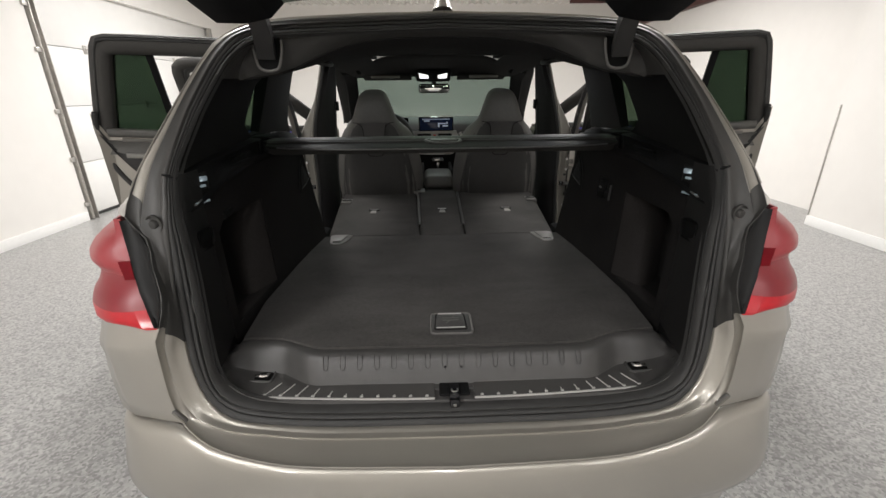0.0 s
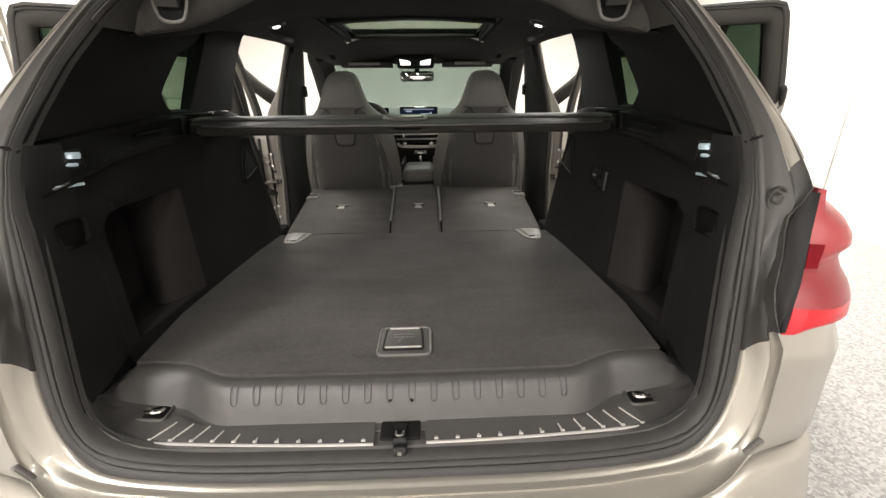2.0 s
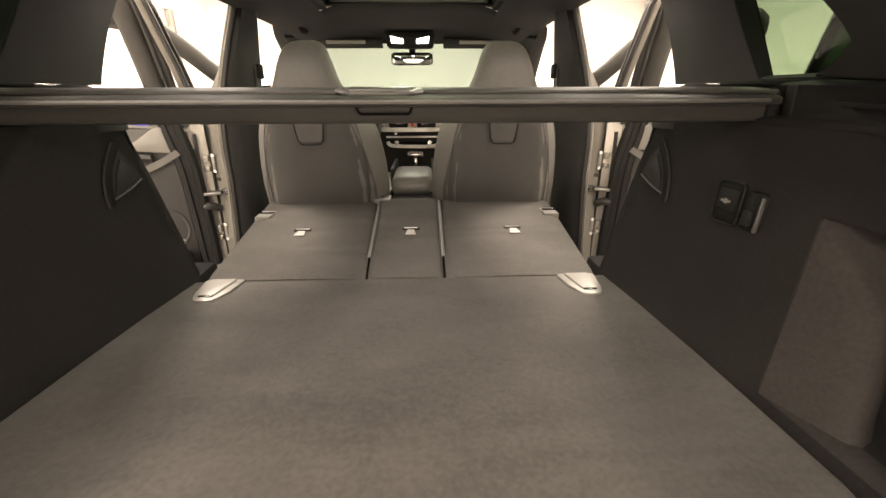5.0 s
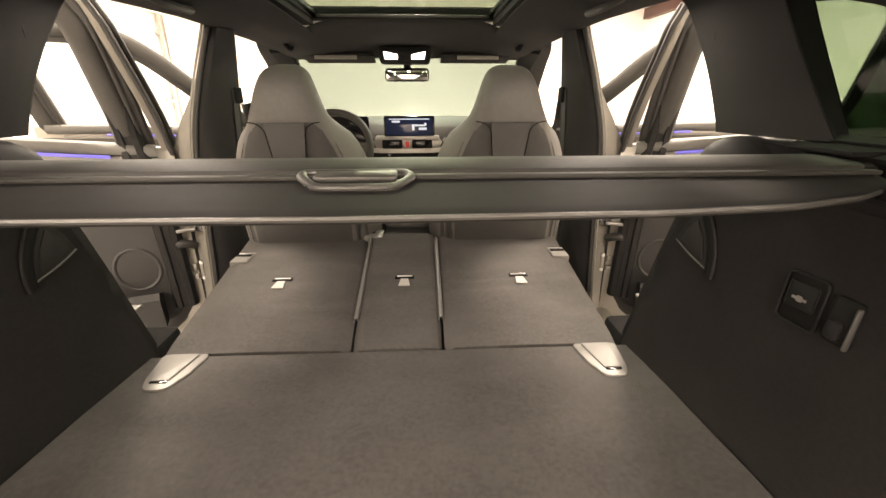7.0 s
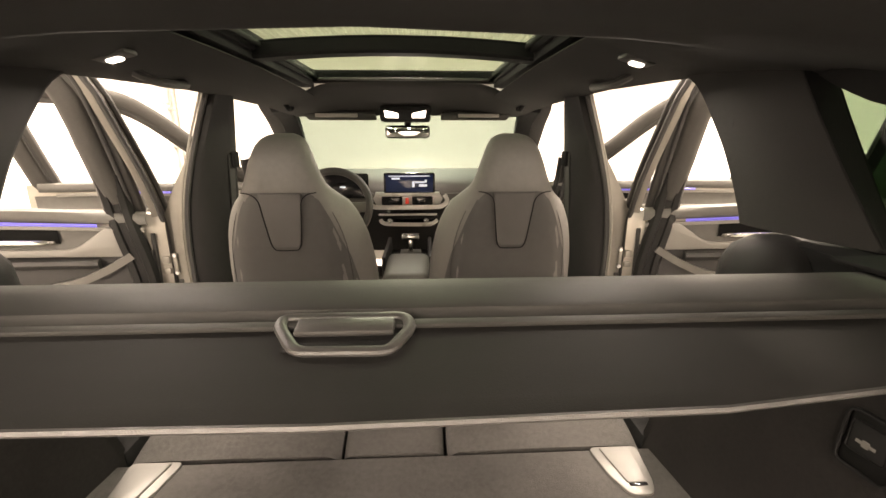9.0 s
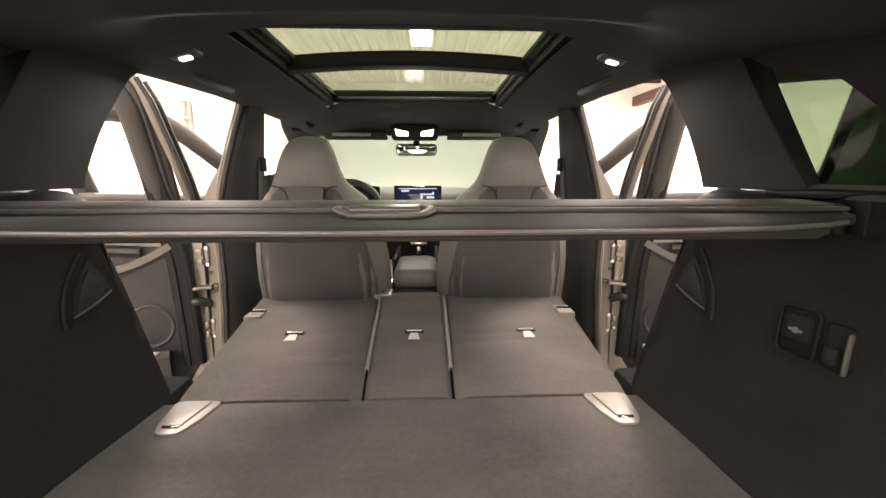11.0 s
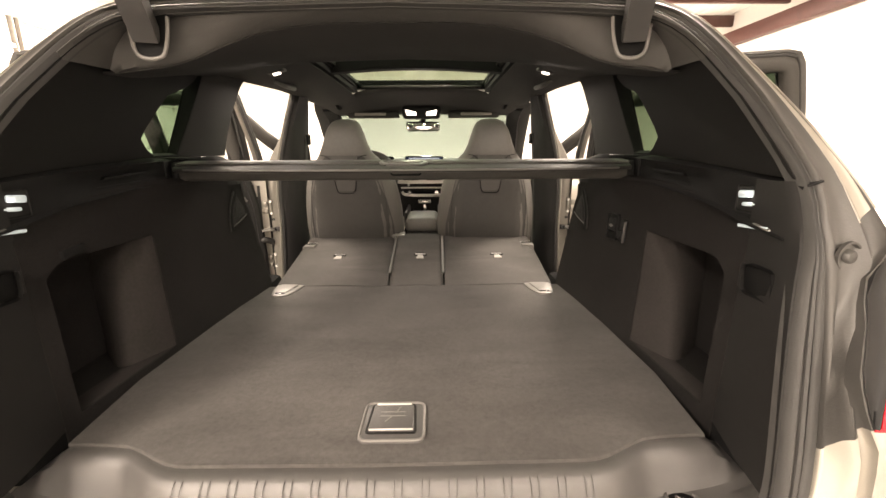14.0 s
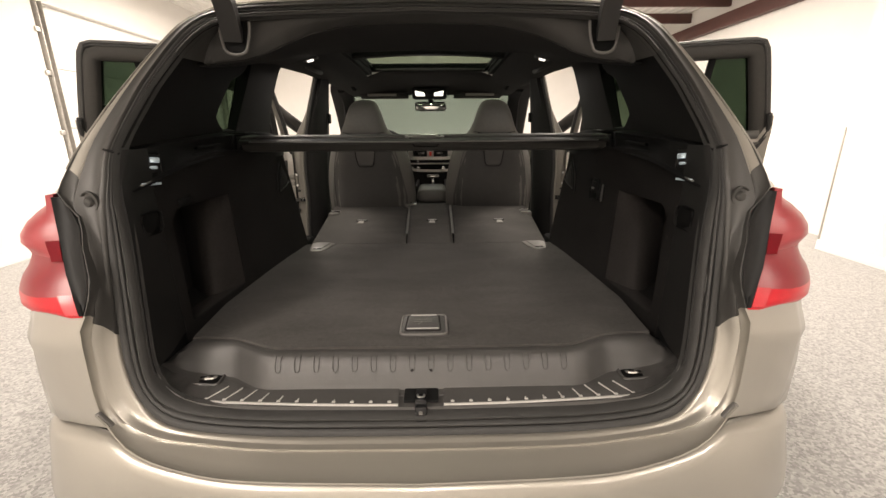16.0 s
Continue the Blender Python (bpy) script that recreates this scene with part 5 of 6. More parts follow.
sunroof = part("sunroof", thick(loft(sun_sheet(((2.635, 1.752), (2.632, 1.712), (2.642, 1.704), (2.70, 1.704), (2.712, 1.712), (2.715, 1.75)))), 0.004), PLASTIC, car, "panoramic sunroof with green glass and black crossbar")
part("crossbar_seal", thick(loft(sun_sheet(((2.722, 1.748), (2.722, 1.716), (2.738, 1.716), (2.738, 1.748)))), 0.003), RUBBER, sunroof, "black rubber lip along the crossbar")
part("glass_pane", thick(loft(sun_sheet(((2.73, 1.748), (3.0, 1.744), (3.32, 1.728)))), 0.005), ROOF_GLASS, sunroof, "green tinted front roof glass")
part("glass_pane", thick(loft(sun_sheet(((2.26, 1.756), (2.45, 1.755), (2.64, 1.75)))), 0.005), ROOF_GLASS, sunroof, "green tinted rear roof glass")
part("front_frame", box(0, 3.355, 1.728, 0.96, 0.09, 0.05, 0.012), PLASTIC, sunroof, "black front sunroof frame")
part("front_lip", box(0, 3.302, 1.712, 0.78, 0.014, 0.012, 0.005), RUBBER, sunroof, "black rubber lip at the front of the glass")
part("rear_frame", box(0, 2.225, 1.73, 0.96, 0.06, 0.075, 0.01), PLASTIC, sunroof, "black rear sunroof frame")
for x, z, w, h in ((0.452, 1.722, 0.065, 0.08), (0.414, 1.716, 0.014, 0.024), (0.396, 1.723, 0.010, 0.018)):
    pair_on("side_frame", box(x, 2.80, z, w, 1.14, h, 0.005), PLASTIC, (sunroof, sunroof), "black sunroof side rail")

for s in (1, -1):
    dm = part("dome_lamp", box(s * 0.53, 2.205, hl_z(0.53, 1.695, 1.592, 0.71) - 0.004, 0.07, 0.045, 0.012, 0.006, m=pose(0, 0, 0, 0, s * 14, 0)), TRIM, headliner, "small lit reading lamp")
    part("lamp_lens", box(s * 0.53, 2.205, hl_z(0.53, 1.695, 1.592, 0.71) - 0.012, 0.03, 0.02, 0.008, 0.004, m=pose(0, 0, 0, 0, s * 14, 0)), LIGHT_ON, dm, "glowing white lens")
    gz0 = 1.608
    part("grab_handle", sweep(spline([(s * 0.60, 2.37, gz0 + 0.0), (s * 0.575, 2.38, gz0 - 0.014), (s * 0.566, 2.41, gz0 - 0.018), (s * 0.566, 2.50, gz0 - 0.014), (s * 0.575, 2.545, gz0 - 0.008), (s * 0.605, 2.56, gz0 + 0.002)], 18), ring(0.011, 8)), TRIM, headliner, "dark grey folding grab handle")
    part("handle_recess", box(s * 0.592, 2.465, 1.617, 0.05, 0.15, 0.008, 0.004, m=pose(0, 0, 0, 0, s * 12, 0)), SLOT_BLACK, headliner, "recess behind the grab handle, its shade painted black")
    part("grab_handle", sweep(spline([(s * 0.59, 3.42, 1.64), (s * 0.57, 3.43, 1.60), (s * 0.57, 3.46, 1.592), (s * 0.57, 3.5, 1.60), (s * 0.59, 3.52, 1.64)], 16), ring(0.012, 8)), PLASTIC, headliner, "black coat hook handle")

# ---- luggage cover across the boot ----
def luggage_cover():
    c = thing("luggage_cover", 0, 1.74, 1.22, "grey roller luggage cover drawn in, clipped between the side linings", "luggage cover")
    prof = [(1.702, 1.229), (1.696, 1.238), (1.6955, 1.276), (1.698, 1.281), (1.705, 1.2835), (1.745, 1.2865), (1.78, 1.2855), (1.789, 1.281), (1.792, 1.262), (1.788, 1.24), (1.776, 1.229), (1.73, 1.226)]
    part("cassette", loft([[Vector((x, y, z)) for y, z in prof] for x in [-0.665 + 1.33 * k / 16 for k in range(17)]], close_v=True, cap=True), CASSETTE, c, "dark grey cassette of the roller cover")
    nose = [(1.676, 1.2755), (1.67, 1.2765), (1.64, 1.2735), (1.60, 1.2715), (1.55, 1.2695), (1.537, 1.2685), (1.530, 1.2665), (1.528, 1.263), (1.531, 1.259), (1.545, 1.2575), (1.60, 1.2605), (1.64, 1.262), (1.675, 1.2645)]

    def bow(x):
        return table(abs(x), [(0, 0.0), (0.3, 0.006), (0.45, 0.024), (0.55, 0.056), (0.62, 0.096), (0.655, 0.126)])

    rows = []
    for x in [-0.655 + 1.31 * k / 40 for k in range(41)]:
        rows.append([Vector((x, y + bow(x) * max(0, (1.678 - y) / 0.15), z)) for y, z in nose])
    board = part("end_board", loft(rows, close_v=True, cap=True), COVER, c, "dark grey end board of the cover")
    lip = [Vector((x, 1.5285 + bow(x), 1.2645)) for x in [-0.6 + 1.2 * k / 40 for k in range(41)]]
    part("edge_piping", tube(lip, 0.003, 6), SILL, board, "lighter grey edge piping")
    part("board_rail", box(0, 1.666, 1.2775, 1.3, 0.014, 0.006, 0.002), CASSETTE, c, "raised rail along the board")
    # black strip painted in as the shade between cassette and board
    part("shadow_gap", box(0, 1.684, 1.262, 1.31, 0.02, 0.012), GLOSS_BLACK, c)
    gp = rounded([(-0.066, 1.678), (0.058, 1.678), (0.064, 1.655), (0.046, 1.6165), (-0.040, 1.6185), (-0.065, 1.66)], 0.012)
    grip = part("pull_grip", sweep([Vector((x, y, 1.2745 + (y - 1.616) * 0.1)) for x, y in gp], ring(0.0065, 10, 1.0, 0.7), closed=True), SILL, c, "moulded grey pull grip")
    part("grip_bar", box(0.0, 1.655, 1.2805, 0.096, 0.024, 0.008, 0.0035, m=pose(0, 0, 0, 10, 0, 0)), SILL, grip)
    part("grip_recess", box(0.0, 1.645, 1.2735, 0.105, 0.05, 0.005, 0.002), COLUMN, grip)
    part("grip_underside", tube([Vector((x, 1.69, z)) for x, z in rounded([(-0.046, 1.2565), (0.05, 1.2565), (0.044, 1.243), (-0.038, 1.243)], 0.004)], 0.0022, 6, True, (0, 1, 0)), SLOT_BLACK, grip, "dark outline of the hanging grip tab")
    for s in (1, -1):
        part("end_cap", box(s * 0.672, 1.742, 1.254, 0.022, 0.11, 0.06, 0.012), PLASTIC, c, "black end cap in its bracket")
        part("end_bracket", box(s * 0.682, 1.672, 1.262, 0.006, 0.02, 0.05, 0.002), PLASTIC, c)
        part("end_top", box(s * 0.70, 1.765, 1.293, 0.09, 0.11, 0.008, 0.003), PLASTIC, c, "black cover end shoulder")


luggage_cover()


# ---- folded rear seat backs ----
def seat_z(y):
    return lerp(0.785, 0.85, (y - 2.06) / 0.77)


def folded_back(name, rear, front, label):
    """rear and front: the two x at the hinge edge and at the far edge."""
    rows = []
    ny = 14
    for i in range(ny + 1):
        y = lerp(2.058, 2.83, i / ny)
        a, b = lerp(rear[0], front[0], i / ny), lerp(rear[1], front[1], i / ny)
        drop = 0.02 * max(0, 1 - (2.83 - y) / 0.05) ** 2 + 0.006 * max(0, 1 - (y - 2.058) / 0.03) ** 2
        row = []
        for k in range(17):
            u = k / 16
            side = 0.014 * max(0, 1 - min(u, 1 - u) * (b - a) / 0.02) ** 2
            row.append(Vector((lerp(a, b, u), y, seat_z(y) - drop - side + 0.003 * math.sin(math.pi * u))))
        rows.append([Vector((a, y, seat_z(y) - 0.1))] + row + [Vector((b, y, seat_z(y) - 0.1))])
    rows = [[Vector((p.x, 2.058, p.z - 0.05)) for p in rows[0]]] + rows + [[Vector((p.x, 2.835, p.z - 0.09)) for p in rows[-1]]]
    return part(name, thick(loft(rows), 0.004), CARPET, car, label, 0.9)


backs = [folded_back("rear_seat_back", (-0.565, -0.112), (-0.625, -0.150), "folded rear seat back, charcoal carpeted, wide outer section"),
         folded_back("rear_seat_back", (-0.105, 0.117), (-0.143, 0.122), "folded narrow middle rear seat back, charcoal carpeted"),
         folded_back("rear_seat_back", (0.125, 0.565), (0.130, 0.612), "folded rear seat back, charcoal carpeted, outer section")]
# black bar painted in as the shade between boot floor and seat backs
part("seat_gap_shade", box(0, 2.054, 0.73, 1.1, 0.012, 0.06), GLOSS_BLACK, car)


def anchor(x, y, owner):
    z = seat_z(y)
    a = part("child_anchor", box(x, y + 0.026, z + 0.003, 0.062, 0.022, 0.008, 0.002), SLOT_BLACK, owner, "child seat anchor slot")
    part("anchor_tag", plate([(x - 0.012, y + 0.01, z + 0.0045), (x + 0.012, y + 0.01, z + 0.0045), (x + 0.018, y - 0.034, z + 0.002), (x - 0.018, y - 0.034, z + 0.002)], (0, 0, 0.003)), TAG, a, "pale grey anchor tag")
    part("anchor_bar", box(x, y + 0.028, z + 0.008, 0.05, 0.005, 0.005, 0.002), STEEL, a)


anchor(-0.378, 2.385, backs[0])
anchor(0.012, 2.385, backs[1])
anchor(0.383, 2.385, backs[2])
for x, owner in ((-0.455, backs[0]), (0.45, backs[2])):
    part("clip_slot", box(x, 2.72, seat_z(2.72) + 0.001, 0.034, 0.012, 0.007, 0.002), GLOSS_BLACK, owner)
for s, owner in ((-1, backs[0]), (1, backs[2])):
    x = s * 0.566
    lv = part("seat_lever", slab([(x - 0.03, 2.535), (x + 0.028, 2.535), (x + 0.03, 2.625), (x - 0.03, 2.625)], seat_z(2.58) + 0.006, seat_z(2.58) - 0.02, 0.004), GREY_PLASTIC, owner, "grey seat back release lever")
    part("lever_slot", box(x, 2.592, seat_z(2.58) + 0.0065, 0.05, 0.02, 0.003, 0.001), GLOSS_BLACK, lv)
    part("lever_bar", box(x, 2.604, seat_z(2.58) + 0.009, 0.048, 0.004, 0.003, 0.001), STEEL, lv)
for x0, x1, owner in ((-0.109, -0.137, backs[1]), (0.1195, 0.1225, backs[1])):
    rows = [[Vector((lerp(x0, x1, (y - 2.06) / 0.77) + dx, y, seat_z(y) + 0.004 - 0.012 * (abs(dx) > 0.005))) for dx in (-0.0075, -0.0045, 0.0045, 0.0075)] for y in (2.18, 2.3, 2.45, 2.6, 2.74)]
    part("side_strip", thick(loft(rows), 0.003), SILVER, owner, "pale grey plastic edge strip")
part("catch_cover", slab([(-0.16, 2.74), (-0.09, 2.74), (-0.09, 2.835), (-0.165, 2.835)], seat_z(2.79) + 0.004, seat_z(2.79) - 0.03, 0.004), GREY_PLASTIC, backs[1], "pale grey catch cover")
part("catch_slot", box(-0.14, 2.79, seat_z(2.79) + 0.004, 0.04, 0.02, 0.004), GLOSS_BLACK, backs[1])
part("rear_bench", box(0, 2.42, 0.58, 1.24, 0.75, 0.2, 0.04), LEATHER_DARK, car, "dark rear bench cushion under the folded backs")


# ---- front seats ----
SEAT_LEAN = [(0.5, 2.76), (0.8, 2.715), (1.08, 2.662), (1.25, 2.632), (1.30, 2.625), (1.36, 2.628), (1.40, 2.638), (1.43, 2.655), (1.45, 2.674), (1.465, 2.70), (1.472, 2.73)]


def front_seat(cx):
    outline = [(0.50, 0.26), (0.7, 0.272), (0.9, 0.28), (1.0, 0.273), (1.06, 0.264), (1.12, 0.252), (1.17, 0.236), (1.21, 0.218), (1.245, 0.196), (1.27, 0.167), (1.288, 0.149), (1.298, 0.14), (1.31, 0.131), (1.34, 0.118), (1.38, 0.105), (1.41, 0.094), (1.435, 0.083), (1.453, 0.07), (1.465, 0.052), (1.472, 0.028)]
    half = [(0.0, 0.0), (0.3, 0.0), (0.55, 0.015), (0.66, 0.05), (0.78, 0.2), (0.9, 0.45), (0.98, 0.7), (1.0, 0.85), (0.93, 0.97), (0.6, 1.0), (0.3, 1.0)]
    head = [(0.0, 0.0), (0.4, 0.005), (0.7, 0.03), (0.86, 0.1), (0.95, 0.25), (1.0, 0.45), (1.0, 0.6), (0.97, 0.8), (0.85, 0.95), (0.6, 1.0), (0.3, 1.0)]
    rows = []
    for z, w in outline:
        yb = table(z, SEAT_LEAN)
        d = table(z, [(0.5, 0.22), (1.1, 0.18), (1.25, 0.15), (1.30, 0.12), (1.40, 0.09), (1.45, 0.062), (1.465, 0.04), (1.472, 0.01)])
        mixing = table(z, [(1.26, 0.0), (1.31, 1.0)])
        side = [(lerp(a[0], b[0], mixing), lerp(a[1], b[1], mixing)) for a, b in zip(half, head)]
        loop = side + [(0.0, 1.0)] + [(-x, v) for x, v in reversed(side[1:])]
        rows.append([Vector((cx + x * w, yb + v * d, z)) for x, v in loop])
    seat = part("front_seat", loft(rows, close_v=True, cap=True), LEATHER, car, "grey leather front sports seat with fixed headrest", 1.2)

    def back_y(dx, z):
        yb = table(z, SEAT_LEAN)
        return yb + 0.004 * (abs(dx) / 0.15) ** 2

    # darker back panel between the bolsters, following the curve of the back
    sheet = []
    for z, w in outline:
        if not 0.5 < z < 1.29:
            continue
        yb, d = rows[[k[0] for k in outline].index(z)][0].y, table(z, [(0.5, 0.22), (1.1, 0.18), (1.25, 0.15), (1.30, 0.12)])
        # low rows reach wider so the dark panel also paints the bolster shading
        reach = table(z, [(0.7, 0.235), (0.9, 0.232), (1.05, 0.205), (1.12, 0.178), (1.2, 0.15), (1.25, 0.126), (1.288, 0.104)])
        line = []
        for k in range(17):
            dx = reach * (k - 8) / 8
            line.append(Vector((cx + dx, yb + d * table(abs(dx) / w, half[:8]) - 0.0008, z)))
        sheet.append(line)
    part("back_panel", thick(loft(sheet), 0.0015), SEAT_PANEL, seat, "darker grey lower back panel, widened to paint bolster shading", 1.2)
    # raised headrest tongue running down into the back, with its seam
    tongue = [(-0.066, 1.285), (-0.06, 1.22), (-0.048, 1.13), (-0.043, 1.112), (-0.034, 1.104), (0.034, 1.104), (0.043, 1.112), (0.048, 1.13), (0.06, 1.22), (0.066, 1.285)]
    part("tongue_panel", plate([(cx + dx, back_y(0, z) - 0.0105, z) for dx, z in tongue], (0, 0.02, 0)), SEAT_BACK, seat, "grey leather tongue below the headrest")
    seam = spline([(cx - 0.118, 2.668, 1.298), (cx - 0.09, 2.662, 1.292), (cx - 0.068, 2.660, 1.27), (cx - 0.061, 2.657, 1.22), (cx - 0.05, 2.654, 1.13), (cx - 0.042, 2.652, 1.108), (cx - 0.03, 2.651, 1.101),
                   (cx + 0.03, 2.651, 1.101), (cx + 0.042, 2.652, 1.108), (cx + 0.05, 2.654, 1.13), (cx + 0.061, 2.657, 1.22), (cx + 0.068, 2.660, 1.27), (cx + 0.09, 2.662, 1.292), (cx + 0.118, 2.668, 1.298)], 60)
    seam = [Vector((p.x, back_y(p.x - cx, p.z) - 0.011, p.z - 0.008)) for p in seam]
    part("seam", tube(seam, 0.0018, 6), SLOT_BLACK, seat, "dark seam round the tongue")
    cush = box(cx, 3.08, 0.62, 0.5, 0.56, 0.2, 0.06)
    part("seat_cushion", cush, LEATHER, seat)
    for s in (-1, 1):
        p = spline([(cx + s * w, back_y(0, z) + 0.022, z) for z, w in ((0.75, 0.2), (0.95, 0.205), (1.08, 0.196), (1.16, 0.178), (1.22, 0.155))], 12)
        part("side_piping", tube(p, 0.0014, 6), LEATHER_DARK, seat)
    part("seat_frame", box(cx, 2.95, 0.47, 0.44, 0.7, 0.14, 0.02), PLASTIC, seat)


front_seat(0.376)
front_seat(-0.378)
part("cabin_floor", box(0, 3.2, 0.40, 1.6, 2.3, 0.05, 0.01), CARPET, car, "dark carpeted cabin floor")

# ---- dashboard, console, wheel, mirror ----
dash_rows = []
for u in [k / 24 for k in range(25)]:
    x = lerp(-0.74, 0.74, u)
    hood = 0.035 * math.exp(-((x + 0.37) / 0.17) ** 2)
    dash_rows.append([Vector(p) for p in ((x, 3.74, 0.80), (x, 3.70, 0.95), (x, 3.66, 1.02), (x, 3.65, 1.10), (x, 3.66 - hood, 1.15), (x, 3.68 - hood, 1.185 + hood * 0.6), (x, 3.74, 1.215 + hood), (x, 3.9, 1.235 + hood * 0.5), (x, 4.1, 1.245), (x, 4.42, 1.235), (x, 4.45, 1.1))])
dash = part("dashboard", thick(loft(dash_rows), 0.004), LEATHER, car, "grey leather dashboard with centre screen", 0.9)
part("driver_display", box(-0.37, 3.602, 1.20, 0.30, 0.012, 0.135, 0.012, m=pose(0, 0, 0, -14, 0, 0)), GLOSS_BLACK, dash, "dark digital driver display")
part("display_mark", box(-0.36, 3.594, 1.195, 0.03, 0.004, 0.008, m=pose(0, 0, 0, -14, 0, 0)), SCREEN_INK, dash)
scr = part("centre_screen", box(0.004, 3.618, 1.212, 0.285, 0.018, 0.115, 0.008, m=pose(0, 0, 0, -4, 0, 0)), GLOSS_BLACK, dash, "wide centre screen with blue map page")
part("display", box(0.004, 3.6075, 1.212, 0.262, 0.003, 0.094, 0.001, m=pose(0, 0, 0, -4, 0, 0)), SCREEN, scr, "dark blue lit display")
for dx, dz, w, h in ((0.0, 0.04, 0.225, 0.005), (-0.075, 0.027, 0.045, 0.011), (0.03, 0.008, 0.03, 0.006), (0.022, -0.008, 0.014, 0.026), (0.06, 0.006, 0.055, 0.009), (0.075, -0.012, 0.045, 0.013), (0.09, 0.012, 0.012, 0.016)):
    part("display_mark", box(0.004 + dx, 3.6045, 1.212 + dz, w, 0.002, h, 0.0005, m=pose(0, 0, 0, -4, 0, 0)), SCREEN_INK, scr, "pale blue unreadable page marks")
stack = part("centre_control_panel", plate([(-0.19, 3.64, 1.135), (0.17, 3.64, 1.135), (0.155, 3.66, 0.985), (0.12, 3.67, 0.955), (-0.14, 3.67, 0.955), (-0.175, 3.66, 0.985)], (0, 0.05, 0), 0.006), GLOSS_BLACK, dash, "gloss black centre stack with silver bars")
part("vent_surround", plate([(-0.205, 3.634, 1.125), (-0.19, 3.63, 1.145), (0.175, 3.63, 1.145), (0.19, 3.634, 1.125), (0.175, 3.63, 1.088), (-0.185, 3.63, 1.088)], (0, 0.03, 0), 0.003), BRIGHT, dash, "bright silver surround of the centre vents")
part("vent_hood", box(-0.008, 3.628, 1.15, 0.36, 0.05, 0.022, 0.006), BRIGHT, dash, "bright silver vent surround")
for x in (-0.095, 0.075):
    part("air_vent", box(x, 3.617, 1.115, 0.115, 0.03, 0.048, 0.006), GLOSS_BLACK, dash, "black air vent")
    part("vent_tab", box(x, 3.60, 1.115, 0.03, 0.008, 0.006, 0.001), SILVER, dash)
part("hazard_button", box(-0.01, 3.60, 1.115, 0.02, 0.01, 0.034, 0.003), RED_MARK, dash, "red hazard button")
low_dash = [[Vector((x, y - 0.006, z)) for y, z in ((3.738, 0.80), (3.70, 0.95), (3.66, 1.02), (3.652, 1.075), (3.66, 1.08))] for x in (-0.73, -0.36, 0.0, 0.36, 0.73)]
part("lower_dash_trim", thick(loft(low_dash), 0.004), COLUMN, dash, "charcoal lower dashboard trim", 0.9)
bar = spline([(-0.225, 3.622, 1.10), (-0.21, 3.612, 1.087), (-0.17, 3.606, 1.08), (0.0, 3.604, 1.079), (0.155, 3.606, 1.081), (0.195, 3.612, 1.09), (0.215, 3.622, 1.115), (0.2, 3.63, 1.145)], 30)
part("trim_bar", sweep(bar, [(-0.012, -0.007), (0.012, -0.007), (0.012, 0.007), (-0.012, 0.007)], (0, 1, 0)), BRIGHT, dash, "silver trim bar sweeping under the vents")
part("trim_bar", box(-0.008, 3.622, 1.035, 0.33, 0.02, 0.011, 0.004), BRIGHT, dash, "silver trim bar")
part("trim_bar", sweep(spline([(-0.165, 3.634, 1.005), (-0.14, 3.63, 0.982), (0.0, 3.628, 0.976), (0.12, 3.63, 0.978), (0.16, 3.634, 1.0)], 20), [(-0.01, -0.006), (0.01, -0.006), (0.01, 0.006), (-0.01, 0.006)], (0, 1, 0)), BRIGHT, dash, "silver lower trim bar")
part("control_label", box(0.10, 3.617, 0.972, 0.055, 0.004, 0.012, 0.001), TAG, dash, "small pale unreadable label")
for x in (-0.11, 0.095):
    k = bmesh.new()
    bmesh.ops.create_cone(k, cap_ends=True, segments=18, radius1=0.016, radius2=0.014, depth=0.02)
    k.transform(Matrix.Translation((x, 3.628, 1.0)) @ pose(0, 0, 0, 90, 0, 0))
    part("knob", k, CHROME, dash, "small chrome knob")
k = bmesh.new()
bmesh.ops.create_cone(k, cap_ends=True, segments=14, radius1=0.011, radius2=0.009, depth=0.016)
k.transform(Matrix.Translation((-0.115, 3.628, 1.055)) @ pose(0, 0, 0, 90, 0, 0))
part("knob", k, CHROME, dash, "small chrome knob")
part("trim_panel", plate([(0.20, 3.632, 1.10), (0.30, 3.64, 1.13), (0.36, 3.65, 1.14), (0.30, 3.642, 1.152), (0.20, 3.635, 1.15)], (0, 0.03, 0), 0.002), CREAM, dash, "pale curved dashboard inlay")
part("trim_panel", plate([(-0.20, 3.632, 1.10), (-0.245, 3.635, 1.12), (-0.23, 3.635, 1.16), (-0.19, 3.635, 1.15)], (0, 0.03, 0), 0.002), CREAM, dash, "pale dashboard inlay")

console = part("centre_console", box(0.0, 3.2, 0.68, 0.24, 0.9, 0.3, 0.03), PLASTIC, car, "black centre console with padded armrest")
part("armrest", box(0.005, 3.06, 0.875, 0.2, 0.36, 0.09, 0.035, segments=4), LEATHER, console, "padded grey armrest")
part("armrest_base", box(0.005, 2.95, 0.80, 0.2, 0.3, 0.07, 0.02), LEATHER_DARK, console)
gear = box(0.01, 3.42, 0.9, 0.024, 0.03, 0.08, 0.008)
box(0.01, 3.412, 0.955, 0.095, 0.05, 0.03, 0.01, bm=gear)
part("gear_selector", gear, CHROME, console, "chrome gear selector")
part("selector_base", box(0.01, 3.43, 0.865, 0.11, 0.09, 0.014, 0.005), SILVER, console, "silver selector surround")
part("console_wall", box(-0.112, 3.4, 0.86, 0.02, 0.42, 0.1, 0.008), LEATHER_DARK, console)
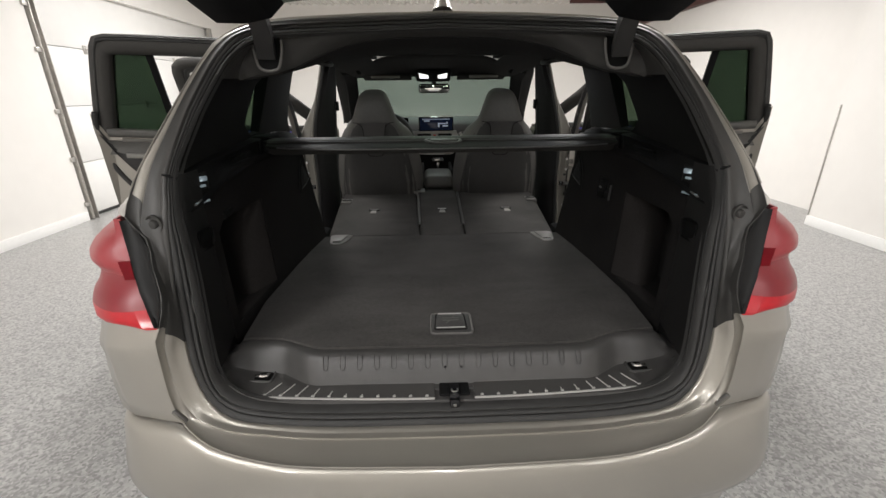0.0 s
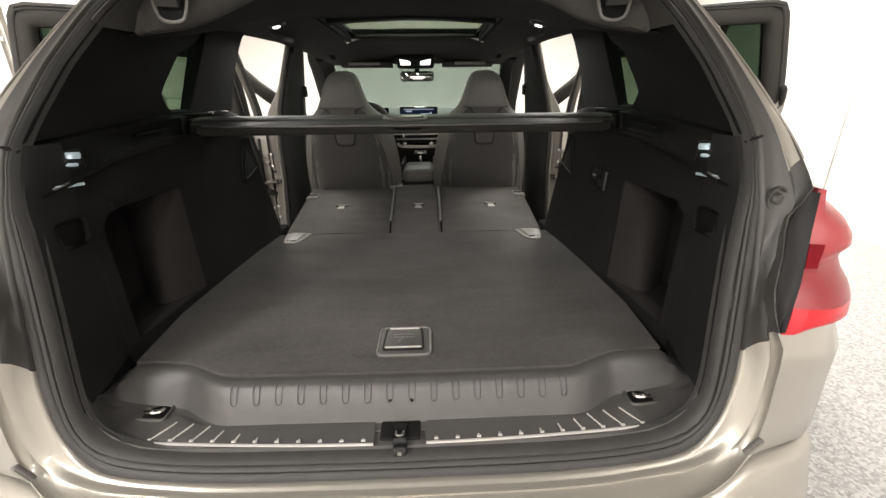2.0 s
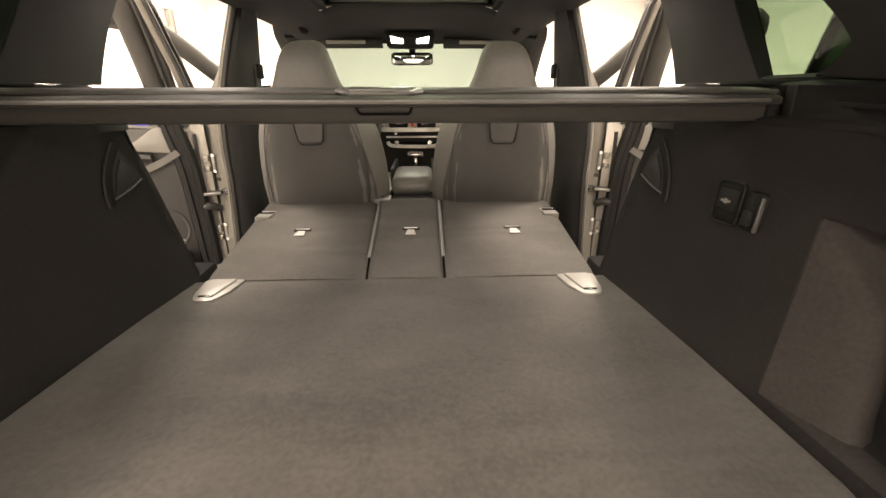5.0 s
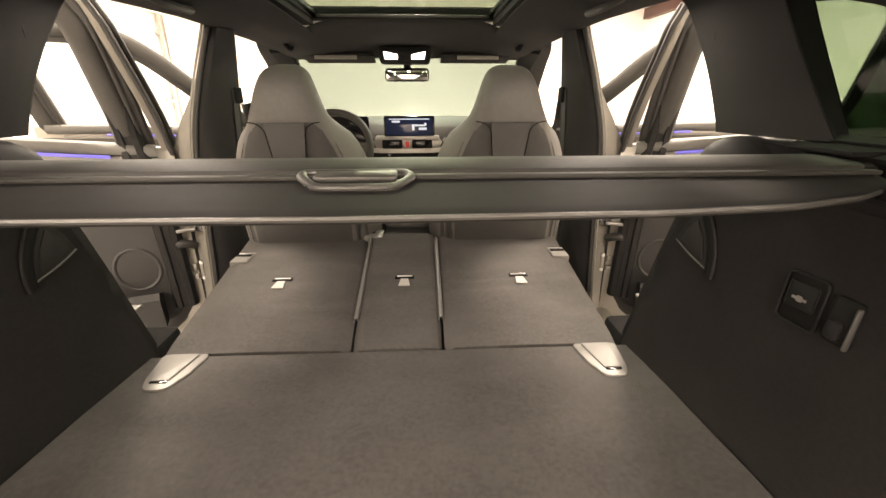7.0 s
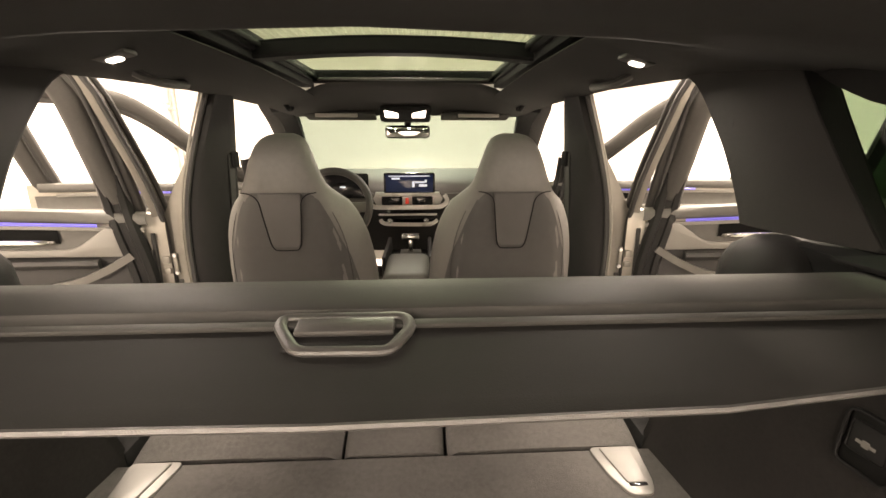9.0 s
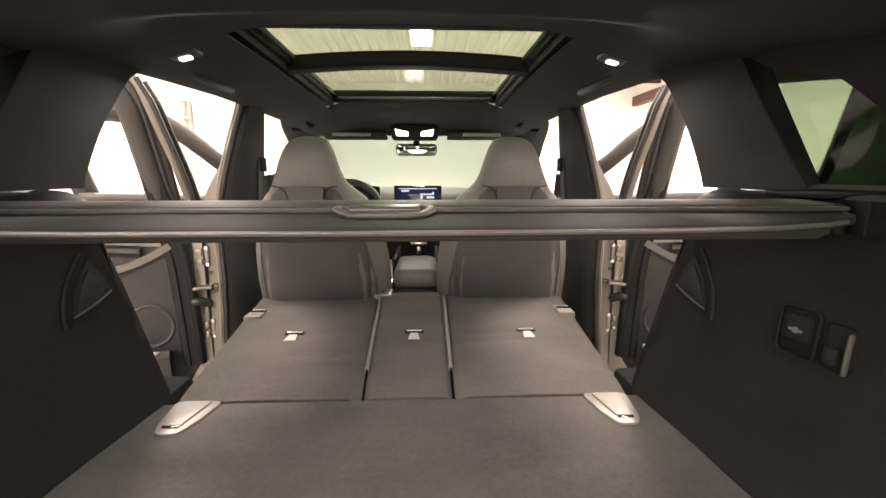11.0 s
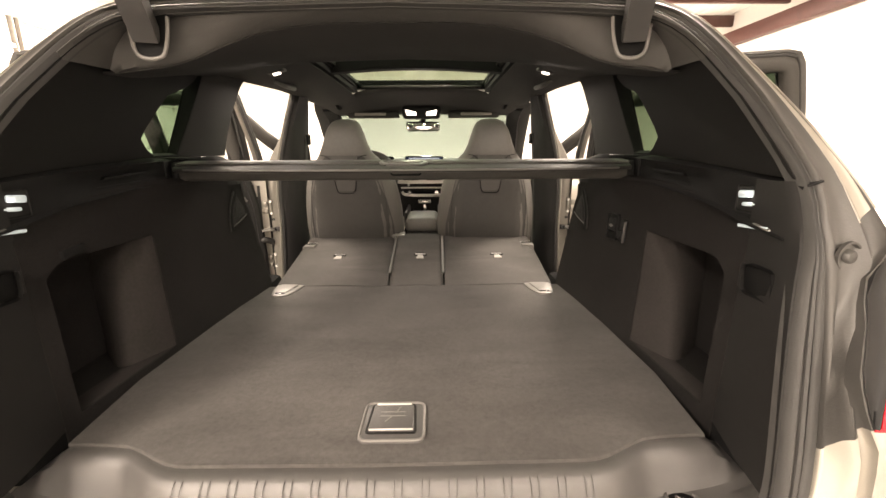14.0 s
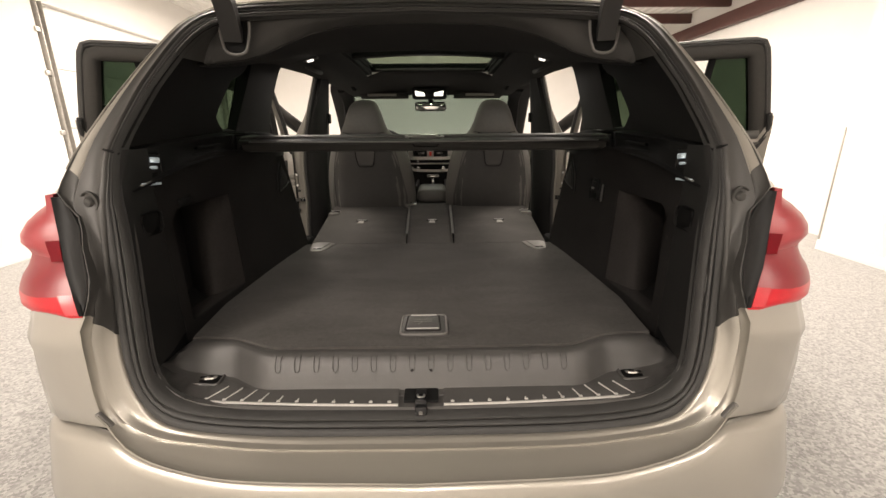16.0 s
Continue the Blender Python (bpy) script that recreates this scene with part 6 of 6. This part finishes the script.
part("console_wall", box(0.112, 3.4, 0.86, 0.02, 0.42, 0.1, 0.008), LEATHER_DARK, console)

wheel_m = Matrix.Translation((-0.372, 3.37, 1.125)) @ pose(0, 0, 0, 68, 0, 0)
rimp = [wheel_m @ Vector((0.182 * math.cos(a * math.pi / 24), 0.182 * math.sin(a * math.pi / 24), 0)) for a in range(48)]
sw = part("steering_wheel", tube(rimp, 0.019, 10, True, (0, 1, 0.4)), SEAT_PANEL, car, "grey leather steering wheel with pale spokes")
hubm = box(0, 0, -0.015, 0.13, 0.11, 0.05, 0.025)
hubm.transform(wheel_m)
part("airbag_hub", hubm, PLASTIC, sw)
for a, b in ((-0.17, -0.06), (0.06, 0.17)):
    sp = box((a + b) / 2, -0.005, -0.005, b - a, 0.05, 0.02, 0.008)
    sp.transform(wheel_m)
    part("spoke", sp, CREAM, sw, "pale silver wheel spoke")
for a, b, h in ((0.075, -0.03, 0.03), (0.115, -0.052, 0.022)):
    sp = box(a, b, 0.008, 0.06, h, 0.014, 0.006, m=pose(0, 0, 0, 0, 0, -28))
    sp.transform(wheel_m)
    part("button_pad", sp, TAG, sw, "pale button pad on the spoke")
sp = box(0.095, -0.046, 0.016, 0.03, 0.012, 0.006, 0.002, m=pose(0, 0, 0, 0, 0, -28))
sp.transform(wheel_m)
part("button", sp, RED_MARK, sw, "reddish wheel button")
sp = box(0, -0.11, -0.005, 0.04, 0.13, 0.02, 0.006)
sp.transform(wheel_m)
part("spoke", sp, SILVER, sw)
part("steering_column", tube([wheel_m @ Vector((0, 0, -0.03)), Vector((-0.372, 3.72, 1.0))], 0.04, 12), PLASTIC, sw)

mir = part("rear_mirror", box(-0.005, 3.79, 1.488, 0.255, 0.03, 0.072, 0.02, segments=3), GLOSS_BLACK, car, "black interior mirror")
part("mirror_glass", box(-0.005, 3.774, 1.488, 0.236, 0.004, 0.058, 0.0015, m=pose(0, 0, 0, 0, 0, 0)), mat("mirror_silver", (0.9, 0.9, 0.9), 0.02, metal=1.0, vary=0.0), mir, "mirror glass")
part("mirror_stalk", box(-0.005, 3.82, 1.535, 0.04, 0.05, 0.08, 0.01), PLASTIC, mir)
cons = part("roof_console", box(-0.012, 3.735, 1.60, 0.29, 0.16, 0.05, 0.02), PLASTIC, headliner, "black overhead console with lit lamps")
for x, f in ((-0.085, 1), (0.06, -1)):
    part("map_lamp", plate([(x + f * 0.034, 3.652, 1.584), (x + f * 0.036, 3.65, 1.56), (x - f * 0.034, 3.65, 1.561), (x - f * 0.042, 3.652, 1.60)], (0, 0.01, 0), 0.002), LIGHT_ON, cons, "glowing map lamp")
part("console_pod", box(-0.012, 3.72, 1.575, 0.28, 0.11, 0.07, 0.02), PLASTIC, cons)
for s in (1, -1):
    v = part("sun_visor", box(s * 0.39, 3.83, 1.578, 0.4, 0.14, 0.018, 0.008, m=pose(0, 0, 0, -12, 0, 0)), HEADLINER, headliner, "dark cloth sun visor folded up")
    part("visor_label", box(s * 0.4, 3.748, 1.577, 0.235, 0.006, 0.02, 0.002), CREAM_PALE, v, "pale unreadable visor label")

ws = [[Vector((x, y + 0.12 * (1 - (x / 0.7) ** 2), z)) for x in [w * (-1 + k / 6) for k in range(13)]] for y, z, w in ((3.86, 1.60, 0.71), (4.1, 1.45, 0.75), (4.42, 1.25, 0.79), (4.5, 1.2, 0.80))]
part("windscreen", thick(loft(ws), 0.005), SCREEN_GLASS, car, "pale green tinted windscreen")
ap = spline([(0.70, 3.72, 1.63), (0.71, 3.92, 1.565), (0.74, 4.15, 1.42), (0.78, 4.42, 1.24), (0.80, 4.5, 1.18)], 14)
wide_pillar = [[Vector((x0, y, z)), Vector((x0 + 0.01, y - 0.015, z)), Vector((lerp(x0, x1, 0.5), y - 0.03, z)), Vector((x1, y - 0.01, z)), Vector((x1 + 0.02, y + 0.03, z - 0.01))] for x0, x1, y, z in ((0.63, 0.76, 3.58, 1.645), (0.645, 0.80, 3.74, 1.615), (0.66, 0.825, 3.92, 1.555), (0.70, 0.85, 4.15, 1.42), (0.75, 0.88, 4.40, 1.26), (0.78, 0.90, 4.5, 1.18))]
wide_pillar = [list(r) for r in zip(*[spline(col, 18) for col in zip(*wide_pillar)])]
pair("front_pillar_trim", thick(loft(wide_pillar), 0.004), PILLAR_CLOTH, car, "dark cloth front pillar trim", 0.9)
pair("front_pillar", sweep(ap, [(-0.05, -0.03), (0.04, -0.04), (0.06, 0.0), (0.04, 0.04), (-0.05, 0.03)]), PLASTIC, car, "dark front pillar lining", 0.9)


# ---- door pillars ----
PILLAR_SEAL = [(1.66, 0.690, 2.935), (1.58, 0.702, 2.90), (1.41, 0.738, 2.852), (1.24, 0.772, 2.828), (1.07, 0.786, 2.82), (0.9, 0.782, 2.815), (0.7, 0.79, 2.81), (0.45, 0.80, 2.80)]


def b_pillar():
    trim_rows, flange_rows, lip = [], [], []
    for z, xs_, ys_ in PILLAR_SEAL:
        x0, y1 = table(z, [(0.45, 0.69), (0.9, 0.69), (1.25, 0.675), (1.64, 0.645)]), 3.04
        deep = table(z, [(0.45, 0.915), (0.9, 0.91), (1.1, 0.905), (1.22, 0.86), (1.4, xs_ + 0.03), (1.7, xs_ + 0.03)])
        trim_rows.append([Vector(p) for p in ((xs_ - 0.006, ys_ - 0.002, z), (xs_ - 0.03, ys_ + 0.004, z), (lerp(xs_, x0, 0.6), ys_ + 0.03, z), (x0, ys_ + 0.075, z), (x0 - 0.004, (ys_ + y1) / 2 + 0.03, z), (x0, y1 - 0.02, z), (x0 + 0.05, y1, z))])
        flange_rows.append([Vector(p) for p in ((xs_ + 0.004, ys_ - 0.004, z), (xs_ + 0.013, ys_ - 0.008, z), (xs_ + 0.02, ys_ + 0.006, z), (lerp(xs_, deep, 0.5), ys_ + 0.016, z), (deep, ys_ + 0.02, z), (deep + 0.012, ys_ + 0.05, z), (deep + 0.01, y1 - 0.02, z), (x0 + 0.05, y1 + 0.002, z))])
        lip.append((xs_, ys_ - 0.008, z))
    trim_rows = [list(r) for r in zip(*[spline(col, 24) for col in zip(*trim_rows)])]
    flange_rows = [list(r) for r in zip(*[spline(col, 24) for col in zip(*flange_rows)])]
    pillar = pair("door_pillar", thick(loft(trim_rows), 0.004), COLUMN, car, "grey door pillar lining", 0.9)
    pair_on("pillar_flange", thick(loft(flange_rows), 0.004), EDGE_PAINT, pillar, "beige painted pillar flange", 0.9)
    pair_on("pillar_seal", tube(spline(lip, 30), 0.009, 8, False, (0, 1, 0)), RUBBER, pillar, "black door seal")
    pair_on("pillar_bead", tube(spline([(x + 0.013, y - 0.014, z) for x, y, z in lip], 30), 0.0045, 8, False, (0, 1, 0)), EDGE_PAINT, pillar, "pale painted bead along the door opening")
    belt = [[Vector((0.655 + dx, 2.90 + w + 0.06, z)) for w in (-0.022, 0.022)] for z, dx in ((1.395, 0.005), (1.25, 0.015), (1.0, 0.03), (0.6, 0.03))]
    pair_on("seat_belt", thick(loft(belt), 0.003), RUBBER, pillar, "black seat belt webbing")
    pair_on("belt_guide", box(0.652, 2.975, 1.375, 0.014, 0.05, 0.06, 0.006), PLASTIC, pillar, "black belt height guide")
    for z in (1.0, 0.69):
        b = box(0.868, 2.826, z, 0.045, 0.012, 0.085, 0.004)
        box(0.876, 2.812, z + 0.02, 0.03, 0.026, 0.03, 0.005, bm=b)
        box(0.876, 2.812, z - 0.022, 0.03, 0.026, 0.024, 0.005, bm=b)
        pair_on("door_hinge", b, EDGE_PAINT, pillar, "beige painted door hinge")
        for dz in (0.034, -0.034):
            n = bmesh.new()
            bmesh.ops.create_cone(n, cap_ends=True, segments=6, radius1=0.008, radius2=0.007, depth=0.008)
            n.transform(Matrix.Translation((0.848, 2.816, z + dz)) @ pose(0, 0, 0, 90, 0, 0))
            pair_on("hinge_bolt", n, STEEL, pillar, "steel hinge bolt")
    pair_on("check_strap", box(0.872, 2.795, 0.875, 0.075, 0.05, 0.014, 0.004, m=pose(0, 0, 0, 0, 0, -25)), STEEL, pillar, "steel door check strap")
    pair_on("strap_block", box(0.818, 2.812, 0.876, 0.034, 0.02, 0.026, 0.005), GLOSS_BLACK, pillar, "black check strap buffer")
    wire = spline([(0.86, 2.82, 0.80), (0.868, 2.79, 0.815), (0.885, 2.77, 0.822), (0.905, 2.775, 0.82)], 12)
    pair_on("cable_boot", tube(wire, 0.017, 10), RUBBER, pillar, "black rubber cable boot")
    for z in (0.93, 0.60, 0.56):
        pair_on("jamb_plug", box(0.845, 2.8265, z, 0.018, 0.006, 0.014, 0.003), RUBBER, pillar, "black rubber plug in the jamb")


b_pillar()
pair("rear_door_jamb", thick(loft([[Vector(p) for p in ((0.70, y, z), (0.79, y + 0.01, z), (0.86, y - 0.03, z), (0.90, y - 0.1, z))] for y, z in ((2.10, 0.45), (2.11, 0.8), (2.10, 0.95), (2.10, 1.04))]), 0.004), EDGE_PAINT, car, "beige painted rear door jamb", 0.9)
catch = box(0.655, 2.12, 0.875, 0.05, 0.03, 0.012, 0.004)
pair("belt_catch", catch, GREY_PLASTIC, car, "grey seat catch at the bolster")


# ---- doors ----
def door(kind, hinge, length, turn, lean, window, label):
    """A right-hand door, swung open about its hinge, and its mirrored twin. u runs back from the hinge."""
    hx, hy = hinge
    th = radians(turn)
    d, inward = Vector((math.sin(th), -math.cos(th), 0)), Vector((-math.cos(th), -math.sin(th), 0))

    def Q(u, z, w=0.0):
        ln = table(z, [(1.2, 0.0), (1.35, lean * 0.35), (1.7, lean)])
        return Vector((hx, hy, 0)) + d * u + inward * (w + ln) + Vector((0, 0, z))

    def P(u, z, w=0.0):
        """As Q, with heights that follow the slope of the door's belt."""
        return Q(u, z + (table(u, window["belt"]) - 1.17) * table(z, [(0.6, 0.0), (0.95, 1.0), (1.3, 1.0)]), w)

    back = window["back"]
    body = []
    for u in [k / 16 for k in range(17)]:
        uu = u * length
        zl = table(uu, window["low"])
        body.append([P(uu, z, w) for z, w in ((zl, 0.0), (zl, 0.03), (zl + 0.08, 0.05), (0.75, 0.05), (1.0, 0.055), (1.13, 0.05), (1.165, 0.035), (1.165, -0.02), (1.12, -0.035), (0.95, -0.05), (0.7, -0.045), (zl + 0.05, -0.035))])
    ds = pair(kind, loft(body, close_v=True, cap=True), PAINT, car, label, 0.8)
    rows = []
    for u in [k / 24 for k in range(25)]:
        uu = lerp(0.045, length - 0.015, u)
        zl = table(uu, window["low"]) + 0.028 + 0.1 * max(0, 1 - (uu - 0.045) / 0.1) ** 2
        rows.append([P(uu, max(z, zl), w) for z, w in ((zl, 0.045), (zl + 0.03, 0.062), (0.82, 0.066), (0.9, 0.07), (0.96, 0.074), (1.04, 0.07))])
    pair_on("lower_trim", thick(loft(rows), 0.004), LEATHER_DARK, ds, "dark grey lower door lining", 0.9)
    rim_low = spline([P(0.04, 1.10, 0.06), P(0.042, 0.9, 0.06), P(0.04, 0.72, 0.06), P(0.045, 0.62, 0.06), P(0.075, 0.545, 0.06), P(0.13, 0.505, 0.06), P(0.3, 0.49, 0.06), P(length * 0.6, 0.49, 0.06)], 40)
    pair_on("panel_seal", tube(rim_low, 0.0075, 8, False, tuple(inward)), RUBBER, ds, "black rubber seal round the door lining")
    rows = []
    for u in [k / 12 for k in range(13)]:
        uu = lerp(0.05, length - 0.05, u)
        rows.append([P(uu, z, w) for z, w in ((1.13, 0.064), (1.135, 0.076), (1.152, 0.08), (1.17, 0.068), (1.176, 0.04))])
    pair_on("upper_trim", thick(loft(rows), 0.004), LEATHER, ds, "grey leather upper door lining", 0.9)
    rows = []
    for u in [k / 12 for k in range(13)]:
        uu = lerp(0.06, length * 0.975, u)
        rows.append([P(uu, z, w) for z, w in ((1.035, 0.066), (1.06, 0.06), (1.09, 0.061), (1.112, 0.066))])
    pair_on("inlay", thick(loft(rows), 0.003), LEATHER, ds, "grey door inlay", 0.9)
    strip = [[P(lerp(window["strip"], length * 0.74, k / 10), z, w) for z, w in ((1.1215, 0.070), (1.1235, 0.0765), (1.127, 0.078), (1.130, 0.075))] for k in range(11)]
    pair_on("ambient_strip", thick(loft(strip), 0.003), BLUE_LIGHT, ds, "glowing blue ambient light strip")
    bright = [[P(lerp(0.06, length * 0.9, k / 10), z, w) for z, w in ((1.109, 0.066), (1.111, 0.074), (1.118, 0.075), (1.121, 0.068))] for k in range(11)]
    pair_on("trim_strip", thick(loft(bright), 0.003), CREAM_PALE, ds, "pale satin trim strip under the light", 0.9)
    recess = [[P(lerp(0.3, 0.52, k / 8), z, w) for z, w in ((1.062, 0.0625), (1.068, 0.068), (1.10, 0.069), (1.106, 0.064))] for k in range(9)]
    pair_on("handle_recess", thick(loft(recess), 0.003), SLOT_BLACK, ds, "recess behind the door handle, its shade painted black")
    sweep_edge = [(length * 0.9, 1.044), (0.6, 1.043), (0.4, 1.042), (0.285, 1.043), (0.262, 1.048), (0.243, 1.058), (0.21, 1.086), (0.18, 1.11), (0.165, 1.118), (0.152, 1.12), (0.143, 1.115), (0.138, 1.10), (0.130, 1.06), (0.125, 1.022), (0.13, 1.018), (0.3, 1.018), (0.6, 1.018), (length * 0.9, 1.018)]
    pair_on("armrest_sweep", plate([P(uu, z, 0.072) for uu, z in sweep_edge], tuple(inward * 0.016), 0.004), CREAM_PALE, ds, "pale sweeping armrest panel", 0.9)
    arm = [[P(uu, z, w) for z, w in ((0.975, 0.07), (0.98, 0.10), (0.995, 0.112), (1.008, 0.108), (1.015, 0.07))] for uu in [lerp(0.2, length * 0.8, k / 10) for k in range(11)]]
    pair_on("armrest", loft(arm, close_v=True, cap=True), LEATHER_DARK, ds, "padded dark grey door armrest", 0.9)
    grab = spline([P(uu, z, 0.088) for uu, z in ((0.105, 1.025), (0.14, 1.0), (0.19, 0.968), (0.26, 0.935), (0.34, 0.915))], 16)
    pair_on("grab_edge", sweep(grab, [(-0.013, -0.01), (0.0, -0.014), (0.013, -0.01), (0.013, 0.008), (-0.013, 0.008)], tuple(inward)), CREAM, ds, "taupe lower grab edge")
    pull = spline([P(uu, z, w) for uu, z, w in ((0.315, 1.066, 0.066), (0.33, 1.068, 0.086), (0.37, 1.069, 0.094), (0.46, 1.069, 0.092), (0.51, 1.069, 0.068))], 16)
    pair_on("door_pull", sweep(pull, ring(0.0075, 8, 1.0, 0.8), tuple(inward)), CHROME, ds, "chrome inner door handle")
    pair_on("speaker_ring", tube([P(0.2 + 0.075 * math.cos(a * math.pi / 12), 0.72 + 0.075 * math.sin(a * math.pi / 12), 0.066) for a in range(24)], 0.008, 8, True, tuple(inward)), LEATHER_DARK, ds, "dark grey speaker ring")
    pair_on("bin", loft([[P(uu, z, w) for z, w in ((0.5, 0.066), (0.5, 0.13), (0.62, 0.14), (0.64, 0.12), (0.62, 0.066))] for uu in (0.14, 0.3, length * 0.6)], close_v=True, cap=True), LEATHER_DARK, ds, "door bin")
    # window frame, its seals and the painted shut face on the hinge side
    fr = spline([Q(u, z, 0.0) for u, z in window["frame"]], 48)
    pair_on("window_frame", sweep(fr, [(-0.036, -0.040), (-0.026, -0.046), (0.026, -0.046), (0.036, -0.040), (0.036, 0.026), (0.018, 0.046), (-0.018, 0.046), (-0.036, 0.03)], tuple(inward)), BELT_GREY, ds, "grey beige door window frame", 0.9)
    u0 = window["frame"][0][0]
    leg = spline([Q(u0 + du, z, w) for du, z, w in ((0.014, 1.34, 0.0), (0.006, 1.27, 0.014), (0.0, 1.21, 0.034), (-0.014, 1.14, 0.056), (-0.036, 1.03, 0.06), (-0.045, 0.96, 0.06), (-0.055, 0.75, 0.055), (-0.06, 0.55, 0.045))], 28)
    pair_on("hinge_seal_band", sweep(leg, [(-0.042, -0.03), (0.042, -0.03), (0.042, 0.02), (0.03, 0.034), (0.012, 0.036), (0.008, 0.028), (-0.012, 0.028), (-0.016, 0.036), (-0.034, 0.034), (-0.042, 0.02)], tuple(inward)), COLUMN, ds, "dark grooved rubber band down the hinge side", 0.6)
    fs = spline([Q(u, z, 0.022) for u, z in window["seal"]], 48)
    pair_on("frame_flange", sweep(fs, [(-0.026, -0.03), (0.026, -0.03), (0.026, 0.003), (0.02, 0.008), (-0.02, 0.008), (-0.026, 0.003)], tuple(inward)), INNER_PAINT, ds, "grey satin outer frame flange", 0.9)
    for du, w, r, material, name, text in ((0.0, 0.034, 0.007, RUBBER, "frame_seal", "black frame seal"), (0.012, 0.034, 0.003, INNER_PAINT, "frame_bead", "thin grey bead along the frame")):
        fs = spline([Q(u, z + du, w) for u, z in window["seal"]], 48)
        pair_on(name, sweep(fs, ring(r, 8), tuple(inward)), material, ds, text)
    shut = [[Q(table(z, window["shut"]) + du, z, w) for du, w in ((0.03, 0.038), (0.006, 0.036), (0.0, 0.03), (0.0, -0.035), (0.01, -0.045), (0.03, -0.046))] for z in [lerp(0.45, window["shut"][-1][0], k / 16) for k in range(17)]]
    pair_on("shut_face", thick(loft(shut), 0.004), PAINT, ds, "champagne painted door edge", 0.9)
    for w, du, r in ((-0.042, -0.006, 0.011), (0.036, 0.0, 0.010)):
        pair_on("edge_seal", tube([Q(table(z, window["shut"]) + du, z, w) for z in [lerp(0.5, window["shut"][-1][0], k / 16) for k in range(17)]], r, 8, False, tuple(inward)), RUBBER, ds, "black rubber seal down the door edge")
    if "rim" in window:
        pair_on("edge_seal", tube(spline([Q(u, z, 0.052) for u, z in window["rim"]], 30), 0.014, 8, False, tuple(inward)), RUBBER, ds, "black rubber seal along the rear door edge")
    if "bar" in window:
        (u0, z0), (u1, z1) = window["bar"]
        pair_on("divider_bar", sweep([Q(u0, z0, 0.0), Q((u0 + u1) / 2, 1.35, 0.0), Q(u1, z1, 0.0)], [(-0.016, -0.012), (0.016, -0.012), (0.016, 0.012), (-0.016, 0.012)], tuple(inward)), PLASTIC, ds, "black window divider bar")
        b = bmesh.new()
        loft([[Q(u0 + 0.005, z0, -0.002), Q(back + 0.03, z0 + 0.02, -0.002)], [Q(lerp(u0, u1, 0.5), 1.35, -0.002), Q(back + 0.01, 1.37, -0.002)], [Q(u1, z1, -0.002), Q(back - 0.05, z1 - 0.01, -0.002)]], bm=b)
        pair_on("fixed_pane", thick(b, 0.004), PANE_GLASS, ds, "fixed green tinted pane")


door("rear_door", (0.88, 2.86), 1.033, 69, 0.16,
     {"back": 0.93, "strip": 0.19, "belt": [(0, 1.19), (0.17, 1.21), (0.42, 1.237), (1.0, 1.285)], "low": [(0, 0.42), (0.55, 0.40), (0.66, 0.55), (0.76, 0.74), (0.88, 0.89), (0.952, 0.98), (1.0, 1.06), (1.02, 1.12), (1.033, 1.17)],
      "rim": [(0.70, 0.645), (0.80, 0.80), (0.9, 0.915), (0.955, 0.99), (1.0, 1.075), (1.022, 1.15), (1.03, 1.22), (1.024, 1.31), (1.01, 1.37)],
      "frame": [(0.125, 1.19), (0.145, 1.35), (0.168, 1.53), (0.185, 1.60), (0.225, 1.648), (0.32, 1.668), (0.5, 1.678), (0.82, 1.68), (0.868, 1.678), (0.885, 1.668), (0.897, 1.64), (0.945, 1.45), (0.99, 1.27)],
      "seal": [(0.085, 1.19), (0.10, 1.35), (0.125, 1.54), (0.145, 1.63), (0.2, 1.69), (0.32, 1.702), (0.5, 1.707), (0.82, 1.708), (0.9, 1.70), (0.922, 1.66), (0.985, 1.42), (1.02, 1.27)],
      "shut": [(0.4, 0.0), (1.0, 0.0), (1.16, 0.004), (1.33, 0.03), (1.6, 0.10), (1.66, 0.13)],
      "bar": ((0.655, 1.22), (0.705, 1.66))}, "open rear door with grey lining, blue light strip and black frame")
door("front_door", (0.88, 3.96), 1.12, 64, 0.16,
     {"back": 1.04, "strip": 0.4, "belt": [(0, 1.19), (0.5, 1.205), (0.8, 1.225), (1.1, 1.235)], "low": [(0, 0.34), (1.12, 0.34)],
      "frame": [(0.1, 1.20), (0.2, 1.275), (0.32, 1.37), (0.40, 1.432), (0.48, 1.505), (0.56, 1.57), (0.66, 1.632), (0.78, 1.66), (0.95, 1.67), (1.07, 1.665), (1.115, 1.645), (1.125, 1.6), (1.105, 1.46), (1.06, 1.22)],
      "seal": [(0.16, 1.20), (0.25, 1.275), (0.36, 1.36), (0.44, 1.43), (0.52, 1.50), (0.60, 1.56), (0.69, 1.605), (0.8, 1.63), (0.95, 1.638), (1.04, 1.633), (1.075, 1.615), (1.08, 1.58), (1.06, 1.45), (1.015, 1.22)],
      "shut": [(0.4, 0.0), (1.0, 0.0), (1.16, 0.0)]},
     "open front door with grey lining and black window frame")
